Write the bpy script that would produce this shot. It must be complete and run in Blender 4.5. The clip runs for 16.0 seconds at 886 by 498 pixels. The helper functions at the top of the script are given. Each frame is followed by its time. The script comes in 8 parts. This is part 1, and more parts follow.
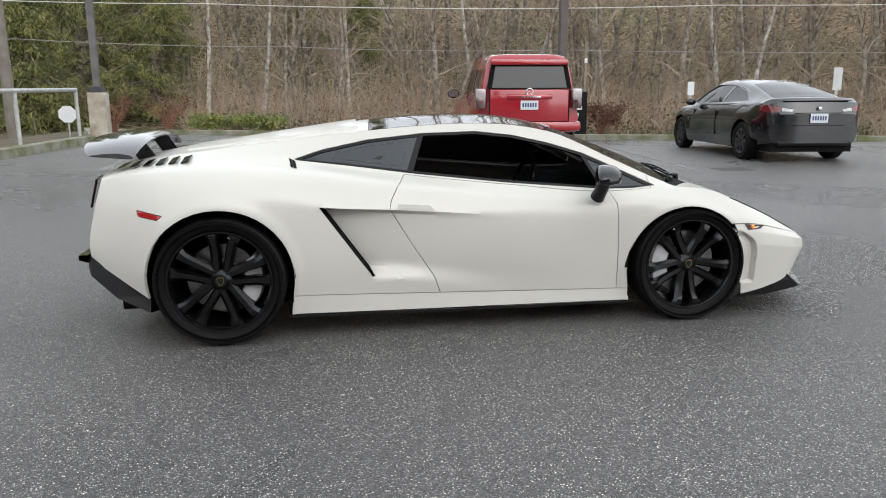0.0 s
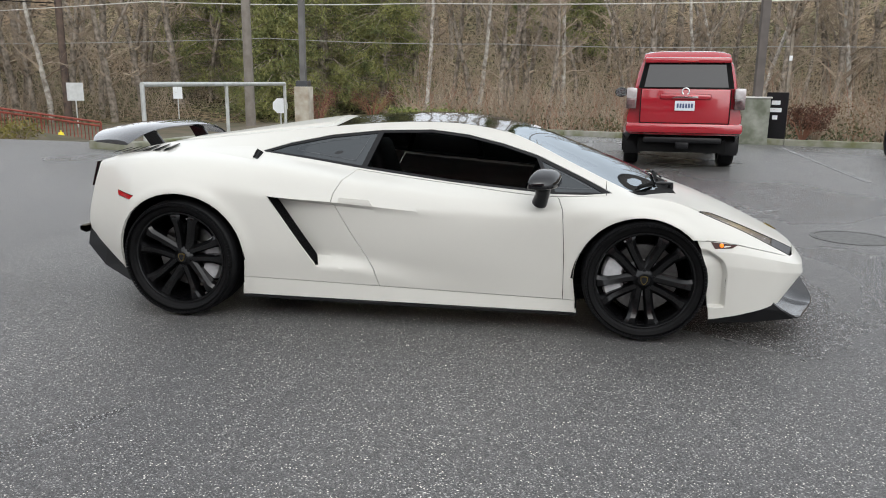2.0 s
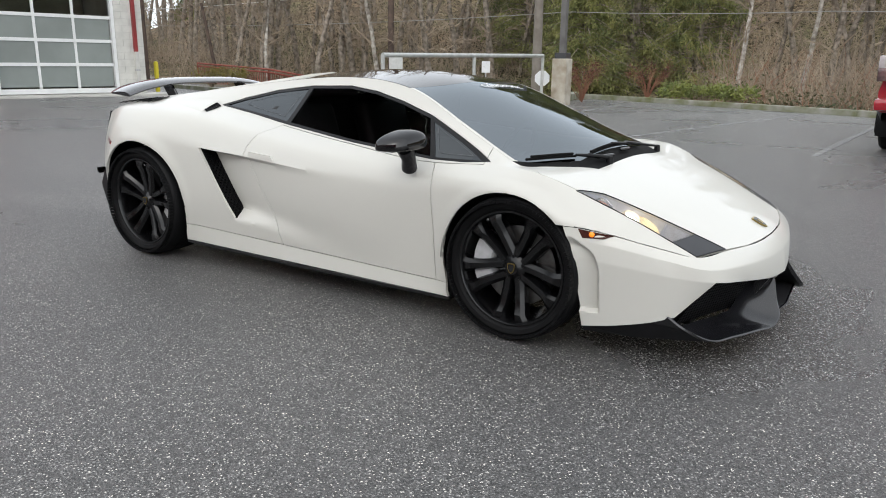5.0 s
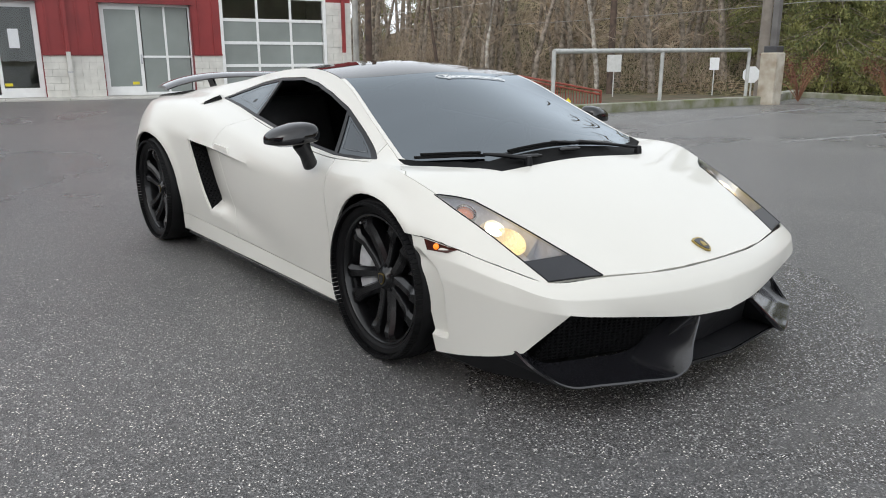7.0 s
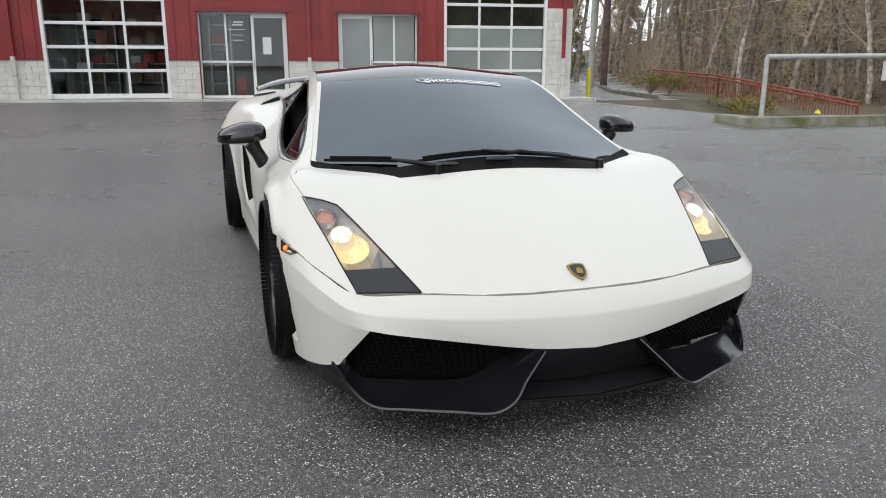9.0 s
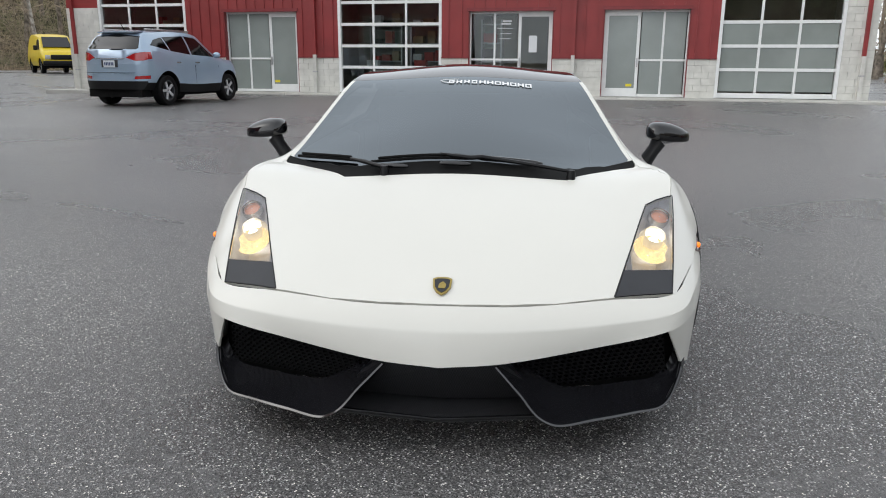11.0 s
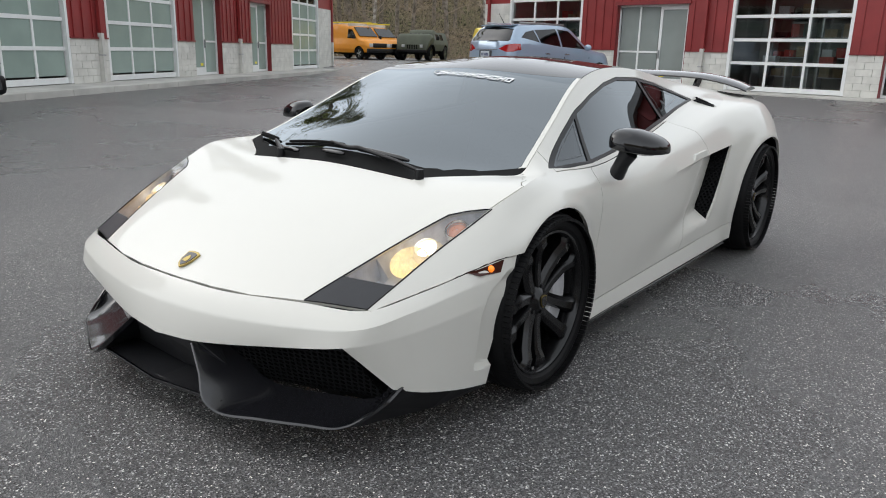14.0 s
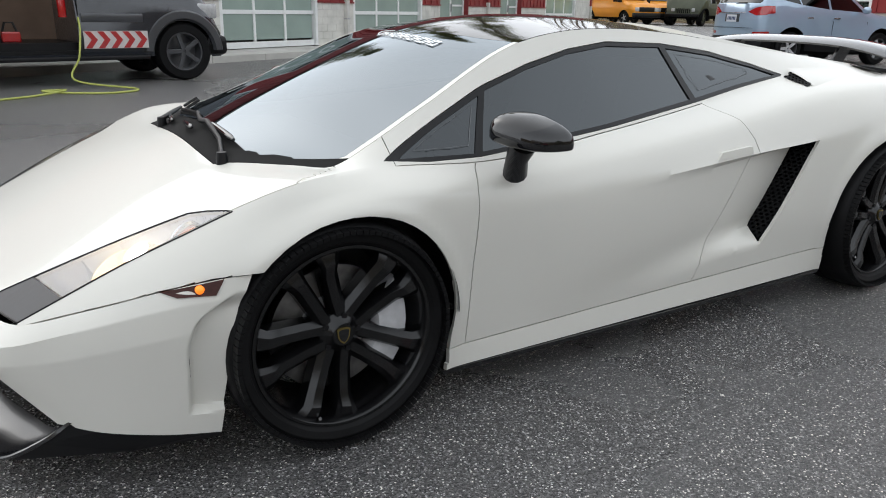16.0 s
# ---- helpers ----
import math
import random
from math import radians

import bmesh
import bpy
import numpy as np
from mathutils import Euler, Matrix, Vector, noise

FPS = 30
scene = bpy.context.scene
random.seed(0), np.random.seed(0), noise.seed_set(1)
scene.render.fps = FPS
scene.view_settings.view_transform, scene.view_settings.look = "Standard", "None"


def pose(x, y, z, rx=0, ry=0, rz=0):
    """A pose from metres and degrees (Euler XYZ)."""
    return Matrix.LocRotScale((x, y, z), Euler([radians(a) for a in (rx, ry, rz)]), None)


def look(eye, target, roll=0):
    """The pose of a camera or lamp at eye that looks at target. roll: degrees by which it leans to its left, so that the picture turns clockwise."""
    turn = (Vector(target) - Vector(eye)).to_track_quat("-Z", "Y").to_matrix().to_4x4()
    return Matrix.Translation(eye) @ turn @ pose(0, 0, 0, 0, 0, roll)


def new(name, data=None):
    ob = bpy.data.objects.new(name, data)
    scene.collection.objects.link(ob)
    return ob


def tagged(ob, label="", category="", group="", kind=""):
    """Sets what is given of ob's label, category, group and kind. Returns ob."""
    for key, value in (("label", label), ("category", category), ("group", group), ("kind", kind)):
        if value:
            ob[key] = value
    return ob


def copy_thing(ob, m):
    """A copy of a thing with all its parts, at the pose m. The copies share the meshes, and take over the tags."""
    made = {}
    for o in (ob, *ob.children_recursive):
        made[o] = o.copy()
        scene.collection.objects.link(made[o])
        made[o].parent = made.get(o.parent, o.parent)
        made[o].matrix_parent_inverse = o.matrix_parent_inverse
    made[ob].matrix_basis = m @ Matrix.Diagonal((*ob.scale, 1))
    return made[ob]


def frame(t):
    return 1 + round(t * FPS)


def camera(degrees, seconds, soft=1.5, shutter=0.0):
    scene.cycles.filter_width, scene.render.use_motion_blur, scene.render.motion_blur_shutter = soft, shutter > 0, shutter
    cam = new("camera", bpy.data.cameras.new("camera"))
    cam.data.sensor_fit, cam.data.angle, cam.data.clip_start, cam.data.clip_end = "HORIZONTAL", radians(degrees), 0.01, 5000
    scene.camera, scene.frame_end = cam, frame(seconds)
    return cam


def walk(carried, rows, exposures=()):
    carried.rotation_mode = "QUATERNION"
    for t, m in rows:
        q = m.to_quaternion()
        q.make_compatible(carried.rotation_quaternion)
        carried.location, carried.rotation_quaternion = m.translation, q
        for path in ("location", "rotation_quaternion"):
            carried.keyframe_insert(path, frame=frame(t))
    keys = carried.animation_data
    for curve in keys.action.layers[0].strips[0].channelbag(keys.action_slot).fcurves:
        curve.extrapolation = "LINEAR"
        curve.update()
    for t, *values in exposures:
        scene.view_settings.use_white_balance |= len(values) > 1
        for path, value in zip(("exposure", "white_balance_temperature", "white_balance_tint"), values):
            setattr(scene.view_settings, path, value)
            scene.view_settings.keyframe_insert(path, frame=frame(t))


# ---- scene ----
# ---- camera ----
cam = camera(61.9, 16.0, soft=1.0)
PATH = [
    (0, (-0.719, -4.661, 1.266), (-0.420, -2.727, 0.852), -0.19),
    (0.5, (-0.334, -4.695, 1.274), (-0.191, -2.744, 0.854), 0.02),
    (1, (0.054, -4.754, 1.281), (0.042, -2.799, 0.860), 0.23),
    (1.5, (0.441, -4.737, 1.281), (0.280, -2.789, 0.859), 0.42),
    (2, (0.814, -4.692, 1.280), (0.510, -2.761, 0.856), 0.61),
    (2.5, (1.179, -4.597, 1.273), (0.739, -2.693, 0.844), 0.78),
    (3, (1.537, -4.467, 1.266), (0.959, -2.603, 0.825), 0.94),
    (3.5, (1.883, -4.311, 1.248), (1.184, -2.493, 0.795), 1.05),
    (4, (2.190, -4.108, 1.232), (1.356, -2.351, 0.765), 0.98),
    (6.5, (3.406, -2.666, 1.132), (1.985, -1.351, 0.628), 0.05),
    (7, (3.573, -2.360, 1.140), (2.045, -1.169, 0.643), -0.08),
    (7.5, (3.740, -2.055, 1.128), (2.121, -0.988, 0.638), 0.17),
    (8, (3.895, -1.767, 1.128), (2.192, -0.837, 0.644), 0.22),
    (8.5, (4.033, -1.468, 1.129), (2.257, -0.685, 0.647), 0.18),
    (11, (4.243, 0.156, 1.148), (2.309, 0.018, 0.657), 0.30),
    (11.5, (4.209, 0.477, 1.157), (2.300, 0.147, 0.660), 0.58),
    (12, (4.168, 0.831, 1.157), (2.304, 0.313, 0.651), 0.72),
    (12.5, (4.053, 1.155, 1.155), (2.245, 0.471, 0.641), 1.02),
    (13, (3.897, 1.483, 1.156), (2.161, 0.637, 0.637), 1.15),
    (13.5, (3.694, 1.764, 1.158), (2.046, 0.759, 0.637), 1.25),
    (14, (3.444, 2.041, 1.162), (1.895, 0.889, 0.640), 1.36),
    (14.5, (3.148, 2.270, 1.157), (1.716, 0.979, 0.626), 1.37),
    (15, (2.800, 2.422, 1.151), (1.501, 1.006, 0.600), 1.21),
    (15.5, (2.417, 2.495, 1.140), (1.256, 0.975, 0.556), 1.19),
    (16, (2.013, 2.525, 1.156), (0.995, 0.920, 0.535), 1.24),
]
walk(cam, [(t, look(eye, target, roll)) for t, eye, target, roll in PATH], [(0, 0.12), (4, 0.08), (7, 0.0), (11, -0.06), (13, -0.05), (14.5, 0.0), (15.5, 0.12), (16, 0.14)])

# ---- world and light ----
SUN_AZ, SUN_EL = radians(165), radians(38)
world = bpy.data.worlds.new("overcast_sky")
scene.world = world
world.use_nodes = True
wn, wl = world.node_tree.nodes, world.node_tree.links
wn.clear()
sky = wn.new("ShaderNodeTexSky")
sky.sky_type, sky.sun_disc = "NISHITA", False
sky.sun_elevation, sky.sun_rotation = SUN_EL, SUN_AZ
sky.air_density, sky.dust_density, sky.ozone_density = 1.0, 6.0, 1.0
hsv = wn.new("ShaderNodeHueSaturation")
hsv.inputs["Saturation"].default_value = 0.25
cloud = wn.new("ShaderNodeMixRGB")
cloud.inputs[0].default_value = 0.72
cloud.inputs[2].default_value = (8.5, 9.0, 9.6, 1)
# the cloud layer thins towards the horizon
where = wn.new("ShaderNodeTexCoord")
part_z = wn.new("ShaderNodeSeparateXYZ")
thin = wn.new("ShaderNodeMapRange")
thin.inputs["From Min"].default_value, thin.inputs["From Max"].default_value = 0.0, 1.0
thin.inputs["To Min"].default_value, thin.inputs["To Max"].default_value = 1.35, 0.85
thick = wn.new("ShaderNodeMixRGB")
thick.blend_type = "MULTIPLY"
thick.inputs[0].default_value = 1.0
wl.new(where.outputs["Generated"], part_z.inputs[0])
wl.new(part_z.outputs["Z"], thin.inputs["Value"])
wl.new(cloud.outputs[0], thick.inputs[1])
wl.new(thin.outputs[0], thick.inputs[2])
bg = wn.new("ShaderNodeBackground")
bg.inputs[1].default_value = 0.165
wo = wn.new("ShaderNodeOutputWorld")
wl.new(sky.outputs[0], hsv.inputs["Color"])
wl.new(hsv.outputs[0], cloud.inputs[1])
wl.new(thick.outputs[0], bg.inputs[0])
wl.new(bg.outputs[0], wo.inputs[0])

sun = new("sun", bpy.data.lights.new("sun", "SUN"))
sun.data.energy, sun.data.angle, sun.data.color = 0.6, radians(110), (1.0, 0.97, 0.93)
sun.matrix_world = look((30 * math.sin(SUN_AZ) * math.cos(SUN_EL), 30 * math.cos(SUN_AZ) * math.cos(SUN_EL), 30 * math.sin(SUN_EL)), (0, 0, 0))

# ---- small tools ----
def part(name, bm, material, parent=None, label="", smooth=0.0):
    """One mesh object from a bmesh, under parent. smooth: the angle in degrees up to which edges are shaded smooth."""
    me = bpy.data.meshes.new(name)
    bm.to_mesh(me)
    bm.free()
    for m in material if isinstance(material, (list, tuple)) else [material]:
        me.materials.append(m)
    if smooth:
        me.shade_smooth()
        me.set_sharp_from_angle(angle=radians(smooth))
    ob = new(name, me)
    if parent:
        ob.parent = parent
    if label:
        ob["label"] = label
    return ob


def thing(name, label, category, group="", kind="", at=None):
    ob = new(name)
    ob.empty_display_size = 0.2
    if at is not None:
        ob.matrix_world = at
    return tagged(ob, label, category, group, kind)


def box(bm, x0, x1, y0, y1, z0, z1, bevel=0.0, m=None):
    vs = [bm.verts.new((x, y, z)) for x in (x0, x1) for y in (y0, y1) for z in (z0, z1)]
    fs = [bm.faces.new([vs[i] for i in q]) for q in ((0, 1, 3, 2), (4, 6, 7, 5), (0, 4, 5, 1), (2, 3, 7, 6), (0, 2, 6, 4), (1, 5, 7, 3))]
    if bevel:
        es = list({e for f in fs for e in f.edges})
        r = bmesh.ops.bevel(bm, geom=es, offset=bevel, segments=2, affect="EDGES", profile=0.5)
        vs = list({v for f in r["faces"] for v in f.verts} | {v for v in vs if v.is_valid})
    if m is not None:
        bmesh.ops.transform(bm, matrix=m, verts=vs)
    return vs


def boxed(*a, **k):
    bm = bmesh.new()
    box(bm, *a, **k)
    return bm


def tube(bm, pts, r, n=8, caps=True):
    """A round bar along points; r is one radius or one for each point."""
    pts = [Vector(p) for p in pts]
    rs = r if isinstance(r, (list, tuple)) else [r] * len(pts)
    rings, side = [], None
    for i, p in enumerate(pts):
        d = (pts[min(i + 1, len(pts) - 1)] - pts[max(i - 1, 0)]).normalized()
        if side is None:
            side = d.orthogonal().normalized()
        side = (side - d * side.dot(d)).normalized()
        up = d.cross(side)
        rings.append([bm.verts.new(p + rs[i] * (math.cos(a) * side + math.sin(a) * up)) for a in (2 * math.pi * k / n for k in range(n))])
    for a, b in zip(rings, rings[1:]):
        for k in range(n):
            bm.faces.new((a[k], a[(k + 1) % n], b[(k + 1) % n], b[k]))
    if caps:
        bm.faces.new(list(reversed(rings[0])))
        bm.faces.new(rings[-1])
    return rings


def lathe(bm, prof, n=48, axis="y", at=(0, 0, 0), close=False):
    """Turns a profile of (radius, along) round an axis."""
    rings = []
    for r, h in prof:
        ring = []
        for k in range(n):
            a = 2 * math.pi * k / n
            c, s = r * math.cos(a), r * math.sin(a)
            p = (c, h, s) if axis == "y" else (c, s, h) if axis == "z" else (h, c, s)
            ring.append(bm.verts.new((p[0] + at[0], p[1] + at[1], p[2] + at[2])))
        rings.append(ring)
    pairs = list(zip(rings, rings[1:])) + ([(rings[-1], rings[0])] if close else [])
    for a, b in pairs:
        for k in range(n):
            bm.faces.new((a[k], a[(k + 1) % n], b[(k + 1) % n], b[k]))
    bmesh.ops.recalc_face_normals(bm, faces=bm.faces)
    return rings


def prism(bm, outline, y0, y1, axes="xz"):
    """A flat outline given thickness along the third axis."""
    def at(p, h):
        return {"xz": (p[0], h, p[1]), "yz": (h, p[0], p[1]), "xy": (p[0], p[1], h)}[axes]
    a = [bm.verts.new(at(p, y0)) for p in outline]
    b = [bm.verts.new(at(p, y1)) for p in outline]
    fs = [bm.faces.new(a), bm.faces.new(list(reversed(b)))]
    n = len(outline)
    for i in range(n):
        fs.append(bm.faces.new((a[i], b[i], b[(i + 1) % n], a[(i + 1) % n])))
    bmesh.ops.recalc_face_normals(bm, faces=fs)
    return a + b


def curve(pts):
    """A smooth line through points (x, a, b, ...): gives (a, b, ...) at any x."""
    pts = sorted(pts)
    xs = np.array([p[0] for p in pts])
    vs = np.array([p[1:] for p in pts], float)
    d = np.diff(vs, axis=0) / np.diff(xs)[:, None]
    w = np.diff(xs)
    tan = np.empty_like(vs)
    tan[0], tan[-1] = d[0], d[-1]
    for i in range(1, len(xs) - 1):
        tan[i] = (d[i - 1] * w[i] + d[i] * w[i - 1]) / (w[i] + w[i - 1])

    def at(x):
        i = int(np.clip(np.searchsorted(xs, x) - 1, 0, len(xs) - 2))
        h = xs[i + 1] - xs[i]
        t = (x - xs[i]) / h
        if t < 0:
            return vs[0] + tan[0] * (x - xs[0])
        if t > 1:
            return vs[-1] + tan[-1] * (x - xs[-1])
        return (2 * t**3 - 3 * t**2 + 1) * vs[i] + (t**3 - 2 * t**2 + t) * h * tan[i] + (3 * t**2 - 2 * t**3) * vs[i + 1] + (t**3 - t**2) * h * tan[i + 1]
    return at


# ---- materials ----
def mat(name, color, rough=0.5, metal=0.0, spots=0.0, scale=8.0, bump=0.0, bump_scale=60.0, coat=0.0, second=None, spec=0.5, rvar=0.0, coords="Object", emit=None):
    """A surface with large patches and fine grain: color varied towards second by noise, with relief."""
    m = bpy.data.materials.new(name)
    m.use_nodes = True
    nt = m.node_tree
    b = nt.nodes["Principled BSDF"]
    b.inputs["Base Color"].default_value = (*color, 1)
    b.inputs["Roughness"].default_value = rough
    b.inputs["Metallic"].default_value = metal
    b.inputs["Coat Weight"].default_value = coat
    b.inputs["Coat Roughness"].default_value = 0.03
    b.inputs["Specular IOR Level"].default_value = spec
    tc = nt.nodes.new("ShaderNodeTexCoord")
    if spots or second or rvar:
        n1 = nt.nodes.new("ShaderNodeTexNoise")
        n1.inputs["Scale"].default_value, n1.inputs["Detail"].default_value = scale, 8
        nt.links.new(tc.outputs[coords], n1.inputs["Vector"])
        ramp = nt.nodes.new("ShaderNodeValToRGB")
        dark = second or tuple(c * (1 - spots) for c in color)
        ramp.color_ramp.elements[0].position, ramp.color_ramp.elements[1].position = 0.35, 0.65
        ramp.color_ramp.elements[0].color, ramp.color_ramp.elements[1].color = (*dark, 1), (*color, 1)
        nt.links.new(n1.outputs[0], ramp.inputs[0])
        nt.links.new(ramp.outputs[0], b.inputs["Base Color"])
        if rvar:
            mr = nt.nodes.new("ShaderNodeMapRange")
            mr.inputs["To Min"].default_value, mr.inputs["To Max"].default_value = max(rough - rvar, 0.02), min(rough + rvar, 1)
            nt.links.new(n1.outputs[0], mr.inputs[0])
            nt.links.new(mr.outputs[0], b.inputs["Roughness"])
    if bump:
        n2 = nt.nodes.new("ShaderNodeTexNoise")
        n2.inputs["Scale"].default_value, n2.inputs["Detail"].default_value = bump_scale, 4
        nt.links.new(tc.outputs[coords], n2.inputs["Vector"])
        bp = nt.nodes.new("ShaderNodeBump")
        bp.inputs["Strength"].default_value, bp.inputs["Distance"].default_value = bump, 0.01
        nt.links.new(n2.outputs[0], bp.inputs["Height"])
        nt.links.new(bp.outputs[0], b.inputs["Normal"])
    if emit:
        b.inputs["Emission Color"].default_value = (*emit[0], 1)
        b.inputs["Emission Strength"].default_value = emit[1]
    return m


def glass(name, tint, ior=1.5, rough=0.01, sheen=(1, 1, 1)):
    """A thin pane: tinted see-through with a real glossy face."""
    m = bpy.data.materials.new(name)
    m.use_nodes = True
    nt = m.node_tree
    nt.nodes.clear()
    out = nt.nodes.new("ShaderNodeOutputMaterial")
    mix = nt.nodes.new("ShaderNodeMixShader")
    tr = nt.nodes.new("ShaderNodeBsdfTransparent")
    gl = nt.nodes.new("ShaderNodeBsdfGlossy")
    fr = nt.nodes.new("ShaderNodeFresnel")
    fr.inputs["IOR"].default_value = ior
    tr.inputs["Color"].default_value = (*tint, 1)
    gl.inputs["Roughness"].default_value = rough
    gl.inputs["Color"].default_value = (*sheen, 1)
    nt.links.new(fr.outputs[0], mix.inputs[0])
    nt.links.new(tr.outputs[0], mix.inputs[1])
    nt.links.new(gl.outputs[0], mix.inputs[2])
    nt.links.new(mix.outputs[0], out.inputs[0])
    return m


WHITE = mat("pearl_white_paint", (0.642, 0.629, 0.578), 0.40, coat=0.5, spots=0.02, scale=2.0, spec=0.3)
BLACK_GLOSS = mat("gloss_black", (0.005, 0.005, 0.006), 0.05, spots=0.2, scale=5, spec=0.65)
BLACK_SATIN = mat("satin_black", (0.008, 0.008, 0.009), 0.38, spec=0.25, spots=0.2, scale=20)
BLACK_DULL = mat("dull_black", (0.006, 0.006, 0.006), 0.8, spec=0.15, spots=0.3, scale=20)
RUBBER = mat("tyre_rubber", (0.007, 0.007, 0.0075), 0.5, spec=0.14, spots=0.3, scale=14, bump=0.1, bump_scale=200)
RED_LENS = mat("red_lens", (0.45, 0.01, 0.012), 0.12, coat=1.0, spots=0.3, scale=90)
GLASS_DARK = glass("tinted_glass", (0.06, 0.068, 0.068), 1.8, sheen=(0.88, 0.94, 0.98))
GLASS_SCREEN = glass("screen_glass", (0.05, 0.056, 0.06), 2.35, sheen=(0.84, 0.92, 0.98))
INDICATOR = mat("pale_amber_lens", (0.85, 0.36, 0.22), 0.2, coat=1.0, spots=0.15, scale=60)
AMBER_LIT = mat("amber_lamp", (0.8, 0.25, 0.02), 0.2, spots=0.2, scale=60, emit=((1.0, 0.2, 0.02), 0.9))
LAMP_WHITE = mat("lit_projector", (0.9, 0.9, 0.9), 0.2, spots=0.1, scale=40, emit=((1.0, 0.95, 0.86), 6.0))
LAMP_WARM = mat("warm_reflector", (0.85, 0.66, 0.36), 0.22, metal=0.8, spots=0.35, scale=90, bump=0.5, bump_scale=120, emit=((1.0, 0.74, 0.38), 0.6))
CHROME = mat("bright_metal", (0.62, 0.62, 0.63), 0.14, metal=1.0, spots=0.15, scale=20)
ALLOY = mat("grey_alloy", (0.55, 0.55, 0.56), 0.38, metal=1.0, spots=0.3, scale=30)
DISC = mat("brake_disc", (0.22, 0.215, 0.21), 0.32, metal=1.0, spots=0.4, scale=25)
SMOKED_TRIM = mat("smoked_trim", (0.032, 0.033, 0.037), 0.36, spec=0.28, spots=0.1, scale=12)
PIANO_BLACK = mat("piano_black", (0.010, 0.010, 0.012), 0.17, coat=0.25, spec=0.75, spots=0.15, scale=8)
LACQUER = mat("lacquered_carbon", (0.09, 0.09, 0.095), 0.14, coat=1.0, spec=0.8, metal=0.4, spots=0.3, scale=60)
CALIPER = mat("silver_caliper_paint", (0.52, 0.52, 0.53), 0.35, spots=0.2, scale=30, coat=0.5)
DARK_GREY = mat("dark_grey_paint", (0.045, 0.047, 0.052), 0.3, coat=0.6, spots=0.1, scale=12)
LENS = glass("clear_lens", (0.93, 0.94, 0.95), 1.45)
GLOW_RING = mat("lit_lamp_ring", (0.8, 0.72, 0.58), 0.25, metal=0.6, spots=0.2, scale=60, emit=((1.0, 0.82, 0.55), 0.35))
GOLD = mat("gold_enamel", (0.40, 0.30, 0.10), 0.3, metal=1.0, spots=0.2, scale=200)
LETTER = mat("white_vinyl", (0.75, 0.76, 0.76), 0.5, spots=0.05, scale=20)
FAINT = mat("faint_grey_print", (0.16, 0.165, 0.17), 0.5, spots=0.1, scale=20)
LEATHER = mat("black_leather", (0.014, 0.014, 0.015), 0.55, spots=0.3, scale=30, bump=0.15, bump_scale=150)


def weave():
    m = mat("carbon_weave", (0.02, 0.02, 0.022), 0.32, spec=0.4)
    nt = m.node_tree
    tc = nt.nodes.new("ShaderNodeTexCoord")
    ck = nt.nodes.new("ShaderNodeTexChecker")
    ck.inputs["Scale"].default_value = 260
    ck.inputs[1].default_value, ck.inputs[2].default_value = (0.006, 0.006, 0.007, 1), (0.03, 0.03, 0.032, 1)
    nt.links.new(tc.outputs["Object"], ck.inputs["Vector"])
    nt.links.new(ck.outputs[0], nt.nodes["Principled BSDF"].inputs["Base Color"])
    return m


CARBON = weave()

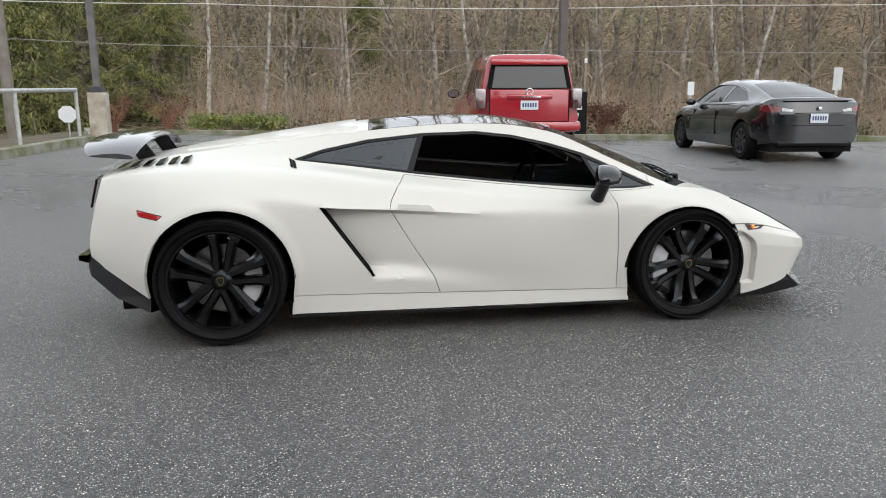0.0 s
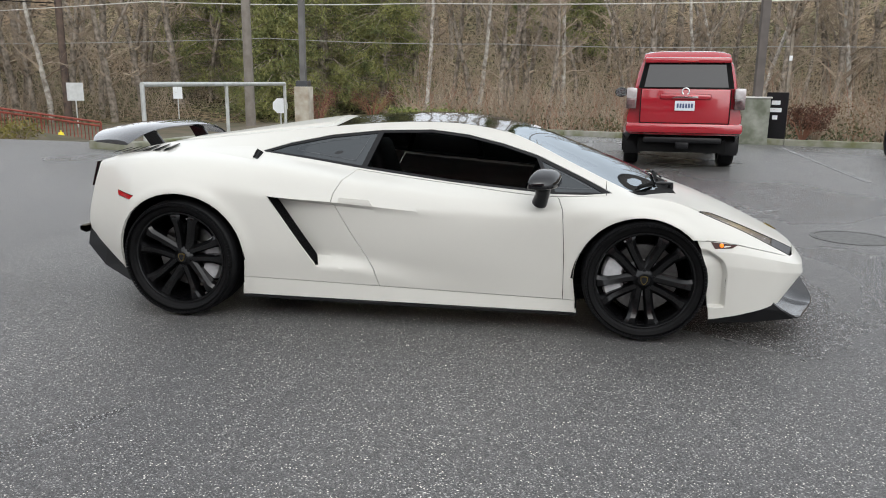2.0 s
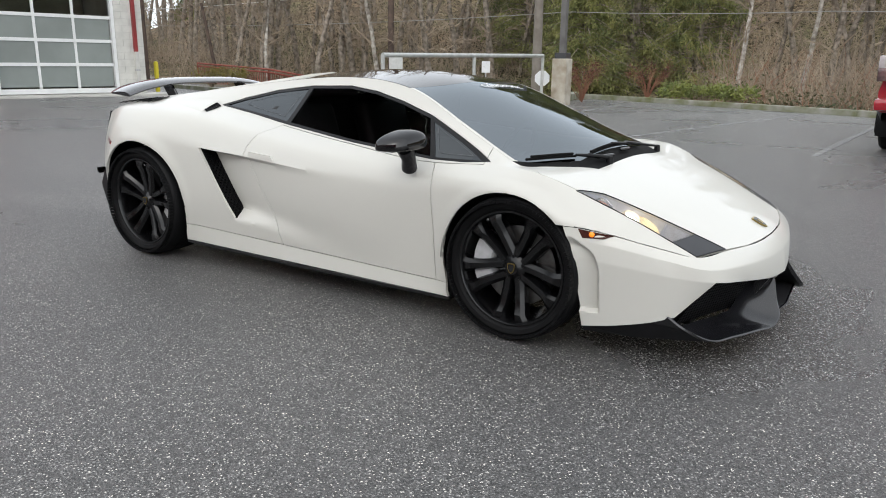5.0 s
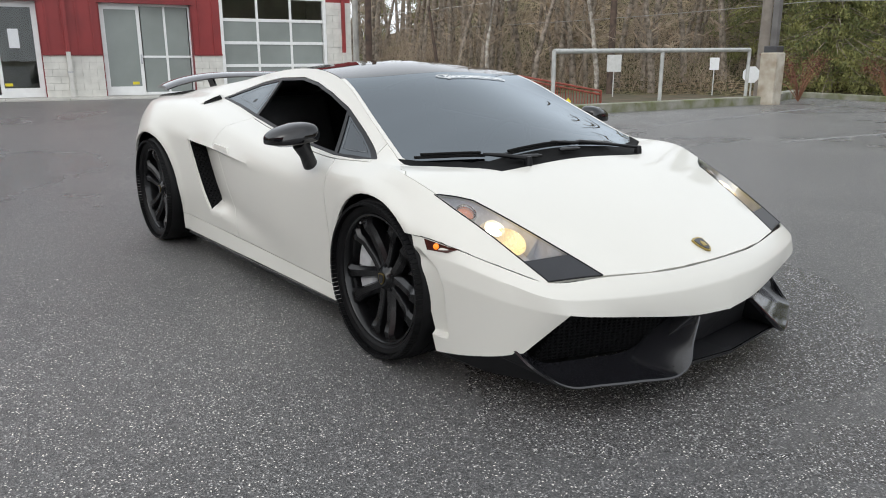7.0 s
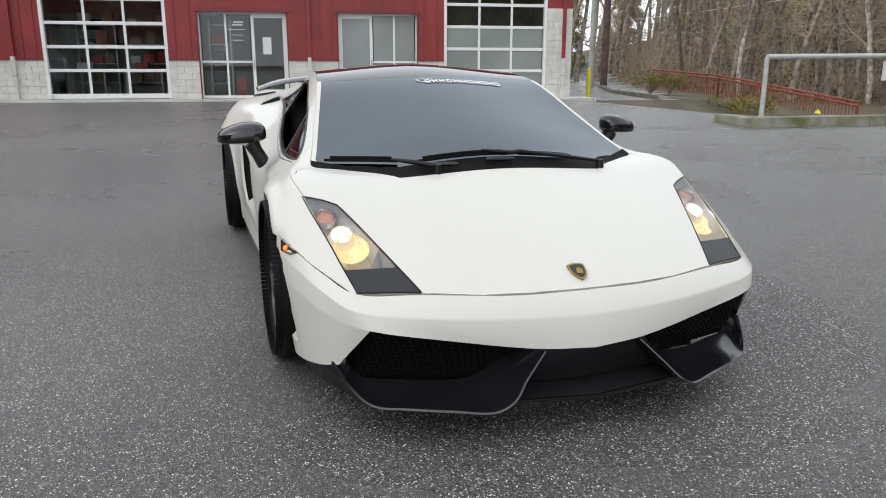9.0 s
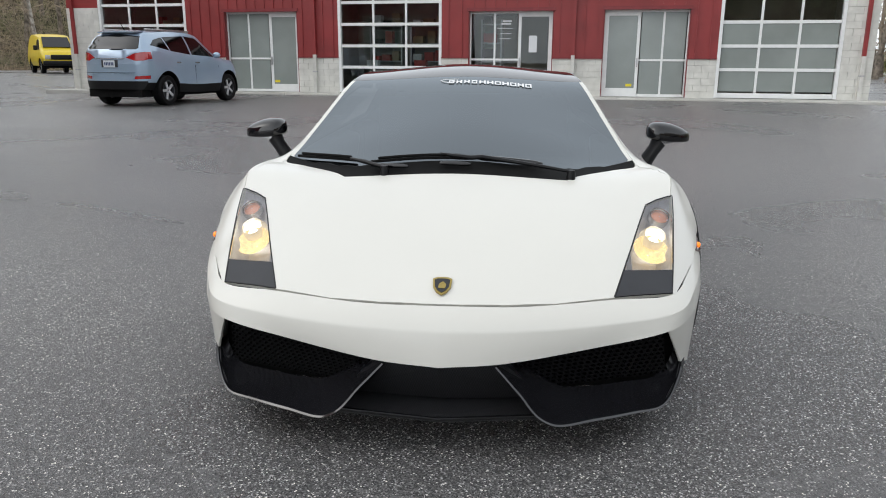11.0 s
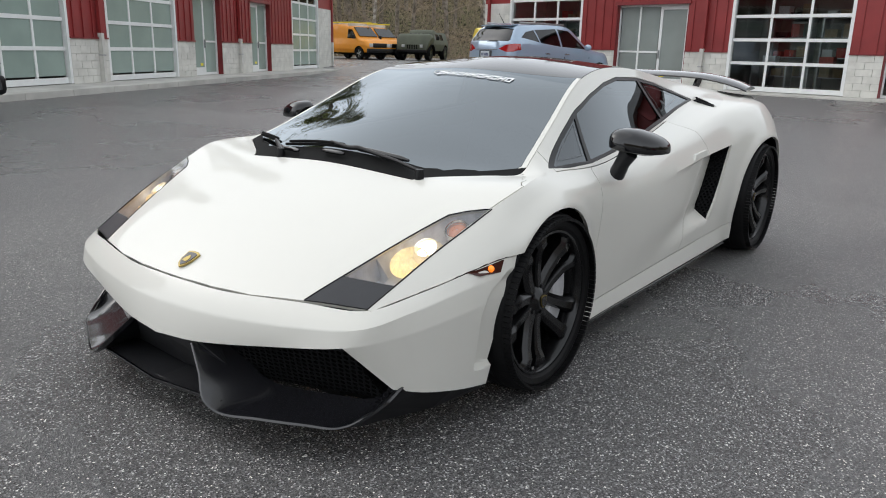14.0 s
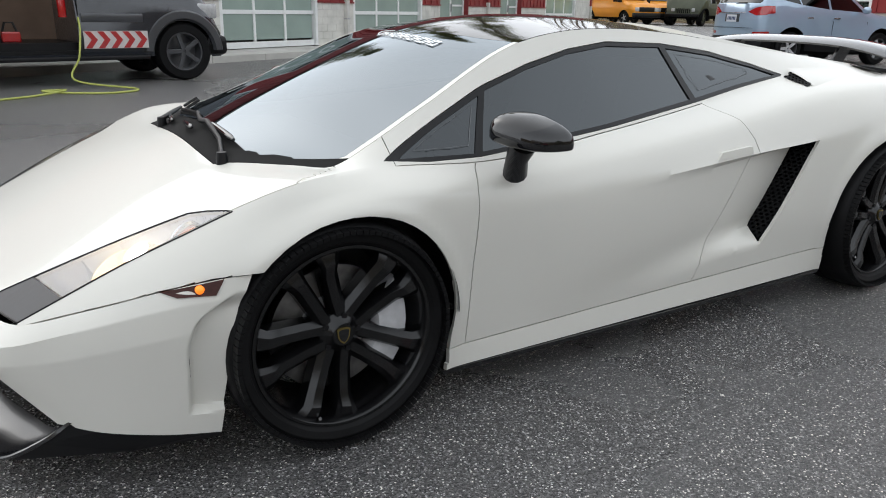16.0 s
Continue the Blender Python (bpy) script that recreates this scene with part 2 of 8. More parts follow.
# ---- ground ----
def asphalt():
    m = bpy.data.materials.new("damp_asphalt")
    m.use_nodes = True
    nt = m.node_tree
    N, L = nt.nodes.new, nt.links.new
    b = nt.nodes["Principled BSDF"]
    tc = N("ShaderNodeTexCoord")
    vor = N("ShaderNodeTexVoronoi")
    vor.inputs["Scale"].default_value = 225
    L(tc.outputs["Object"], vor.inputs["Vector"])
    fine = N("ShaderNodeTexNoise")
    fine.inputs["Scale"].default_value, fine.inputs["Detail"].default_value = 120, 6
    L(tc.outputs["Object"], fine.inputs["Vector"])
    big = N("ShaderNodeTexNoise")
    big.inputs["Scale"].default_value, big.inputs["Detail"].default_value, big.inputs["Distortion"].default_value = 0.28, 7, 0.6
    L(tc.outputs["Object"], big.inputs["Vector"])
    stone = N("ShaderNodeValToRGB")
    e = stone.color_ramp.elements
    e[0].position, e[0].color = 0.0, (0.018, 0.018, 0.019, 1)
    e[1].position, e[1].color = 1.0, (0.80, 0.77, 0.71, 1)
    for pos, c in ((0.35, 0.054), (0.70, 0.092), (0.90, 0.150), (0.965, 0.36)):
        k = e.new(pos)
        k.color = (c, c * 0.985, c * 0.97, 1)
    one = N("ShaderNodeSeparateColor")
    L(vor.outputs["Color"], one.inputs[0])
    L(one.outputs[0], stone.inputs[0])
    dry = N("ShaderNodeMixRGB")
    dry.blend_type = "MULTIPLY"
    dry.inputs[0].default_value = 1
    tint = N("ShaderNodeValToRGB")
    tint.color_ramp.elements[0].position, tint.color_ramp.elements[1].position = 0.38, 0.62
    tint.color_ramp.elements[0].color, tint.color_ramp.elements[1].color = (1.12, 1.11, 1.12, 1), (1.42, 1.40, 1.37, 1)
    L(big.outputs[0], tint.inputs[0])
    L(stone.outputs[0], dry.inputs[1])
    L(tint.outputs[0], dry.inputs[2])
    L(dry.outputs[0], b.inputs["Base Color"])
    ro = N("ShaderNodeMapRange")
    ro.inputs["From Min"].default_value, ro.inputs["From Max"].default_value = 0.35, 0.65
    ro.inputs["To Min"].default_value, ro.inputs["To Max"].default_value = 0.24, 0.36
    L(big.outputs[0], ro.inputs[0])
    L(ro.outputs[0], b.inputs["Roughness"])
    b.inputs["Specular IOR Level"].default_value = 0.75
    add = N("ShaderNodeMath")
    add.operation = "ADD"
    L(vor.outputs["Distance"], add.inputs[0])
    L(fine.outputs[0], add.inputs[1])
    bp = N("ShaderNodeBump")
    bp.inputs["Strength"].default_value, bp.inputs["Distance"].default_value = 0.6, 0.007
    L(add.outputs[0], bp.inputs["Height"])
    L(bp.outputs[0], b.inputs["Normal"])
    return m


ASPHALT = asphalt()
def hillside():
    """Far wooded slope: pale stems too far off to stand singly, the shade in the gaps between them painted into the
    colour.
    """
    m = bpy.data.materials.new("wooded_slope")
    m.use_nodes = True
    nt = m.node_tree
    N, L = nt.nodes.new, nt.links.new
    b = nt.nodes["Principled BSDF"]
    b.inputs["Roughness"].default_value, b.inputs["Specular IOR Level"].default_value = 0.95, 0.1
    tc, mp = N("ShaderNodeTexCoord"), N("ShaderNodeMapping")
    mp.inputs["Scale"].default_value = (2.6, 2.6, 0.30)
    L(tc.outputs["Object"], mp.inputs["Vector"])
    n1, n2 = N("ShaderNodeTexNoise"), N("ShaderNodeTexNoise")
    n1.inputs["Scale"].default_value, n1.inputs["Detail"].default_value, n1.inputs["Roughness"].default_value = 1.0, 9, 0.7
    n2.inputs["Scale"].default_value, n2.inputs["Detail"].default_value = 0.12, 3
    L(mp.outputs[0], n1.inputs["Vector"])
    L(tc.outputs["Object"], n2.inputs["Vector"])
    # dark end of stems: painted shade between the trunks
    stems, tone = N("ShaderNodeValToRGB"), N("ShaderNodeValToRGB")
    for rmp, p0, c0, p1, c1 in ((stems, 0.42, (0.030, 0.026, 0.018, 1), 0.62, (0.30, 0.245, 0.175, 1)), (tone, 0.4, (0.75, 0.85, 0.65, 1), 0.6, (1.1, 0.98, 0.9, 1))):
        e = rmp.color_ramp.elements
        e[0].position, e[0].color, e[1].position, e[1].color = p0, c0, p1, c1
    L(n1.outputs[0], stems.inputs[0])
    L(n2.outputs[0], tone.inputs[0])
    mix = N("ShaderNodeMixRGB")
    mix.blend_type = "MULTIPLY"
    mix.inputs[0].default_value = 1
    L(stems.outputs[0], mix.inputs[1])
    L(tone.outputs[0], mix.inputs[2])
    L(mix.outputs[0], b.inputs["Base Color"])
    return m


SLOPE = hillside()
EARTH = mat("leaf_litter", (0.125, 0.095, 0.062), 0.95, second=(0.07, 0.065, 0.035), scale=0.8, bump=0.6, bump_scale=12)


def smooth(x, a, b):
    t = min(max((x - a) / (b - a), 0.0), 1.0)
    return t * t * (3 - 2 * t)


def past_kerb(x, y):
    """Metres beyond the kerb at the back of the car park, or beyond the gate."""
    back = (y - (17.15 - 0.42 * (x - 0.9))) * 0.92
    if x < -7.1:
        side = min((-7.1 - x), y - 9.2, y - 15.0 + 0.3 * (x + 18) if x < -18 else 99)
        return max(back, side if x > -18 else y - (14.3 - 0.5 * (x + 18)))
    return back


def land(x, y):
    """Height of the ground: flat asphalt, a dip behind the kerb and wooded slopes."""
    r, a = math.hypot(x, y), math.degrees(math.atan2(y, x)) % 360
    d = past_kerb(x, y)
    h = 0.0
    if d > 0 and a < 178:
        h -= 1.1 * smooth(d, 1.0, 12)
        h += 16 * smooth(r, 46, 100) * (0.12 + 0.88 * (1 - smooth(a, 132, 152)))
    h += 0.09 * smooth(-x, 5, 13) * (1 - smooth(-y, 11, 16)) * (1 - smooth(y, 9, 13))
    if x < 0 and y < 0:
        h += 0.42 * smooth(-0.75 * x - 0.66 * y, 27, 42) + 12 * smooth(r, 60, 95)
    return h


bm = bmesh.new()
coords = [-900, -400, -200] + [-120 + 1.5 * k for k in range(161)] + [200, 400, 900]
lattice = [[bm.verts.new((x, y, land(x, y))) for y in coords] for x in coords]
for i in range(len(coords) - 1):
    for j in range(len(coords) - 1):
        f = bm.faces.new((lattice[i][j], lattice[i + 1][j], lattice[i + 1][j + 1], lattice[i][j + 1]))
        c = f.calc_center_median()
        r, a = math.hypot(c.x, c.y), math.degrees(math.atan2(c.y, c.x)) % 360
        if (past_kerb(c.x, c.y) > 0.8 and a < 178) or (r > 58 and 178 <= a < 262) or r > 130:
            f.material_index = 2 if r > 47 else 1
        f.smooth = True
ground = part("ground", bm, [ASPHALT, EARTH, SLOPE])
tagged(ground, "damp dark grey asphalt car park ground", "ground", kind="structure")

# ---- buildings ----
CONCRETE = mat("grey_concrete", (0.56, 0.55, 0.51), 0.85, spots=0.25, scale=1.3, bump=0.3, bump_scale=40)
BLOCK = mat("pale_concrete_block", (0.68, 0.67, 0.62), 0.85, spots=0.18, scale=3.0, bump=0.4, bump_scale=50)
RED_METAL = mat("red_sheet_metal", (0.27, 0.03, 0.03), 0.42, spots=0.2, scale=1.5)
RED_TRIM = mat("dark_red_trim", (0.21, 0.022, 0.024), 0.4, spots=0.15, scale=4)
WHITE_ALU = mat("white_aluminium", (0.78, 0.79, 0.78), 0.4, spots=0.06, scale=6)
PIPE_WHITE = mat("white_painted_pipe", (0.62, 0.61, 0.57), 0.45, spots=0.15, scale=5)
FROSTED = mat("frosted_glass", (0.27, 0.30, 0.285), 0.16, spots=0.15, scale=0.9, spec=0.6)
FROSTED_GREEN = mat("green_frosted_glass", (0.30, 0.38, 0.34), 0.16, spots=0.15, scale=0.9, spec=0.6)
CLEAR_PANE = glass("shop_glass", (0.84, 0.87, 0.86), 1.5)
ROOM = mat("dim_workshop", (0.30, 0.285, 0.25), 0.9, spots=0.5, scale=0.8)
ROOF_METAL = mat("grey_roof_metal", (0.25, 0.25, 0.25), 0.5, spots=0.2, scale=1)
YELLOW_TAG = mat("yellow_sticker", (0.75, 0.62, 0.03), 0.5, spots=0.1, scale=30)
PAPER = mat("white_notice", (0.72, 0.74, 0.75), 0.6, spots=0.08, scale=30)
RED_THING = mat("red_cloth", (0.5, 0.05, 0.04), 0.7, spots=0.2, scale=10)


class Wall:
    """A straight wall in a frame of its own: s along it, out from its face, z up."""

    def __init__(self, x, y, turn):
        self.m = pose(x, y, 0, 0, 0, turn)

    def box(self, name, material, s0, s1, z0, z1, out0, out1, parent=None, label="", bevel=0.0):
        bm = boxed(out0, out1, s0, s1, z0, z1, bevel)
        bmesh.ops.transform(bm, matrix=self.m, verts=bm.verts)
        return part(name, bm, material, parent, label)


SLAB = 0.14


def wall_run(w, house, s0, s1, openings, top, skirt=1.27, concrete=()):
    """Wall pieces round the openings (s0, s1, head): block below, ribbed red metal above."""
    spans, s = [], s0
    for a, b, head in sorted(openings):
        spans.append((s, a))
        w.box("wall", RED_METAL, a, b, head, top, -0.25, 0.0, house, "red ribbed metal wall")
        n = int((b - a) / 0.31)
        for k in range(n):
            c = a + (k + 0.5) * (b - a) / n
            w.box("rib", RED_METAL, c - 0.022, c + 0.022, head + 0.1, top, 0.0, 0.03, house)
        w.box("head_trim", RED_TRIM, a - 0.05, b + 0.05, head, head + 0.10, 0.0, 0.045, house)
        s = b
    spans.append((s, s1))
    for a, b in spans:
        if b - a < 0.05:
            continue
        if any(a >= c0 - 0.01 and b <= c1 + 0.01 for c0, c1 in concrete):
            w.box("wall", CONCRETE, a, b, 0, 2.9, -0.25, 0.0, house, "pale concrete block pier")
            for r in range(14):
                z0, z1 = 0.14 + r * 0.197, 0.14 + (r + 1) * 0.197
                cols = max(round((b - a) / 0.4), 1)
                off = 0.5 if r % 2 else 0
                edges = sorted({a, b, *[a + (k + off) * (b - a) / cols for k in range(cols) if 0 < k + off < cols]})
                for e0, e1 in zip(edges, edges[1:]):
                    w.box("block", BLOCK, e0 + 0.004, e1 - 0.004, z0 + 0.004, z1 - 0.004, -0.05, 0.026 + random.uniform(0, 0.006), house)
            w.box("wall", RED_METAL, a, b, 2.9, top, -0.25, 0.0, house, "red ribbed metal wall")
        else:
            w.box("wall", RED_METAL, a, b, skirt, top, -0.25, 0.0, house, "red ribbed metal wall")
            n = max(int((b - a) / 0.31), 1)
            for k in range(n):
                c = a + (k + 0.5) * (b - a) / n
                w.box("rib", RED_METAL, c - 0.022, c + 0.022, skirt + 0.02, top, 0.0, 0.03, house)
            w.box("skirt_trim", RED_TRIM, a, b, skirt - 0.01, skirt + 0.03, 0.0, 0.05, house)
            w.box("wall_core", CONCRETE, a, b, 0, skirt, -0.25, -0.02, house)
            rows_ = 6
            for r in range(rows_):
                z0, z1 = SLAB + r * (skirt - SLAB) / rows_, SLAB + (r + 1) * (skirt - SLAB) / rows_
                cols = max(round((b - a) / 0.4), 1)
                off = 0.5 if r % 2 else 0
                edges = sorted({a, b, *[a + (k + off) * (b - a) / cols for k in range(cols) if 0 < k + off < cols]})
                for e0, e1 in zip(edges, edges[1:]):
                    w.box("block", BLOCK, e0 + 0.004, e1 - 0.004, z0 + 0.004, z1 - 0.004, -0.05, 0.012 + random.uniform(0, 0.003), house)


def garage_door(w, s0, s1, top, panes, label, group, foot=SLAB + 0.02, cols=3, rows_=5):
    """A sectional door: bottom rail, rails and stiles, one pane in each field."""
    d = thing("garage_door", label, "garage door", group)
    w.box("bottom_rail", WHITE_ALU, s0, s1, foot, foot + 0.14, -0.12, -0.07, d)
    for s in (s0, s1):
        w.box("jamb", WHITE_ALU, min(s, s + (0.09 if s == s0 else -0.09)), max(s, s + (0.09 if s == s0 else -0.09)), foot, top, -0.14, 0.01, d)
    w.box("head", WHITE_ALU, s0, s1, top - 0.1, top, -0.14, 0.01, d)
    a, b, z0, z1 = s0 + 0.09, s1 - 0.09, foot + 0.14, top - 0.1
    h, wd = (z1 - z0) / rows_, (b - a) / cols
    for r in range(rows_):
        z = z0 + r * h
        if r:
            w.box("rail", WHITE_ALU, a, b, z - 0.045, z + 0.045, -0.12, -0.07, d)
        for c in range(cols):
            w.box("pane", panes[r], a + c * wd + 0.03, a + (c + 1) * wd - 0.03, z + 0.045, z + h - 0.045, -0.105, -0.095, d)
    for c in range(1, cols):
        w.box("stile", WHITE_ALU, a + c * wd - 0.035, a + c * wd + 0.035, z0, z1, -0.12, -0.072, d)
    return d


def shop_door(w, s0, s1, head, door_side, pane, label, group, lights=2, foot=SLAB + 0.01):
    """An aluminium front: one door leaf and fixed lights beside it."""
    d = thing("shop_door", label, "door", group)
    back0, back1 = -0.24, -0.19
    for a, b, z0, z1 in ((s0, s0 + 0.06, foot, head), (s1 - 0.06, s1, foot, head), (s0, s1, head - 0.06, head)):
        w.box("frame", WHITE_ALU, a, b, z0, z1, back0, back1 + 0.02, d)
    for s in (s0, s1):
        w.box("reveal", RED_TRIM, s - 0.02, s + 0.02, foot, head, -0.25, 0.0, d)
    leaf = 1.02
    a, b = (s0 + 0.06, s0 + 0.06 + leaf) if door_side == "low" else (s1 - 0.06 - leaf, s1 - 0.06)
    lf = w.box("door_leaf", WHITE_ALU, a, a + 0.09, foot, head - 0.06, back0, back1, d, "white aluminium door leaf")
    w.box("door_stile", WHITE_ALU, b - 0.09, b, foot, head - 0.06, back0, back1, lf)
    w.box("door_rail", WHITE_ALU, a + 0.09, b - 0.09, foot, foot + 0.25, back0, back1, lf)
    w.box("door_rail", WHITE_ALU, a + 0.09, b - 0.09, head - 0.16, head - 0.06, back0, back1, lf)
    w.box("pane", pane, a + 0.09, b - 0.09, foot + 0.25, head - 0.16, -0.22, -0.212, lf)
    hs = b - 0.05 if door_side == "low" else a + 0.05
    w.box("handle", ALLOY, hs - 0.015, hs + 0.015, foot + 0.88, foot + 1.14, -0.19, -0.13, lf, "metal pull handle")
    w.box("sticker", YELLOW_TAG, b - 0.34 if door_side == "low" else a + 0.11, b - 0.16 if door_side == "low" else a + 0.29, foot + 0.30, foot + 0.38, -0.211, -0.209, lf, "yellow sticker")
    c0, c1 = (b, s1 - 0.06) if door_side == "low" else (s0 + 0.06, a)
    w.box("sill", WHITE_ALU, c0, c1, foot, foot + 0.08, back0, back1, d)
    w.box("transom", WHITE_ALU, c0, c1, 1.20, 1.26, back0, back1, d)
    step = (c1 - c0) / lights
    for k in range(lights):
        if k:
            w.box("mullion", WHITE_ALU, c0 + k * step - 0.03, c0 + k * step + 0.03, foot, head - 0.06, back0, back1 + 0.002, d)
        w.box("pane", pane, c0 + k * step + 0.03, c0 + (k + 1) * step - 0.03, foot + 0.08, 1.20, -0.22, -0.212, d)
        w.box("pane", pane, c0 + k * step + 0.03, c0 + (k + 1) * step - 0.03, 1.26, head - 0.06, -0.22, -0.212, d)
    return d


def downpipe(w, s, top):
    p = thing("downpipe", "white square downpipe on the red wall", "pipe", "downpipes")
    w.box("pipe", PIPE_WHITE, s - 0.055, s + 0.055, SLAB, 1.36, 0.02, 0.13, p)
    w.box("upper_pipe", RED_METAL, s - 0.05, s + 0.05, 1.36, top, 0.03, 0.12, p)
    w.box("strap", ALLOY, s - 0.07, s + 0.07, 0.8, 0.84, 0.012, 0.135, p)


MAIN = Wall(-19.4, 1.5, -8.53)
TOP = 5.6
main_house = thing("workshop_building", "long red metal workshop with pale block base", "building")
DOORS = [(-15.4, -12.05, 3.75), (-10.65, -8.03, 2.72), (-6.62, -3.18, 3.75), (-2.32, 0.30, 2.67), (1.80, 4.28, 2.68), (5.10, 8.44, 3.75)]
wall_run(MAIN, main_house, -16.65, 9.28, DOORS, TOP, concrete=((8.44, 9.28), (-16.65, -15.4)))
MAIN.box("end_wall", BLOCK, 9.03, 9.28, 0, TOP, -14, -0.25, main_house, "pale block end wall")
MAIN.box("end_wall", BLOCK, -16.65, -16.4, 0, TOP, -14, -0.25, main_house, "pale block end wall")
MAIN.box("back_wall", BLOCK, -16.65, 9.28, 0, TOP, -14.25, -14, main_house)
MAIN.box("roof", ROOF_METAL, -16.9, 9.5, TOP, TOP + 0.2, -14.5, 0.4, main_house, "grey metal roof")
MAIN.box("workshop_floor", CONCRETE, -16.4, 9.03, 0.0, SLAB, -14, -0.25, main_house)
MAIN.box("partition", ROOM, -16.4, 9.03, SLAB, TOP, -3.7, -3.5, main_house, "dim workshop partition")
for s in (-11.4, -7.2, -2.8, 1.1, 4.7):
    MAIN.box("partition", ROOM, s - 0.06, s + 0.06, SLAB, TOP, -3.5, -0.25, main_house)
D, F = CLEAR_PANE, FROSTED
garage_door(MAIN, -15.4, -12.05, 3.75, [D, D, D, D, D], "white sectional garage door with clear panes", "garage doors of the workshop")
garage_door(MAIN, -6.62, -3.18, 3.75, [D, D, D, D, D], "white sectional garage door with clear panes", "garage doors of the workshop")
garage_door(MAIN, 5.10, 8.44, 3.75, [F, F, F, D, D], "white sectional garage door with frosted panes", "garage doors of the workshop")
shop_door(MAIN, -10.65, -8.03, 2.72, "high", FROSTED, "white framed shop door with frosted panes", "shop doors of the workshop")
front = shop_door(MAIN, -2.32, 0.30, 2.67, "high", CLEAR_PANE, "white framed shop door with clear panes", "shop doors of the workshop")
shop_door(MAIN, 1.80, 4.28, 2.68, "low", FROSTED, "white framed shop door with frosted panes", "shop doors of the workshop")
MAIN.box("notice", PAPER, -0.45, -0.20, 1.45, 1.95, -0.208, -0.205, front, "white paper notice")
n = 0
for z, a, b in ((2.28, -1.32, -1.02), (2.36, -1.28, -1.0), (2.16, -1.45, -0.95), (2.0, -1.35, -1.0), (1.85, -1.38, -1.02)):
    MAIN.box("lettering", LETTER, a, b, z, z + (0.05 if z > 2.2 else 0.02), -0.208, -0.206, front, "white bars on the pane")
rag = thing("stacked_crate", "red crate standing inside the shop window", "crate")
MAIN.box("crate_side", RED_THING, -1.3, -1.02, SLAB, 0.75, -0.5, -0.45, rag)
for s in (-16.4, -7.42, 0.93):
    downpipe(MAIN, s, TOP)
downpipe(MAIN, 9.0, TOP)
for s in (-5.9, -4.2):
    bench = thing("workbench", "grey workbench behind the garage door", "table", "workbenches")
    MAIN.box("bench_top", ALLOY, s - 0.6, s + 0.6, 0.92, 0.97, -2.0, -1.3, bench)
    for a in (s - 0.55, s + 0.5):
        MAIN.box("leg", ALLOY, a, a + 0.05, SLAB, 0.92, -1.9, -1.4, bench)
    MAIN.box("box", RED_THING if s > -5 else PAPER, s - 0.3, s + 0.1, 0.97, 1.2, -1.9, -1.6, bench, "box on the bench")

def shelving(s0, s1, out, label):
    """A steel rack with boxes on its boards."""
    rack = thing("storage_rack", label, "shelf", "storage racks")
    for s in (s0, s1 - 0.05):
        MAIN.box("upright", ALLOY, s, s + 0.05, SLAB, 2.5, out - 0.45, out, rack)
    for z in (0.55, 1.15, 1.75, 2.35):
        MAIN.box("board", ALLOY, s0, s1, z, z + 0.03, out - 0.45, out, rack)
        s = s0 + 0.08
        while s < s1 - 0.35:
            w, h = random.uniform(0.2, 0.42), random.uniform(0.15, 0.42)
            MAIN.box("stored_box", random.choice((PAPER, CARDBOARD, CARDBOARD, BLACK_SATIN, RED_THING)), s, s + w, z + 0.03, z + 0.03 + h, out - 0.4, out - 0.05, rack)
            s += w + random.uniform(0.02, 0.2)


CARDBOARD = mat("brown_cardboard", (0.36, 0.26, 0.16), 0.8, spots=0.2, scale=6)
random.seed(5)
for s0, s1 in ((-15.0, -13.4), (-13.2, -12.2), (-6.4, -5.2), (-4.9, -3.5), (-2.2, -1.5)):
    shelving(s0, s1, -2.6 if s0 < -2.5 else -1.6, "grey steel rack with boxes inside the workshop")

WING = Wall(-6.0, -16.2, 117.7)
wing_house = thing("workshop_wing", "angled red metal workshop wing with pale block base", "building")
WD = [(-8.6, -5.0, 3.75), (-3.55, -0.2, 3.75), (1.32, 4.9, 3.75), (6.0, 7.95, 2.7), (10.45, 12.35, 2.7), (14.75, 18.3, 3.75)]
wall_run(WING, wing_house, -14, 20.4, WD, TOP, skirt=1.22, concrete=((18.3, 20.4),))
WING.box("end_wall", BLOCK, 20.15, 20.4, 0, TOP, -12, -0.25, wing_house, "pale block end wall")
WING.box("end_wall", BLOCK, -14, -13.75, 0, TOP, -12, -0.25, wing_house)
WING.box("back_wall", BLOCK, -14, 20.4, 0, TOP, -12.25, -12, wing_house)
WING.box("roof", ROOF_METAL, -14.2, 20.6, TOP, TOP + 0.2, -12.4, 0.4, wing_house, "grey metal roof")
WING.box("partition", ROOM, -13.75, 20.15, 0, TOP, -4.2, -4.0, wing_house)
G = FROSTED_GREEN
for a, b, h in ((-8.6, -5.0, 3.75), (-3.55, -0.2, 3.75), (1.32, 4.9, 3.75), (14.75, 18.3, 3.75)):
    garage_door(WING, a, b, h, [G, G, G, G, D], "white sectional garage door with greenish frosted panes", "garage doors of the wing")
shop_door(WING, 6.0, 7.95, 2.7, "low", G, "white framed shop door with greenish panes", "shop doors of the wing", 1)
shop_door(WING, 10.45, 12.35, 2.7, "low", G, "white framed shop door with greenish panes", "shop doors of the wing", 1)
for s in (0.95, 9.3, 20.2):
    downpipe(WING, s, TOP)

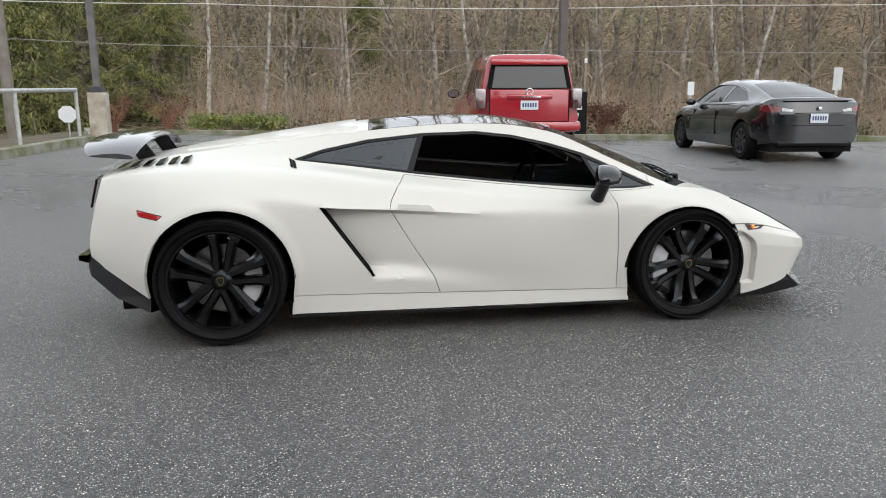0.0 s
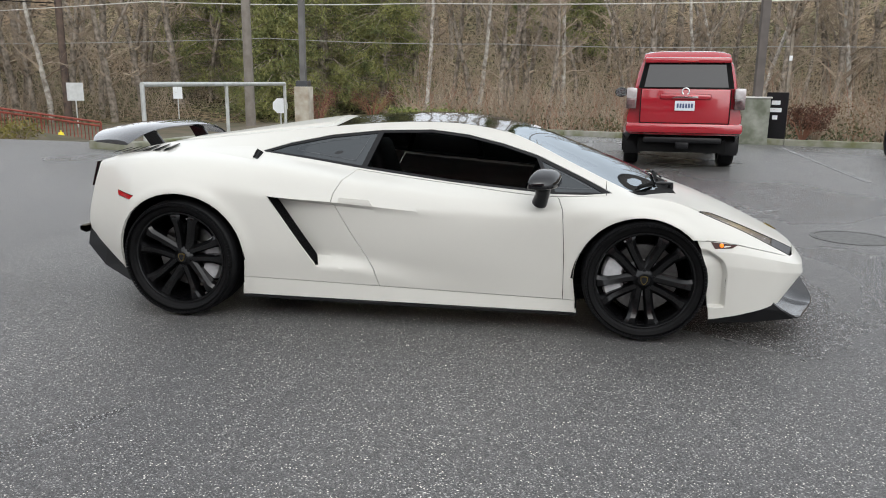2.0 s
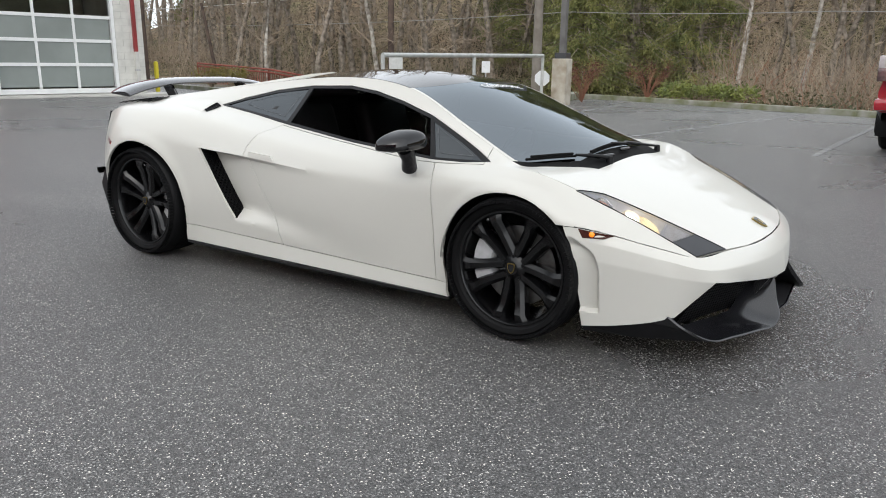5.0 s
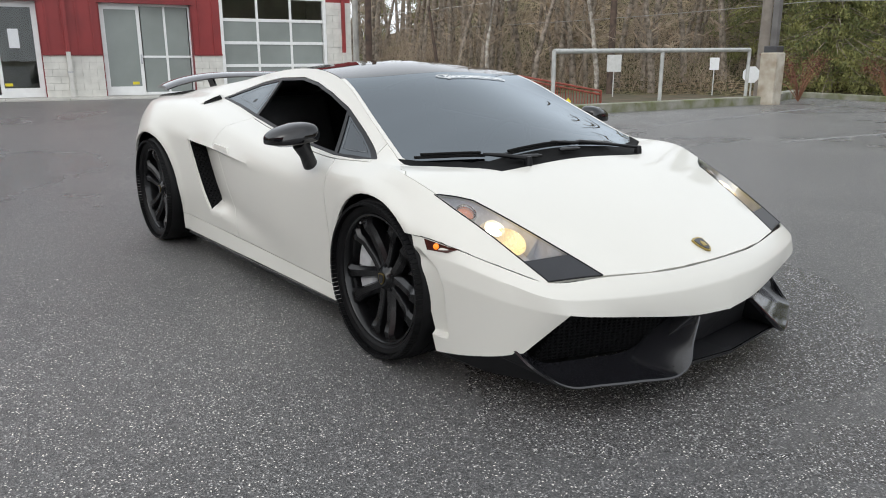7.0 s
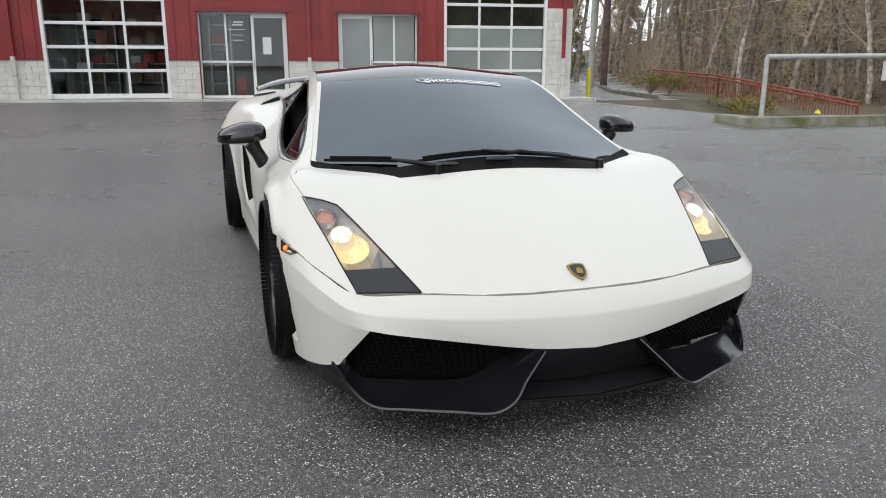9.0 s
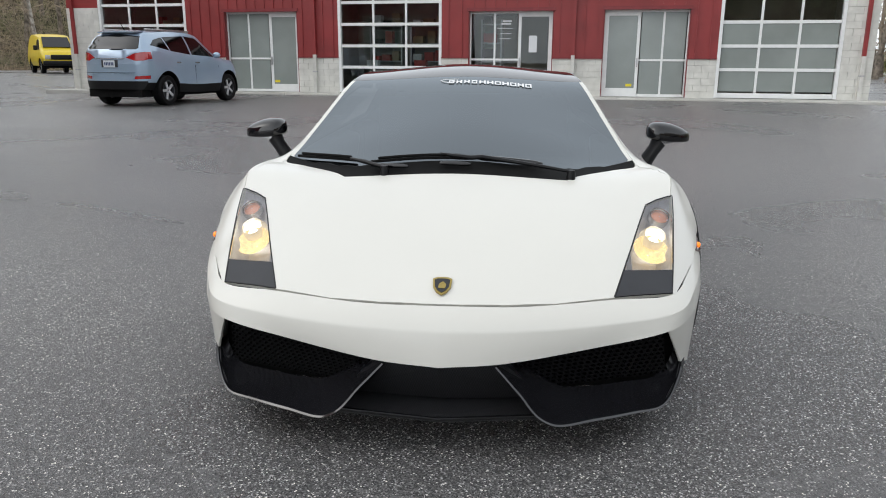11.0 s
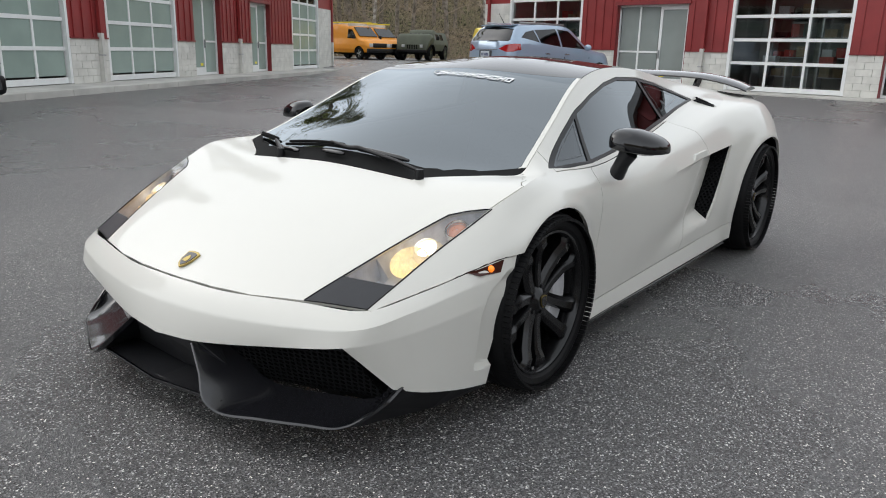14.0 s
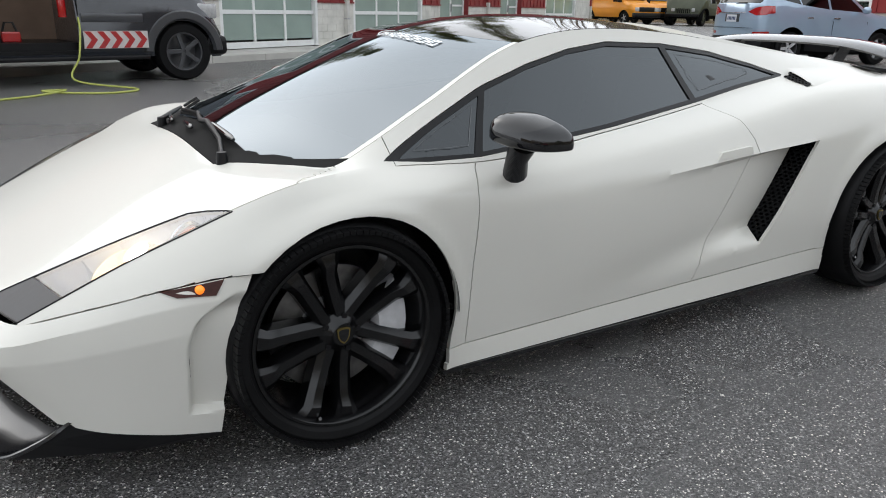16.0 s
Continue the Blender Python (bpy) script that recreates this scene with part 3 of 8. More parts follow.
# pavements along the two fronts
for w, a, b, nm in ((MAIN, -17.2, 9.9, "pavement_main"), (WING, -14, 21.4, "pavement_wing")):
    bm = bmesh.new()
    s = a
    while s < b:
        box(bm, -0.3, 0.85 if w is MAIN else 1.25, s + 0.006, min(s + 1.5, b) - 0.006, -0.1, SLAB, 0.012)
        s += 1.5
    bmesh.ops.transform(bm, matrix=w.m, verts=bm.verts)
    tagged(part(nm, bm, CONCRETE), "pale worn concrete pavement with a kerb edge", "pavement", kind="structure")

# ---- kerbs, gate frame, lamp post, signs, railing ----
KERB = mat("mossy_kerb_concrete", (0.30, 0.295, 0.26), 0.9, second=(0.12, 0.13, 0.05), scale=2.2, bump=0.5, bump_scale=30)


def kerb(name, pts, width=0.16, height=0.15):
    bm = bmesh.new()
    for (x0, y0), (x1, y1) in zip(pts, pts[1:]):
        n = max(int(math.hypot(x1 - x0, y1 - y0) / 2.4), 1)
        for k in range(n):
            a, b = Vector((x0 + (x1 - x0) * k / n, y0 + (y1 - y0) * k / n, 0)), Vector((x0 + (x1 - x0) * (k + 1) / n, y0 + (y1 - y0) * (k + 1) / n, 0))
            d = (b - a)
            m = Matrix.Translation(a) @ Matrix.Rotation(math.atan2(d.y, d.x), 4, "Z")
            box(bm, 0.004, d.length - 0.004, -width / 2, width / 2, -0.1, height + random.uniform(-0.006, 0.006), 0.015, m)
    return tagged(part(name, bm, KERB), "old concrete kerb with moss", "kerb", kind="structure")


kerb("kerb_back", [(26, 7.2), (12.8, 12.75), (6.26, 14.85), (0.9, 17.15), (-5.0, 19.7), (-8.3, 20.9)])
kerb("kerb_gate", [(-8.5, 9.05), (-7.3, 8.8), (-6.85, 16.5), (-8.3, 20.9)], 0.3, 0.2)
kerb("kerb_far", [(-18.0, 14.2), (-24, 16.0), (-40, 24)])
PIPE = mat("galvanised_pipe", (0.50, 0.51, 0.49), 0.42, spots=0.25, scale=6, metal=0.2)
gate = thing("pipe_gate_frame", "white galvanised pipe gate frame", "gate")
A, Bp = Vector((-7.394, 9.09, 1.30)), Vector((-7.047, 15.889, 1.37))
for nm, p in (("post", A), ("post", Bp), ("post", A * 0.5 + Bp * 0.5)):
    bm = bmesh.new()
    tube(bm, [(p.x, p.y, -0.05), (p.x, p.y, p.z)], 0.045, 10)
    part(nm, bm, PIPE, gate, "", 50)
bm = bmesh.new()
tube(bm, [A, Bp], 0.05, 10)
part("top_rail", bm, PIPE, gate, "", 50)
post = thing("lamp_post", "grey steel lamp post on a concrete base", "lamp post")
bm = bmesh.new()
box(bm, -6.85, -6.41, 16.08, 16.52, -0.1, 1.30, 0.03)
part("base", bm, mat("stained_concrete", (0.50, 0.47, 0.40), 0.9, second=(0.26, 0.21, 0.15), scale=2.2, bump=0.3, bump_scale=40), post, "stained concrete base")
bm = bmesh.new()
box(bm, -6.8, -6.46, 16.13, 16.47, 1.30, 1.46, 0.01)
part("base_plate", bm, DARK_GREY, post)
bm = bmesh.new()
box(bm, -6.71, -6.55, 16.22, 16.38, 1.46, 8.5, 0.008)
part("pole", bm, mat("grey_steel_pole", (0.13, 0.125, 0.12), 0.5, spots=0.3, scale=3), post)
SIGN_BACK = mat("sign_sheet", (0.55, 0.56, 0.55), 0.5, spots=0.15, scale=6)


def sign(x, y, h, w, tall, facing, label, paint=SIGN_BACK):
    s = thing("road_sign", label, "sign", "signs", at=pose(x, y, 0, 0, 0, facing))
    bm = bmesh.new()
    box(bm, -0.035, 0.035, -0.02, 0.02, -1.4 if y > 30 else -0.1, h, 0.004)
    part("sign_post", bm, PIPE, s)
    bm = bmesh.new()
    box(bm, -w / 2, w / 2, -0.03, -0.02, h - tall, h, 0.004)
    part("sign_plate", bm, paint, s)
    return s


sign(-26.6, 34.4, 1.4, 0.86, 1.0, 40, "grey back of a square sign on a post")
sign(-23.7, 40.58, 1.23, 0.56, 0.75, 30, "small white sign on a metal post", PAPER)
s8 = thing("stop_sign", "back of a small octagonal sign by the kerb", "sign")
bm = bmesh.new()
prism(bm, [(0.24 * math.cos(math.pi / 8 + k * math.pi / 4), 0.24 * math.sin(math.pi / 8 + k * math.pi / 4)) for k in range(8)], 0, 0.012)
bmesh.ops.transform(bm, matrix=pose(-7.75, 17.3, 0.72, 0, 0, 20), verts=bm.verts)
part("sign_plate", bm, PAPER, s8)
bm = bmesh.new()
tube(bm, [(-7.75, 17.33, -0.1), (-7.75, 17.33, 0.7)], 0.025, 6)
part("sign_post", bm, PIPE, s8)
sign(13.0, 14.0, 1.9, 0.22, 0.6, -20, "narrow grey sign on a metal post")
sign(9.85, 16.1, 1.55, 0.18, 0.38, -20, "small pale sign on a thin post", PAPER)

RAIL_RED = mat("weathered_red_rail", (0.30, 0.062, 0.04), 0.6, second=(0.17, 0.045, 0.03), scale=4)


def railing(pts, h=1.05):
    r = thing("railing", "weathered red steel ramp railing with bars", "railing")
    for (a, b) in zip(pts, pts[1:]):
        a, b = Vector(a), Vector(b)
        n = max(int((b - a).length / 2.2), 1)
        for k in range(n + 1):
            p = a + (b - a) * k / n
            bm = bmesh.new()
            tube(bm, [p, p + Vector((0, 0, h))], 0.035, 6)
            part("post", bm, RAIL_RED, r)
        for hh in (h, h - 0.14, 0.1):
            bm = bmesh.new()
            tube(bm, [a + Vector((0, 0, hh)), b + Vector((0, 0, hh))], 0.045 if hh > 0.5 else 0.025, 6)
            part("rail", bm, RAIL_RED, r)
        m = int((b - a).length / 0.15)
        for k in range(m):
            p = a + (b - a) * (k + 0.5) / m
            bm = bmesh.new()
            tube(bm, [p + Vector((0, 0, 0.1)), p + Vector((0, 0, h - 0.14))], 0.016, 4, False)
            part("bar", bm, RAIL_RED, r)


railing([(-29.5, 21.6, -0.10), (-24.0, 21.3, -0.32), (-16.6, 21.5, -1.16)])
TIMBER = mat("weathered_timber_pole", (0.11, 0.075, 0.055), 0.8, second=(0.05, 0.035, 0.03), scale=3, bump=0.4, bump_scale=30)
PALE_BARK = mat("pale_pole", (0.42, 0.41, 0.38), 0.8, spots=0.3, scale=2)


def utility_pole(x, y, h, r, m, label):
    p = thing("utility_pole", label, "pole", "utility poles")
    bm = bmesh.new()
    tube(bm, [(x, y, -2), (x, y, h * 0.5), (x, y, h)], [r, r * 0.85, r * 0.7], 10)
    part("pole", bm, m, p, "", 50)
    bm = bmesh.new()
    box(bm, -0.9, 0.9, -0.06, 0.06, h - 0.6, h - 0.45, 0.01, pose(x, y, 0, 0, 0, 30))
    part("crossarm", bm, m, p)


utility_pole(-29.0, 37.0, 12, 0.24, TIMBER, "dark timber utility pole")
utility_pole(-31.0, 19.6, 11, 0.20, TIMBER, "brown timber utility pole")
utility_pole(-31.8, 19.3, 11, 0.18, PALE_BARK, "pale grey utility pole")
weathered = thing("utility_pole", "weathered grey timber pole by the gate", "pole", "utility poles")
bm = bmesh.new()
tube(bm, [(-12.95, 27.06, -1.6), (-12.96, 27.06, 3.0), (-12.98, 27.06, 9.0)], [0.24, 0.20, 0.16], 12)
part("pole", bm, mat("silvery_timber", (0.20, 0.18, 0.155), 0.85, second=(0.16, 0.14, 0.12), scale=4, bump=0.5, bump_scale=25), weathered, "", 50)
lean = thing("utility_pole", "thin dark leaning pole before the woods", "pole", "utility poles")
bm = bmesh.new()
tube(bm, [(-37.2, 29.3, -1.0), (-37.7, 28.6, 4.6)], [0.12, 0.09], 8)
part("pole", bm, TIMBER, lean, "", 50)
# a second lamp post: its square pole
tall = thing("utility_pole", "dark square lamp post behind the kerb", "pole", "utility poles")
bm = bmesh.new()
box(bm, 5.46, 5.66, 14.9, 15.1, -0.1, 9, 0.02)
part("pole", bm, mat("dark_brown_steel", (0.10, 0.085, 0.075), 0.6, spots=0.3, scale=3), tall)
marker = thing("marker_post", "thin timber post with a pale reflector", "post")
bm = bmesh.new()
box(bm, 6.30, 6.37, 15.3, 15.37, -0.1, 2.6, 0.008)
part("post", bm, mat("pale_timber_post", (0.26, 0.22, 0.17), 0.85, spots=0.3, scale=5), marker)
bm = bmesh.new()
box(bm, 6.295, 6.375, 15.285, 15.30, 2.05, 2.17, 0.004)
part("reflector", bm, PAPER, marker, "pale reflector")
# mossy concrete base that the square lamp post stands on
post_base = thing("utility_cabinet", "mossy grey concrete lamp post base behind the kerb", "utility box")
bm = bmesh.new()
box(bm, 5.16, 5.86, 14.86, 15.30, -0.1, 1.13, 0.02)
part("body", bm, mat("mossy_grey_concrete", (0.25, 0.26, 0.22), 0.7, second=(0.10, 0.11, 0.075), scale=3), post_base)
bm = bmesh.new()
box(bm, 5.13, 5.89, 14.83, 15.33, 1.13, 1.17, 0.01)
part("lid", bm, CONCRETE, post_base)
panel = thing("notice_board", "black notice board with pale bars on edge", "sign")
bm = bmesh.new()
box(bm, -0.25, 0.25, -0.03, 0.03, -0.15, 1.28, 0.01, pose(6.05, 15.02, 0, 0, 0, -25))
part("board", bm, BLACK_SATIN, panel)
for z, w in ((0.98, 0.10), (0.80, 0.14), (0.62, 0.06)):
    bm = bmesh.new()
    box(bm, -0.02 - w, -0.02 + w, -0.036, -0.031, z, z + 0.10, 0, pose(6.05, 15.02, 0, 0, 0, -25))
    part("pale_bar", bm, PAPER, panel)
hyd = thing("fire_hydrant", "yellow fire hydrant beside the railing", "hydrant")
bm = bmesh.new()
lathe(bm, [(0.16, -1.3), (0.16, -1.22), (0.115, -1.2), (0.115, -0.75), (0.15, -0.73), (0.15, -0.69), (0.12, -0.66), (0.09, -0.56), (0.03, -0.53), (0.03, -0.48), (0.001, -0.48)], 16, "z", (-18.1, 21.2, 0.05))
part("barrel", bm, YELLOW_TAG, hyd, "", 50)
for a in (0, 90, 180):
    bm = bmesh.new()
    tube(bm, [(-18.1, 21.2, -0.88), (-18.1 + 0.2 * math.cos(radians(a - 90)), 21.2 + 0.2 * math.sin(radians(a - 90)), -0.88)], 0.055, 10)
    part("nozzle", bm, YELLOW_TAG, hyd, "", 50)
bol = thing("bollard", "yellow steel bollard beside the workshop corner", "bollard")
bm = bmesh.new()
lathe(bm, [(0.075, -0.1), (0.075, 1.0), (0.06, 1.06), (0.001, 1.08)], 14, "z", (-20.2, 12.6, 0))
part("tube", bm, YELLOW_TAG, bol, "", 50)


WIRE = mat("grey_wire", (0.30, 0.30, 0.29), 0.6, spots=0.1, scale=3)


def cable(pts, r, label):
    c = thing("overhead_cable", label, "cable", "overhead cables")
    bm = bmesh.new()
    fine = []
    for a, b in zip(pts, pts[1:]):
        a, b = Vector(a), Vector(b)
        for k in range(12):
            t = k / 12
            p = a + (b - a) * t
            p.z -= 4 * t * (1 - t) * (b - a).length * 0.008
            fine.append(p)
    fine.append(Vector(pts[-1]))
    tube(bm, fine, r, 5)
    part("wire", bm, WIRE if "thin" in label else PIPE_WHITE if "pale" in label else BLACK_DULL, c, "", 60)


cable([(-60, 37, 5.2), (-22.9, 36.5, 6.0), (-7.05, 37.5, 5.9), (20, 33.5, 5.75), (60, 22, 6.2)], 0.024, "pale overhead cable in front of the woods")
cable([(-60, 37, 4.0), (-16.0, 37, 4.0), (-2.7, 37, 3.7), (12, 36, 3.55), (60, 24, 3.8)], 0.018, "thin overhead cable in front of the woods")
cable([(-31.4, 19.5, 5.2), (-29.0, 37.0, 6.0)], 0.03, "overhead cable between two poles")

# painted lines, manhole, drain
LINE = mat("worn_white_line", (0.30, 0.30, 0.29), 0.7, second=(0.10, 0.10, 0.10), scale=9)
for (x0, y0), (x1, y1) in (((-1.75, 7.9), (-0.3, 17.0)), ((-4.5, 8.6), (-5.3, 17.6)), ((1.3, 7.5), (1.6, 16.2)), ((5.3, 7.0), (6.0, 14.3)), ((10.2, 5.5), (11.2, 12.5))):
    bm = bmesh.new()
    d = Vector((x1 - x0, y1 - y0, 0))
    box(bm, 0, d.length, -0.05, 0.05, -0.02, 0.004, 0, Matrix.Translation((x0, y0, 0)) @ Matrix.Rotation(math.atan2(d.y, d.x), 4, "Z"))
    tagged(part("parking_line", bm, LINE), "worn white parking line", "road marking", "parking lines", "structure")
IRON = mat("cast_iron", (0.13, 0.127, 0.12), 0.55, spots=0.4, scale=20, metal=0.3, bump=0.3, bump_scale=80)
hole = thing("manhole_cover", "round cast iron manhole cover in asphalt", "manhole")
bm = bmesh.new()
lathe(bm, [(0.001, 0.004), (0.30, 0.004), (0.302, -0.01)], 36, "z", (3.44, 2.35, 0))
part("cover", bm, IRON, hole)
bm = bmesh.new()
lathe(bm, [(0.312, -0.01), (0.313, 0.006), (0.345, 0.006), (0.347, -0.01)], 36, "z", (3.44, 2.35, 0))
part("ring", bm, IRON, hole)
drain = thing("drain_grate", "square cast iron drain grate in asphalt", "drain")
for k in range(7):
    part("bar", boxed(5.65 + k * 0.09, 5.71 + k * 0.09, 6.55, 7.05, -0.02, 0.005), IRON, drain)

# ---- the white sports car ----
FX, RX, FR, RR = 1.268, -1.28, 0.319, 0.332  # axles and tyre radii
FA, RA = (1.245, 0.312, 0.338), (-1.277, 0.335, 0.366)  # wheel arches: x, z, radius

car = thing("sports_car", "low white sports car with black wheels, roof and rear wing", "car")

# Design lines of one half, from tail to nose: x, out from the middle, height.
LINES = [
    curve([(-2.04, 0, 0.86), (-1.9, 0, 0.90), (-1.6, 0, 0.95), (-1.3, 0, 0.99), (-1.0, 0, 1.035), (-0.6, 0, 1.09), (-0.3, 0, 1.122), (0.06, 0, 1.138), (0.3, 0, 1.129), (0.52, 0, 1.094), (1.0, 0, 0.932), (1.3, 0, 0.81), (1.45, 0, 0.742), (1.6, 0, 0.69), (1.8, 0, 0.61), (2.0, 0, 0.512), (2.07, 0, 0.474), (2.15, 0, 0.425)]),
    curve([(-2.04, 0.52, 0.855), (-1.9, 0.52, 0.89), (-1.6, 0.50, 0.935), (-1.3, 0.47, 0.972), (-1.0, 0.44, 1.005), (-0.6, 0.455, 1.05), (-0.3, 0.485, 1.08), (0.06, 0.512, 1.098), (0.3, 0.54, 1.089), (0.503, 0.568, 1.055), (0.9, 0.651, 0.884), (1.12, 0.699, 0.784), (1.2, 0.716, 0.752), (1.225, 0.715, 0.744), (1.3, 0.62, 0.738), (1.466, 0.42, 0.718), (1.6, 0.43, 0.678), (1.8, 0.46, 0.592), (2.0, 0.50, 0.485), (2.15, 0.51, 0.395)]),
    curve([(-2.04, 0.68, 0.845), (-1.9, 0.70, 0.872), (-1.6, 0.66, 0.91), (-1.2, 0.60, 0.925), (-0.9, 0.588, 0.907), (-0.6, 0.615, 0.87), (-0.28, 0.66, 0.828), (0.25, 0.738, 0.775), (0.78, 0.787, 0.732), (1.087, 0.775, 0.742), (1.25, 0.80, 0.744), (1.393, 0.818, 0.727), (1.523, 0.796, 0.681), (1.76, 0.758, 0.574), (2.0, 0.715, 0.444), (2.15, 0.69, 0.36)]),
    curve([(-2.04, 0.70, 0.83), (-1.9, 0.735, 0.853), (-1.7, 0.79, 0.868), (-1.4, 0.83, 0.876), (-1.1, 0.812, 0.868), (-0.8, 0.79, 0.842), (-0.36, 0.80, 0.785), (0.25, 0.832, 0.718), (0.84, 0.848, 0.672), (1.0, 0.862, 0.68), (1.25, 0.872, 0.688), (1.5, 0.857, 0.632), (1.76, 0.810, 0.535), (2.0, 0.748, 0.42), (2.15, 0.72, 0.34)]),
    curve([(-2.04, 0.73, 0.66), (-1.9, 0.79, 0.675), (-1.7, 0.872, 0.69), (-1.53, 0.92, 0.705), (-1.28, 0.935, 0.735), (-1.0, 0.89, 0.727), (-0.775, 0.87, 0.694), (-0.41, 0.868, 0.672), (0.265, 0.876, 0.626), (0.9, 0.868, 0.60), (1.25, 0.898, 0.64), (1.5, 0.895, 0.565), (1.76, 0.846, 0.49), (2.0, 0.762, 0.40), (2.15, 0.74, 0.32)]),
    curve([(-2.04, 0.74, 0.45), (-1.9, 0.81, 0.44), (-1.66, 0.915, 0.42), (-1.28, 0.945, 0.45), (-0.92, 0.892, 0.42), (-0.41, 0.872, 0.42), (0.265, 0.874, 0.42), (0.9, 0.858, 0.42), (1.25, 0.89, 0.42), (1.6, 0.875, 0.40), (2.0, 0.758, 0.36), (2.15, 0.74, 0.28)]),
    curve([(-2.04, 0.72, 0.30), (-1.9, 0.79, 0.28), (-1.66, 0.885, 0.235), (-0.9, 0.868, 0.232), (-0.14, 0.846, 0.211), (0.92, 0.838, 0.188), (1.5, 0.86, 0.19), (2.0, 0.76, 0.22), (2.15, 0.73, 0.22)]),
    curve([(-2.04, 0.70, 0.25), (-1.9, 0.77, 0.22), (-1.66, 0.865, 0.135), (-0.92, 0.864, 0.131), (0.92, 0.842, 0.119), (1.5, 0.85, 0.12), (2.15, 0.72, 0.17)]),
]
STEPS = (12, 10, 6, 5, 12, 10, 3)


def ramp(x, a, b):
    t = min(max((x - a) / (b - a), 0.0), 1.0)
    return t * t * (3 - 2 * t)


def crease(i, x):
    """How sharp line i is at x, 0 (soft) to 1."""
    return (0, 0.75 * ramp(-x, -1.3, -1.0) + 0.25, 0.75, 0.35, 0.9 * (1 - ramp(abs(x + 0.35), 0.35, 0.7)), 0, 0.8, 1)[i]


def intake_line(z):
    return -0.772 + (0.692 - z) * 0.71


def skin(x):
    """One cross-section of the half body, from the middle of the top to the sill."""
    p = [LINES[i](x) for i in range(8)]
    t = []
    for i in range(8):
        a, b = p[max(i - 1, 0)], p[min(i + 1, 7)]
        t.append((b - a) * 0.5)
    t[0] = np.array([p[1][0] - p[0][0], 0.0])
    out = []
    for i, n in enumerate(STEPS):
        d = p[i + 1] - p[i]
        ln = np.linalg.norm(d)
        ta, tb = t[i] / (np.linalg.norm(t[i]) + 1e-9) * ln, t[i + 1] / (np.linalg.norm(t[i + 1]) + 1e-9) * ln
        ca, cb = crease(i, x), crease(i + 1, x)
        ta, tb = ta * (1 - ca) + d * ca, tb * (1 - cb) + d * cb
        for k in range(n + (i == 6)):
            s = k / n
            out.append((i, (2 * s**3 - 3 * s**2 + 1) * p[i] + (s**3 - 2 * s**2 + s) * ta + (3 * s**2 - 2 * s**3) * p[i + 1] + (s**3 - s**2) * tb))
    return out


def pressed(x, y, z, band):
    """Relief on the sides: flared arches and the hollow that leads to the side intake."""
    if band >= 3 and y > 0.6:
        for (ax, az, ar), lift in ((FA, 0.010), (RA, 0.012)):
            r = math.hypot(x - ax, z - az)
            y += lift * math.exp(-((r - ar - 0.012) / 0.03) ** 2) 
    return y


def hollow(bm):
    """Presses the sides in towards the intake."""
    for v in bm.verts:
        x, y, z = v.co
        if y > 0.7 and 0.15 < z < 0.75 and x < 0.4:
            along = (x - intake_line(z) - 0.004) / 1.05
            top = LINES[4](x)[1]
            low = 0.318 - 0.13 * ramp(x, -0.52, 0.45)
            if 0 < along < 1 and z < top - 0.002:
                near = max(0.0, 1 - (x - intake_line(z)) / 0.30)
                v.co.y -= (0.080 * (1 - along) ** 2.3 + 0.016 * near ** 1.3) * ramp(z, low - 0.012, low + 0.05 + 0.12 * along)
    return bm


TAIL = curve([(0.2, -1.90), (0.43, -1.92), (0.5, -1.925), (0.68, -1.89), (0.87, -1.835), (1.0, -1.80)])


def tail_x(x, y, z):
    """Draws the rear end forward to the tail's slanted, rounded outline."""
    if x > -1.55:
        return x
    end = TAIL(z)[0] - 0.075 * (1 - (y / 0.8) ** 2)
    return end + (x + 2.04) / 0.49 * (-1.55 - end)


half = bmesh.new()
band_of = half.faces.layers.int.new("band")
XS = list(np.arange(-2.04, 2.151, 0.02))
rows = []
for x in XS:
    rows.append([(b, half.verts.new((tail_x(x, p[0], p[1]), pressed(x, p[0], p[1], b), p[1]))) for b, p in skin(x)])
for r0, r1 in zip(rows, rows[1:]):
    for k in range(len(r0) - 1):
        f = half.faces.new((r0[k][1], r0[k + 1][1], r1[k + 1][1], r1[k][1]))
        f[band_of] = r0[k][0]
bmesh.ops.recalc_face_normals(half, faces=half.faces)
if half.faces[0].normal.z < 0:
    bmesh.ops.reverse_faces(half, faces=half.faces)


def cut(bm, line, axes, bands, layer, closed=True):
    """Scores the skin along a line seen from the side (xz) or from above (xy)."""
    i, j = "xyz".index(axes[0]), "xyz".index(axes[1])
    n = len(line)
    for k in range(n if closed else n - 1):
        a, b = line[k], line[(k + 1) % n]
        lo = (min(a[0], b[0]) - 1e-4, min(a[1], b[1]) - 1e-4)
        hi = (max(a[0], b[0]) + 1e-4, max(a[1], b[1]) + 1e-4)
        fs = []
        for f in bm.faces:
            if f[layer] in bands:
                u = [v.co[i] for v in f.verts]
                if max(u) >= lo[0] and min(u) <= hi[0]:
                    w = [v.co[j] for v in f.verts]
                    if max(w) >= lo[1] and min(w) <= hi[1]:
                        fs.append(f)
        if not fs:
            continue
        co, no = Vector((0, 0, 0)), Vector((0, 0, 0))
        co[i], co[j] = a
        no[i], no[j] = b[1] - a[1], a[0] - b[0]
        geom = list({e for f in fs for e in f.edges} | {v for f in fs for v in f.verts}) + fs
        bmesh.ops.bisect_plane(bm, geom=geom, dist=1e-5, plane_co=co, plane_no=no)


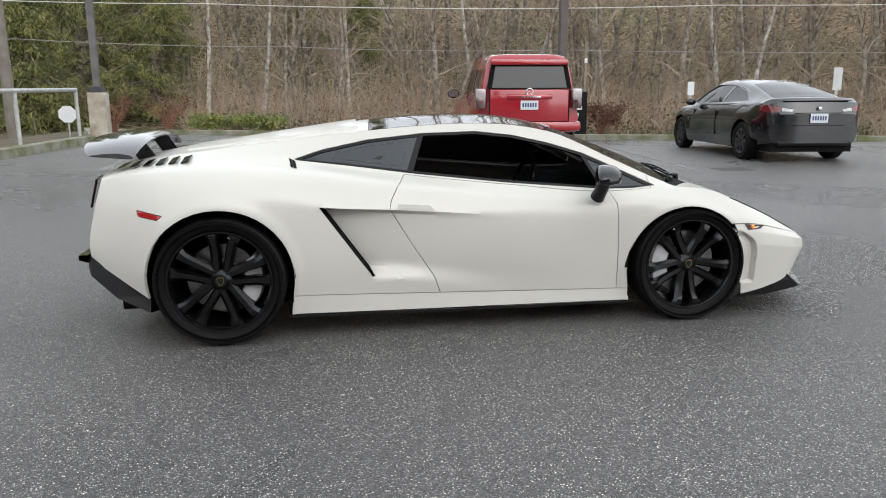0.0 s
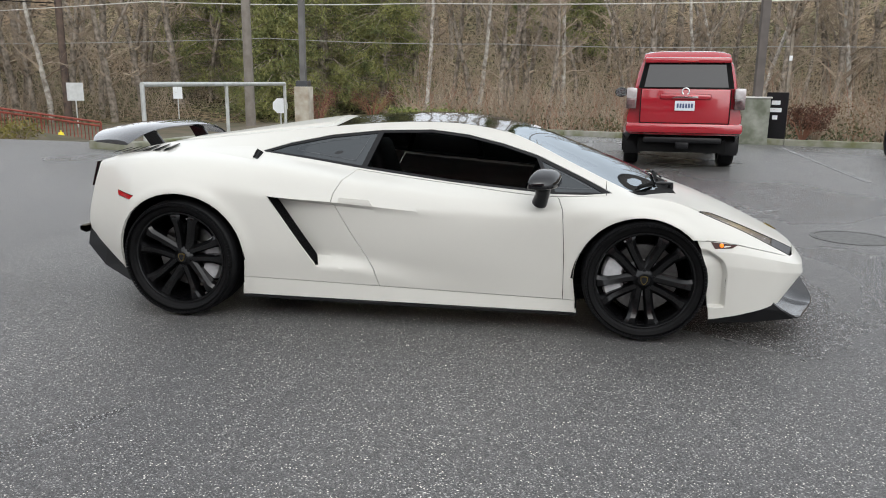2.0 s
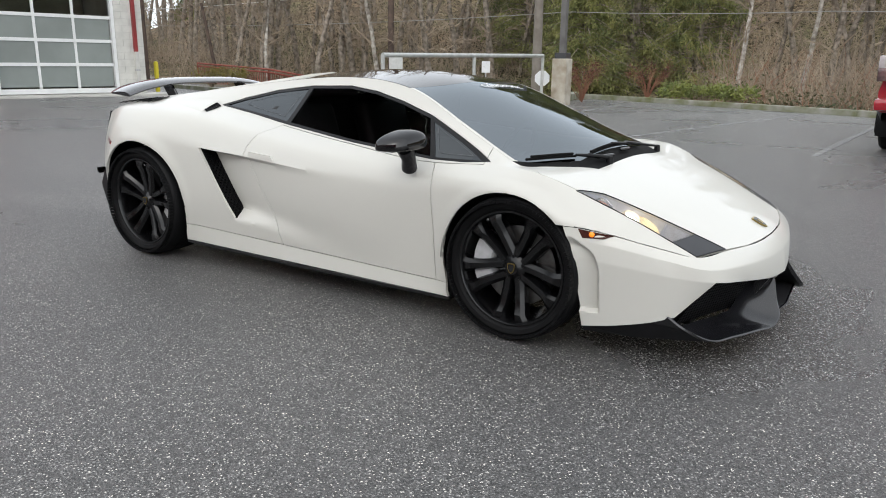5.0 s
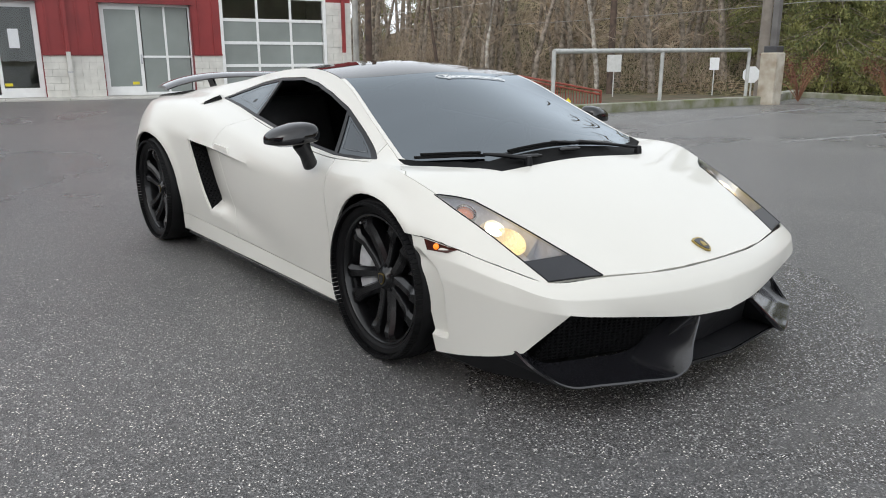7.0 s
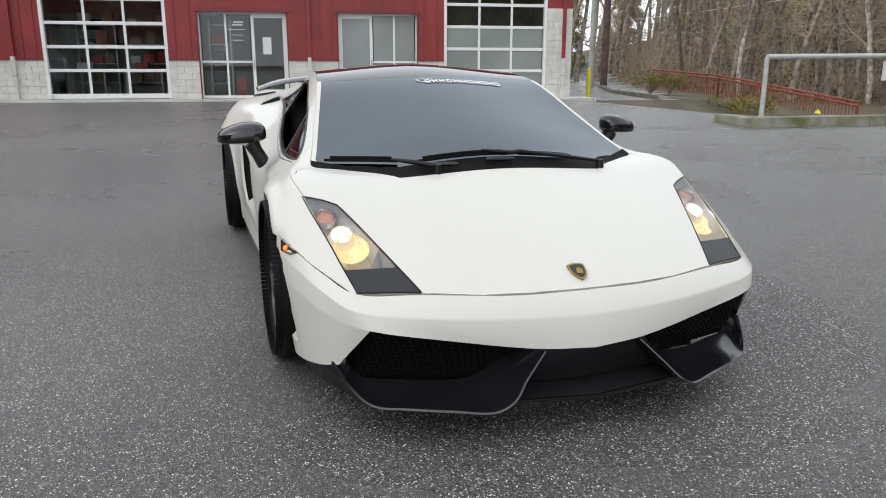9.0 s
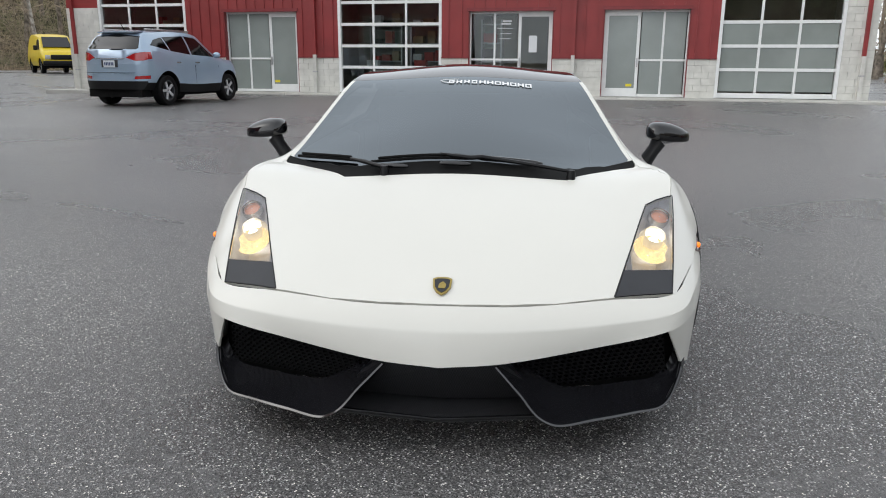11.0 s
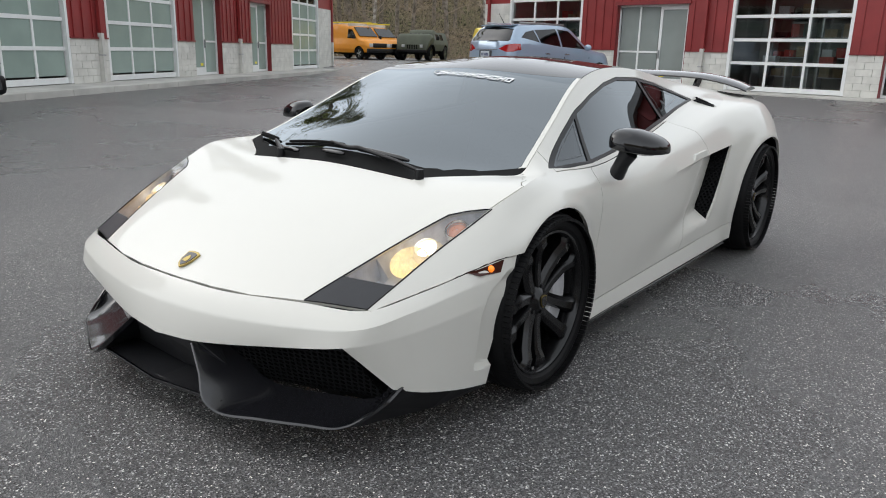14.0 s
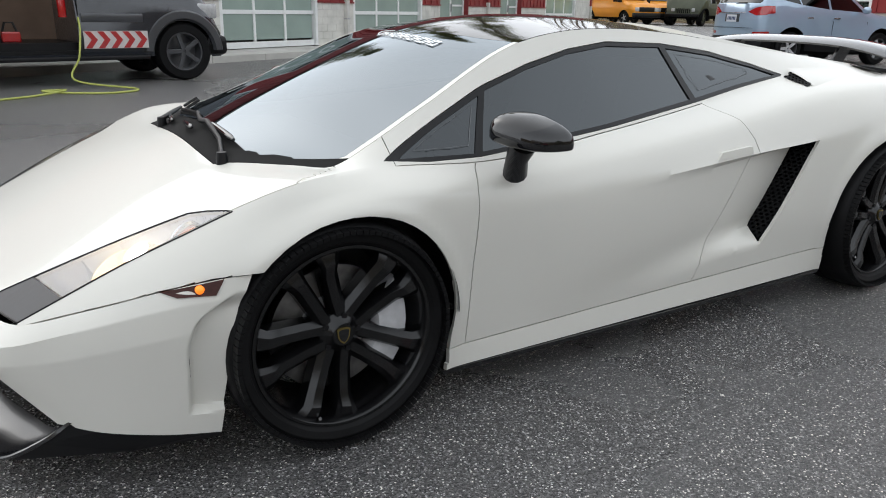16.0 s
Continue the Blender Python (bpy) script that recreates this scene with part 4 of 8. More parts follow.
def inside(p, line):
    r, n = False, len(line)
    for k in range(n):
        (x0, y0), (x1, y1) = line[k], line[(k + 1) % n]
        if (y0 > p[1]) != (y1 > p[1]) and p[0] < (x1 - x0) * (p[1] - y0) / (y1 - y0) + x0:
            r = not r
    return r


def lift(bm, layer, test):
    """Takes the faces that pass the test out of the skin, as a new bmesh."""
    take = [f for f in bm.faces if test(f, f[layer], f.calc_center_median())]
    piece, made = bmesh.new(), {}
    keep = piece.faces.layers.int.new("band")
    for f in take:
        vs = []
        for v in f.verts:
            if v not in made:
                made[v] = piece.verts.new(v.co)
            vs.append(made[v])
        piece.faces.new(vs)[keep] = f[layer]
    bmesh.ops.delete(bm, geom=take, context="FACES")
    return piece


def both(bm):
    """Adds the other half across the middle of the car."""
    r = bmesh.ops.duplicate(bm, geom=bm.verts[:] + bm.edges[:] + bm.faces[:])["geom"]
    bmesh.ops.scale(bm, vec=(1, -1, 1), verts=[g for g in r if isinstance(g, bmesh.types.BMVert)])
    bmesh.ops.reverse_faces(bm, faces=[g for g in r if isinstance(g, bmesh.types.BMFace)])
    bmesh.ops.remove_doubles(bm, verts=[v for v in bm.verts if abs(v.co.y) < 1e-4], dist=2e-4)
    return bm


def other(bm):
    """The same piece for the other side."""
    c = bm.copy()
    bmesh.ops.scale(c, vec=(1, -1, 1), verts=c.verts)
    bmesh.ops.reverse_faces(c, faces=c.faces)
    return c


def rim_in(bm, gap=0.0018, deep=0.014, sink=0.0):
    """Draws a panel in from its neighbours and folds its edge back, so that a real gap is left."""
    bmesh.ops.remove_doubles(bm, verts=bm.verts, dist=1e-5)
    bm.normal_update()
    move = {}
    edges = [e for e in bm.edges if e.is_boundary and not all(abs(v.co.y) < 1e-4 for v in e.verts)]
    for e in edges:
        f = e.link_faces[0]
        d = e.verts[1].co - e.verts[0].co
        if d.length < 1e-7:
            continue
        inn = f.normal.cross(d).normalized()
        if inn.dot(f.calc_center_median() - e.verts[0].co) < 0:
            inn.negate()
        for v in e.verts:
            move.setdefault(v, []).append(inn)
    norm = {v: v.normal.copy() for v in bm.verts}
    for v, ds in move.items():
        d = sum(ds, Vector())
        if d.length > 1e-6:
            d = d.normalized() * gap
            if abs(v.co.y) < 1e-4:
                d.y = 0
            v.co += d
    if sink:
        for v in bm.verts:
            v.co -= norm[v] * sink
    r = bmesh.ops.extrude_edge_only(bm, edges=edges)["geom"]
    ring = [g for g in r if isinstance(g, bmesh.types.BMVert)]
    near = {}
    for v in ring:
        for e in v.link_edges:
            o = e.other_vert(v)
            if o in norm and (o.co - v.co).length < 1e-6:
                near[v] = norm[o]
    for v in ring:
        v.co -= near.get(v, Vector((0, 0, 1))) * deep
    return bm


def circle(c, n=44, grow=0.0):
    return [(c[0] + (c[2] + grow) * math.cos(2 * math.pi * k / n), c[1] + (c[2] + grow) * math.sin(2 * math.pi * k / n)) for k in range(n)]


LOW = (3, 4, 5, 6)
for arch in (FA, RA):
    ring = circle(arch)
    ring = [(x, max(z, -0.5)) for x, z in ring]
    cut(half, ring, "xz", LOW, band_of)
    cut(half, [(arch[0] - arch[2], arch[1]), (arch[0] - arch[2] + 0.03, 0.05)], "xz", LOW, band_of, False)
    cut(half, [(arch[0] + arch[2], arch[1]), (arch[0] + arch[2] - 0.03, 0.05)], "xz", LOW, band_of, False)


def in_arch(c):
    for ax, az, ar in (FA, RA):
        if math.hypot(c.x - ax, c.z - az) < ar or (c.z < az and abs(c.x - ax) < ar - 0.03 * (az - c.z) / az):
            return True
    return False


lift(half, band_of, lambda f, b, c: b in LOW and in_arch(c)).free()

# the seam over the front bumper and the front edge of the bonnet
SEAM = [(2.4, 0.36), (1.99, 0.444), (1.86, 0.483), (1.715, 0.522), (1.6, 0.543), (1.50, 0.547), (1.4, 0.547)]
cut(half, SEAM, "xz", (2, 3, 4, 5, 6), band_of, False)
seam_z = curve([(x, z) for x, z in SEAM])
lift(half, band_of, lambda f, b, c: c.x > 1.45 and b >= 2 and c.z < seam_z(c.x)[0]).free()
NOSE = [(2.128, -0.05), (2.127, 0.06), (2.118, 0.2), (2.098, 0.35), (2.055, 0.525), (1.99, 0.716), (1.97, 0.80)]
cut(half, NOSE, "xy", (0, 1, 2, 3, 4), band_of, False)
nose_x = curve([(y, x) for x, y in NOSE])
lift(half, band_of, lambda f, b, c: c.x > 1.9 and c.x > nose_x(c.y)[0]).free()

# headlamp
LAMP = [(2.05, 0.529), (1.988, 0.716), (1.86, 0.742), (1.76, 0.760), (1.64, 0.782), (1.523, 0.80), (1.565, 0.735), (1.603, 0.692), (1.70, 0.657), (1.85, 0.604), (1.95, 0.567)]
cut(half, LAMP, "xy", (1, 2), band_of)
cut(half, [(1.945, 0.55), (1.892, 0.75)], "xy", (1, 2), band_of, False)
lamp = lift(half, band_of, lambda f, b, c: b == 1 and inside((c.x, c.y), LAMP))
# bonnet, scuttle, windscreen, roof, engine cover
cut(half, [(1.22, 0.70), (1.393, 0.835)], "xy", (1,), band_of, False)
bonnet = lift(half, band_of, lambda f, b, c: (b == 0 and c.x > 1.466) or (b == 1 and c.x > 1.22 + (c.y - 0.72) * 1.5 and c.x > 1.2))
SCREEN_TOP = [(0.505 + 0.075 * (1 - (y / 0.565) ** 2), y) for y in np.linspace(0, 0.6, 9)]
SCREEN_LOW = [(1.375, -0.01), (1.37, 0.2), (1.35, 0.42), (1.265, 0.60), (1.15, 0.74)]
cut(half, SCREEN_TOP, "xy", (0,), band_of, False)
cut(half, SCREEN_LOW, "xy", (0,), band_of, False)
top_x, low_x = curve([(y, x) for x, y in SCREEN_TOP]), curve([(y, x) for x, y in SCREEN_LOW])
PILLAR = [(x, LINES[1](x)[0] - 0.020) for x in np.linspace(0.48, 1.24, 12)]
cut(half, PILLAR, "xy", (0,), band_of, False)
scuttle = lift(half, band_of, lambda f, b, c: b == 0 and c.x > low_x(c.y)[0])
screen = lift(half, band_of, lambda f, b, c: b == 0 and c.x > top_x(c.y)[0] and c.y < LINES[1](c.x)[0] - 0.020)
pillar = lift(half, band_of, lambda f, b, c: b == 0 and c.x > top_x(c.y)[0])
cut(half, [(-0.46, -0.01), (-0.50, 0.6)], "xy", (0,), band_of, False)
roof = lift(half, band_of, lambda f, b, c: b == 0 and c.x > -0.46 - c.y * 0.067)
# side windows
FRAME = [(1.087, 0.755), (0.9, 0.842), (0.695, 0.932), (0.5, 0.99), (0.3, 1.033), (0.1, 1.054), (-0.2, 1.045), (-0.5, 1.012), (-0.75, 0.962), (-0.9, 0.918), (-0.885, 0.912), (-0.6, 0.879), (-0.28, 0.838), (0.25, 0.785), (0.78, 0.745), (0.95, 0.744)]
cut(half, FRAME, "xz", (1, 2), band_of)
TRI = [(1.04, 0.757), (0.9, 0.825), (0.715, 0.905), (0.795, 0.755)]
DOORGLASS = [(0.685, 0.92), (0.5, 0.976), (0.3, 1.019), (0.1, 1.040), (-0.19, 1.032), (-0.26, 0.85), (0.25, 0.798), (0.765, 0.758)]
QUARTER = [(-0.225, 1.028), (-0.5, 0.998), (-0.75, 0.949), (-0.86, 0.918), (-0.6, 0.891), (-0.295, 0.854)]
for pane in (TRI, DOORGLASS, QUARTER):
    cut(half, pane, "xz", (1, 2), band_of)
panes = [lift(half, band_of, lambda f, b, c: b == 1 and inside((c.x, c.z), pane)) for pane in (TRI, DOORGLASS, QUARTER)]
frame_side = lift(half, band_of, lambda f, b, c: b == 1 and inside((c.x, c.z), FRAME))
# door, sill, intake, tail lamp
sill = lift(half, band_of, lambda f, b, c: b == 6 and -1.0 < c.x < 1.0)
DOOR = [(0.78, 0.76), (0.815, 0.72), (0.836, 0.669), (0.85, 0.45), (0.856, 0.187), (0.85, 0.12), (-0.141, 0.12), (-0.145, 0.212), (-0.175, 0.30), (-0.30, 0.49), (-0.41, 0.672), (-0.40, 0.72), (-0.362, 0.785), (-0.315, 0.83), (-0.31, 0.9)]
cut(half, DOOR, "xz", (2, 3, 4, 5), band_of)
door = lift(half, band_of, lambda f, b, c: b in (2, 3, 4, 5) and inside((c.x, c.z), DOOR))
IN = [(intake_line(0.692), 0.692), (intake_line(0.318), 0.318), (intake_line(0.318) + 0.014, 0.318), (intake_line(0.692) + 0.016, 0.690)]
cut(half, [(-1.63, 0.25), (-2.0, 0.48)], "xz", (4, 5, 6), band_of, False)
cut(half, IN, "xz", (4, 5), band_of)
lift(half, band_of, lambda f, b, c: b in (4, 5) and inside((c.x, c.z), IN)).free()
lift(half, band_of, lambda f, b, c: b > 3 and c.x < -1.6 and c.z < 0.25 + (-1.63 - c.x) * 0.62).free()
SIDE_LAMP = [(-1.533, 0.679), (-1.665, 0.703), (-1.655, 0.673), (-1.56, 0.657)]
cut(half, SIDE_LAMP, "xz", (3, 4, 5), band_of)
tail_marker = lift(half, band_of, lambda f, b, c: b in (3, 4, 5) and inside((c.x, c.z), SIDE_LAMP))
deck = lift(half, band_of, lambda f, b, c: b == 0)
cut(half, [(0.74, 0.9), (0.76, 0.70)], "xz", (1, 2, 3), band_of, False)
fender = lift(half, band_of, lambda f, b, c: c.x > 0.5 and b > 0 and not (b == 1 and c.x < 1.06))
quarter = lift(half, band_of, lambda f, b, c: True)
half.free()

hollow(door)
hollow(quarter)
for bm_, name, m, lab in ((bonnet, "bonnet", WHITE, ""), (scuttle, "scuttle", BLACK_DULL, "black plastic scuttle"), (roof, "roof_panel", BLACK_GLOSS, "gloss black roof"), (deck, "engine_cover", WHITE, "")):
    part(name, rim_in(both(bm_)), m, car, lab, 32)
part("windscreen", both(screen), GLASS_SCREEN, car, "dark tinted windscreen", 60)
for side, flip in (("left", lambda b: b.copy()), ("right", other)):
    part("door", rim_in(flip(door)), WHITE, car, "", 32)
    part("front_wing", rim_in(flip(fender)), WHITE, car, "", 32)
    part("rear_quarter", rim_in(flip(quarter)), WHITE, car, "", 32)
    part("sill", rim_in(flip(sill)), WHITE, car, "", 32)
    part("windscreen_pillar", rim_in(flip(pillar), 0.0005, 0.01), WHITE, car, "", 32)
    part("window_frame", rim_in(flip(frame_side), 0.001, 0.012, 0.002), BLACK_SATIN, car, "black window frame", 40)
    part("tail_marker", rim_in(flip(tail_marker), 0.002, 0.01), RED_LENS, car, "red side marker")
    for p, n in zip(panes, ("fixed_window", "door_window", "quarter_window")):
        if not (n == "door_window" and side == "right"):
            part(n, rim_in(flip(p), -0.002, 0.003, 0.006), GLASS_DARK, car, "dark tinted side glass", 60)
    # fine printed outline inside the fixed panes
    sg_ = 1 if side == "left" else -1
    for p, line in ((panes[0], [(0.985, 0.772), (0.895, 0.815), (0.745, 0.882), (0.805, 0.775)]), (panes[2], [(-0.27, 1.005), (-0.5, 0.980), (-0.69, 0.944), (-0.70, 0.925), (-0.6, 0.912), (-0.335, 0.878)])):
        bm = bmesh.new()
        vs = [v.co for v in p.verts]

        def out_at(x, z):
            near = sorted(vs, key=lambda c: (c.x - x) ** 2 + (c.z - z) ** 2)[:4]
            w = [1 / (((c.x - x) ** 2 + (c.z - z) ** 2) ** 0.5 + 1e-3) for c in near]
            return sum(c.y * k for c, k in zip(near, w)) / sum(w)
        pts = []
        for (x0, z0), (x1, z1) in zip(line, line[1:] + line[:1]):
            pts += [(x0 + (x1 - x0) * k / 5, sg_ * (out_at(x0 + (x1 - x0) * k / 5, z0 + (z1 - z0) * k / 5) - 0.004), z0 + (z1 - z0) * k / 5) for k in range(5)]
        tube(bm, pts + pts[:1], 0.0007, 4, False)
        part("pane_outline", bm, FAINT, car, "fine pale line on the glass")
for b in (door, fender, quarter, sill, pillar, frame_side, tail_marker, *panes):
    b.free()

# front bumper: lines from the middle out to the wheel arch
def top_z(x, y):
    """Height of the body's upper skin at x, y."""
    s = [p for b, p in skin(x) if b < 3]
    for a, b in zip(s, s[1:]):
        if a[0] <= abs(y) <= b[0]:
            return a[1] + (b[1] - a[1]) * (abs(y) - a[0]) / (b[0] - a[0] + 1e-9)
    return s[-1][1]


def side_y(x, z):
    """How far out the body's flank stands at x, z."""
    s = [p for b, p in skin(x) if b >= 2]
    for a, b in zip(s, s[1:]):
        if b[1] <= z <= a[1]:
            return a[0] + (b[0] - a[0]) * (a[1] - z) / (a[1] - b[1] + 1e-9)
    return s[-1][0]


B0 = [(nose_x(y)[0] + 0.002, y, top_z(nose_x(y)[0], y) - 0.003) for y in (0, 0.25, 0.527, 0.712)]
B0 += [(x, side_y(x, z) - 0.001, z - 0.002) for x, z in ((1.86, 0.483), (1.715, 0.522), (1.60, 0.543), (1.512, 0.547))]
B1 = [(2.180, 0, 0.370), (2.163, 0.25, 0.374), (2.11, 0.53, 0.388), (2.035, 0.728, 0.405), (1.90, 0.809, 0.440), (1.74, 0.863, 0.476), (1.62, 0.889, 0.492), (1.535, 0.900, 0.495)]
B2 = [(2.198, 0, 0.264), (2.178, 0.20, 0.276), (2.128, 0.46, 0.313), (2.066, 0.696, 0.351), (1.93, 0.803, 0.375), (1.76, 0.865, 0.405), (1.65, 0.887, 0.418), (1.558, 0.898, 0.42)]
B3 = [(1.945, 0.772, 0.205), (1.86, 0.815, 0.178), (1.75, 0.842, 0.152), (1.67, 0.853, 0.137), (1.604, 0.858, 0.126)]
L0, L1, L2 = (curve([(i, *p) for i, p in enumerate(b)]) for b in (B0, B1, B2))
L3 = curve([(i + 3, *p) for i, p in enumerate(B3)])
SLOT = curve([(0.12, 1.68), (0.2, 1.675), (0.3, 1.672), (0.40, 1.665), (0.45, 1.64), (0.49, 1.585), (0.53, 1.53)])


def scallop(p):
    """The channel between the wheel arch and the slot."""
    x, y, z = p
    if 0.19 < z < 0.515 and x < 1.75:
        d = SLOT(z)[0] - x
        y -= 0.032 * ramp(d, -0.003, 0.020) * ramp(z, 0.192, 0.206) * (1 - ramp(z, 0.46, 0.512)) * (1 - 0.75 * ramp(d, 0.01, 0.14))
    return Vector((x, y, z))


def bumper_point(u, v):
    """v from 0 (seam) by 1 (the ridge) and 2 (the beam's lower edge) to 3 (the bottom)."""
    if v <= 2:
        a, b, c = L0(u), L1(u), L2(u)
        s = v / 2
        soft = a * (1 - s) * (1 - 2 * s) + b * 4 * s * (1 - s) + c * s * (2 * s - 1)
        hard = a + (b - a) * v if v < 1 else b + (c - b) * (v - 1)
        keep = 0.20 + 0.30 * (1 - ramp(u, 1.5, 3.2))
        return scallop(hard * (1 - keep) + soft * keep)
    s = v - 2
    return scallop(L2(u) * (1 - s) + L3(u) * s)


bm = bmesh.new()
US = list(np.linspace(0, 3, 31)) + list(np.linspace(3, 7, 130))[1:]
VS = list(np.linspace(0, 2, 29))
grid = [[bm.verts.new(bumper_point(u, v)) for v in VS] for u in US]
for a, b in zip(grid, grid[1:]):
    for k in range(len(VS) - 1):
        bm.faces.new((a[k], b[k], b[k + 1], a[k + 1]))
side = US.index(3.0)
below = [[g[-1]] + [bm.verts.new(bumper_point(u, v)) for v in np.linspace(2, 3, 41)[1:]] for u, g in zip(US[side:], grid[side:])]
for a, b in zip(below, below[1:]):
    for k in range(40):
        bm.faces.new((a[k], b[k], b[k + 1], a[k + 1]))
bmesh.ops.recalc_face_normals(bm, faces=bm.faces)
if grid[0][6].normal.x < 0 or bm.faces[0].normal.x < 0:
    bmesh.ops.reverse_faces(bm, faces=bm.faces)
part("front_bumper", rim_in(both(bm), 0.0012, 0.007), WHITE, car, "", 30)


BUMPER_SIDE = [bumper_point(u, v) for u in np.linspace(3, 7, 80) for v in np.linspace(0, 2.99, 36)]


def bumper_at(x, z):
    """How far out the bumper stands at x, z of its side."""
    return min(BUMPER_SIDE, key=lambda p: (p.x - x) ** 2 + (p.z - z) ** 2).y


MARK = [(1.712, 0.521), (1.578, 0.541), (1.600, 0.507), (1.68, 0.508)]
for sgn in (1, -1):
    bm = bmesh.new()
    outer = [bm.verts.new((x, sgn * (bumper_at(x, z) + 0.004), z)) for x, z in MARK]
    inner = [bm.verts.new((x, sgn * (bumper_at(x, z) - 0.012), z)) for x, z in MARK]
    bm.faces.new(outer)
    for i in range(4):
        bm.faces.new((outer[i], inner[i], inner[(i + 1) % 4], outer[(i + 1) % 4]))
    bmesh.ops.recalc_face_normals(bm, faces=bm.faces)
    lens = part("side_marker", bm, mat("smoked_amber_lens", (0.05, 0.012, 0.008), 0.2, spec=0.3, spots=0.3, scale=100), car, "amber side marker lamp")
    bm = bmesh.new()
    bmesh.ops.create_uvsphere(bm, u_segments=10, v_segments=6, radius=0.011, matrix=Matrix.Translation((1.632, sgn * (bumper_at(1.632, 0.522) + 0.001), 0.522)))
    part("bulb", bm, AMBER_LIT, lens, "lit amber bulb", 60)
    bm = bmesh.new()
    ring = [(SLOT(z)[0] + 0.001, z) for z in np.linspace(0.235, 0.43, 10)]
    tube(bm, [(x, sgn * (bumper_at(x + 0.012, z) - 0.012), z) for x, z in ring], [0.002, 0.006, 0.007, 0.008, 0.008, 0.008, 0.008, 0.007, 0.006, 0.002], 6)
    part("side_slot", bm, BLACK_DULL, car, "narrow black slot", 60)

# lower front: mesh panels, black blades and the carbon splitter
def honeycomb(bm, corners, cell=0.02, bar=0.004, deep=0.012):
    """A sheet of hexagon openings between four corners: a b below, d c above."""
    a, b, c, d = (Vector(p) for p in corners)
    nu, nv = int((b - a).length / cell), int((d - a).length / (cell * 0.866))
    nrm = (b - a).cross(d - a).normalized()

    def at(s, t):
        return a * (1 - s) * (1 - t) + b * s * (1 - t) + c * s * t + d * (1 - s) * t
    for j in range(nv):
        for i in range(nu):
            s0, t0 = (i + 0.5 + 0.5 * (j % 2)) / nu, (j + 0.5) / nv
            if s0 > 1:
                continue
            rings = []
            for rr, dd in ((0.58, 0), (0.58 - bar / cell * 1.15, 0), (0.58 - bar / cell * 1.15, deep)):
                ring = []
                for k in range(6):
                    g = math.pi / 3 * k + math.pi / 6
                    ring.append(bm.verts.new(at(min(max(s0 + rr * math.cos(g) / nu, 0), 1), min(max(t0 + rr * math.sin(g) * 1.155 / nv, 0), 1)) - nrm * dd))
                rings.append(ring)
            for p, q in zip(rings, rings[1:]):
                for k in range(6):
                    bm.faces.new((p[k], p[(k + 1) % 6], q[(k + 1) % 6], q[k]))
    return bm


def sheet(bm, outline, back, flip=False):
    """A flat-sided plate from an outline of points, with depth given by a vector."""
    a = [bm.verts.new(p) for p in outline]
    b = [bm.verts.new(Vector(p) + Vector(back)) for p in outline]
    n = len(a)
    bm.faces.new(a)
    bm.faces.new(list(reversed(b)))
    for i in range(n):
        bm.faces.new((a[i], b[i], b[(i + 1) % n], a[(i + 1) % n]))
    bmesh.ops.recalc_face_normals(bm, faces=bm.faces)
    return bm


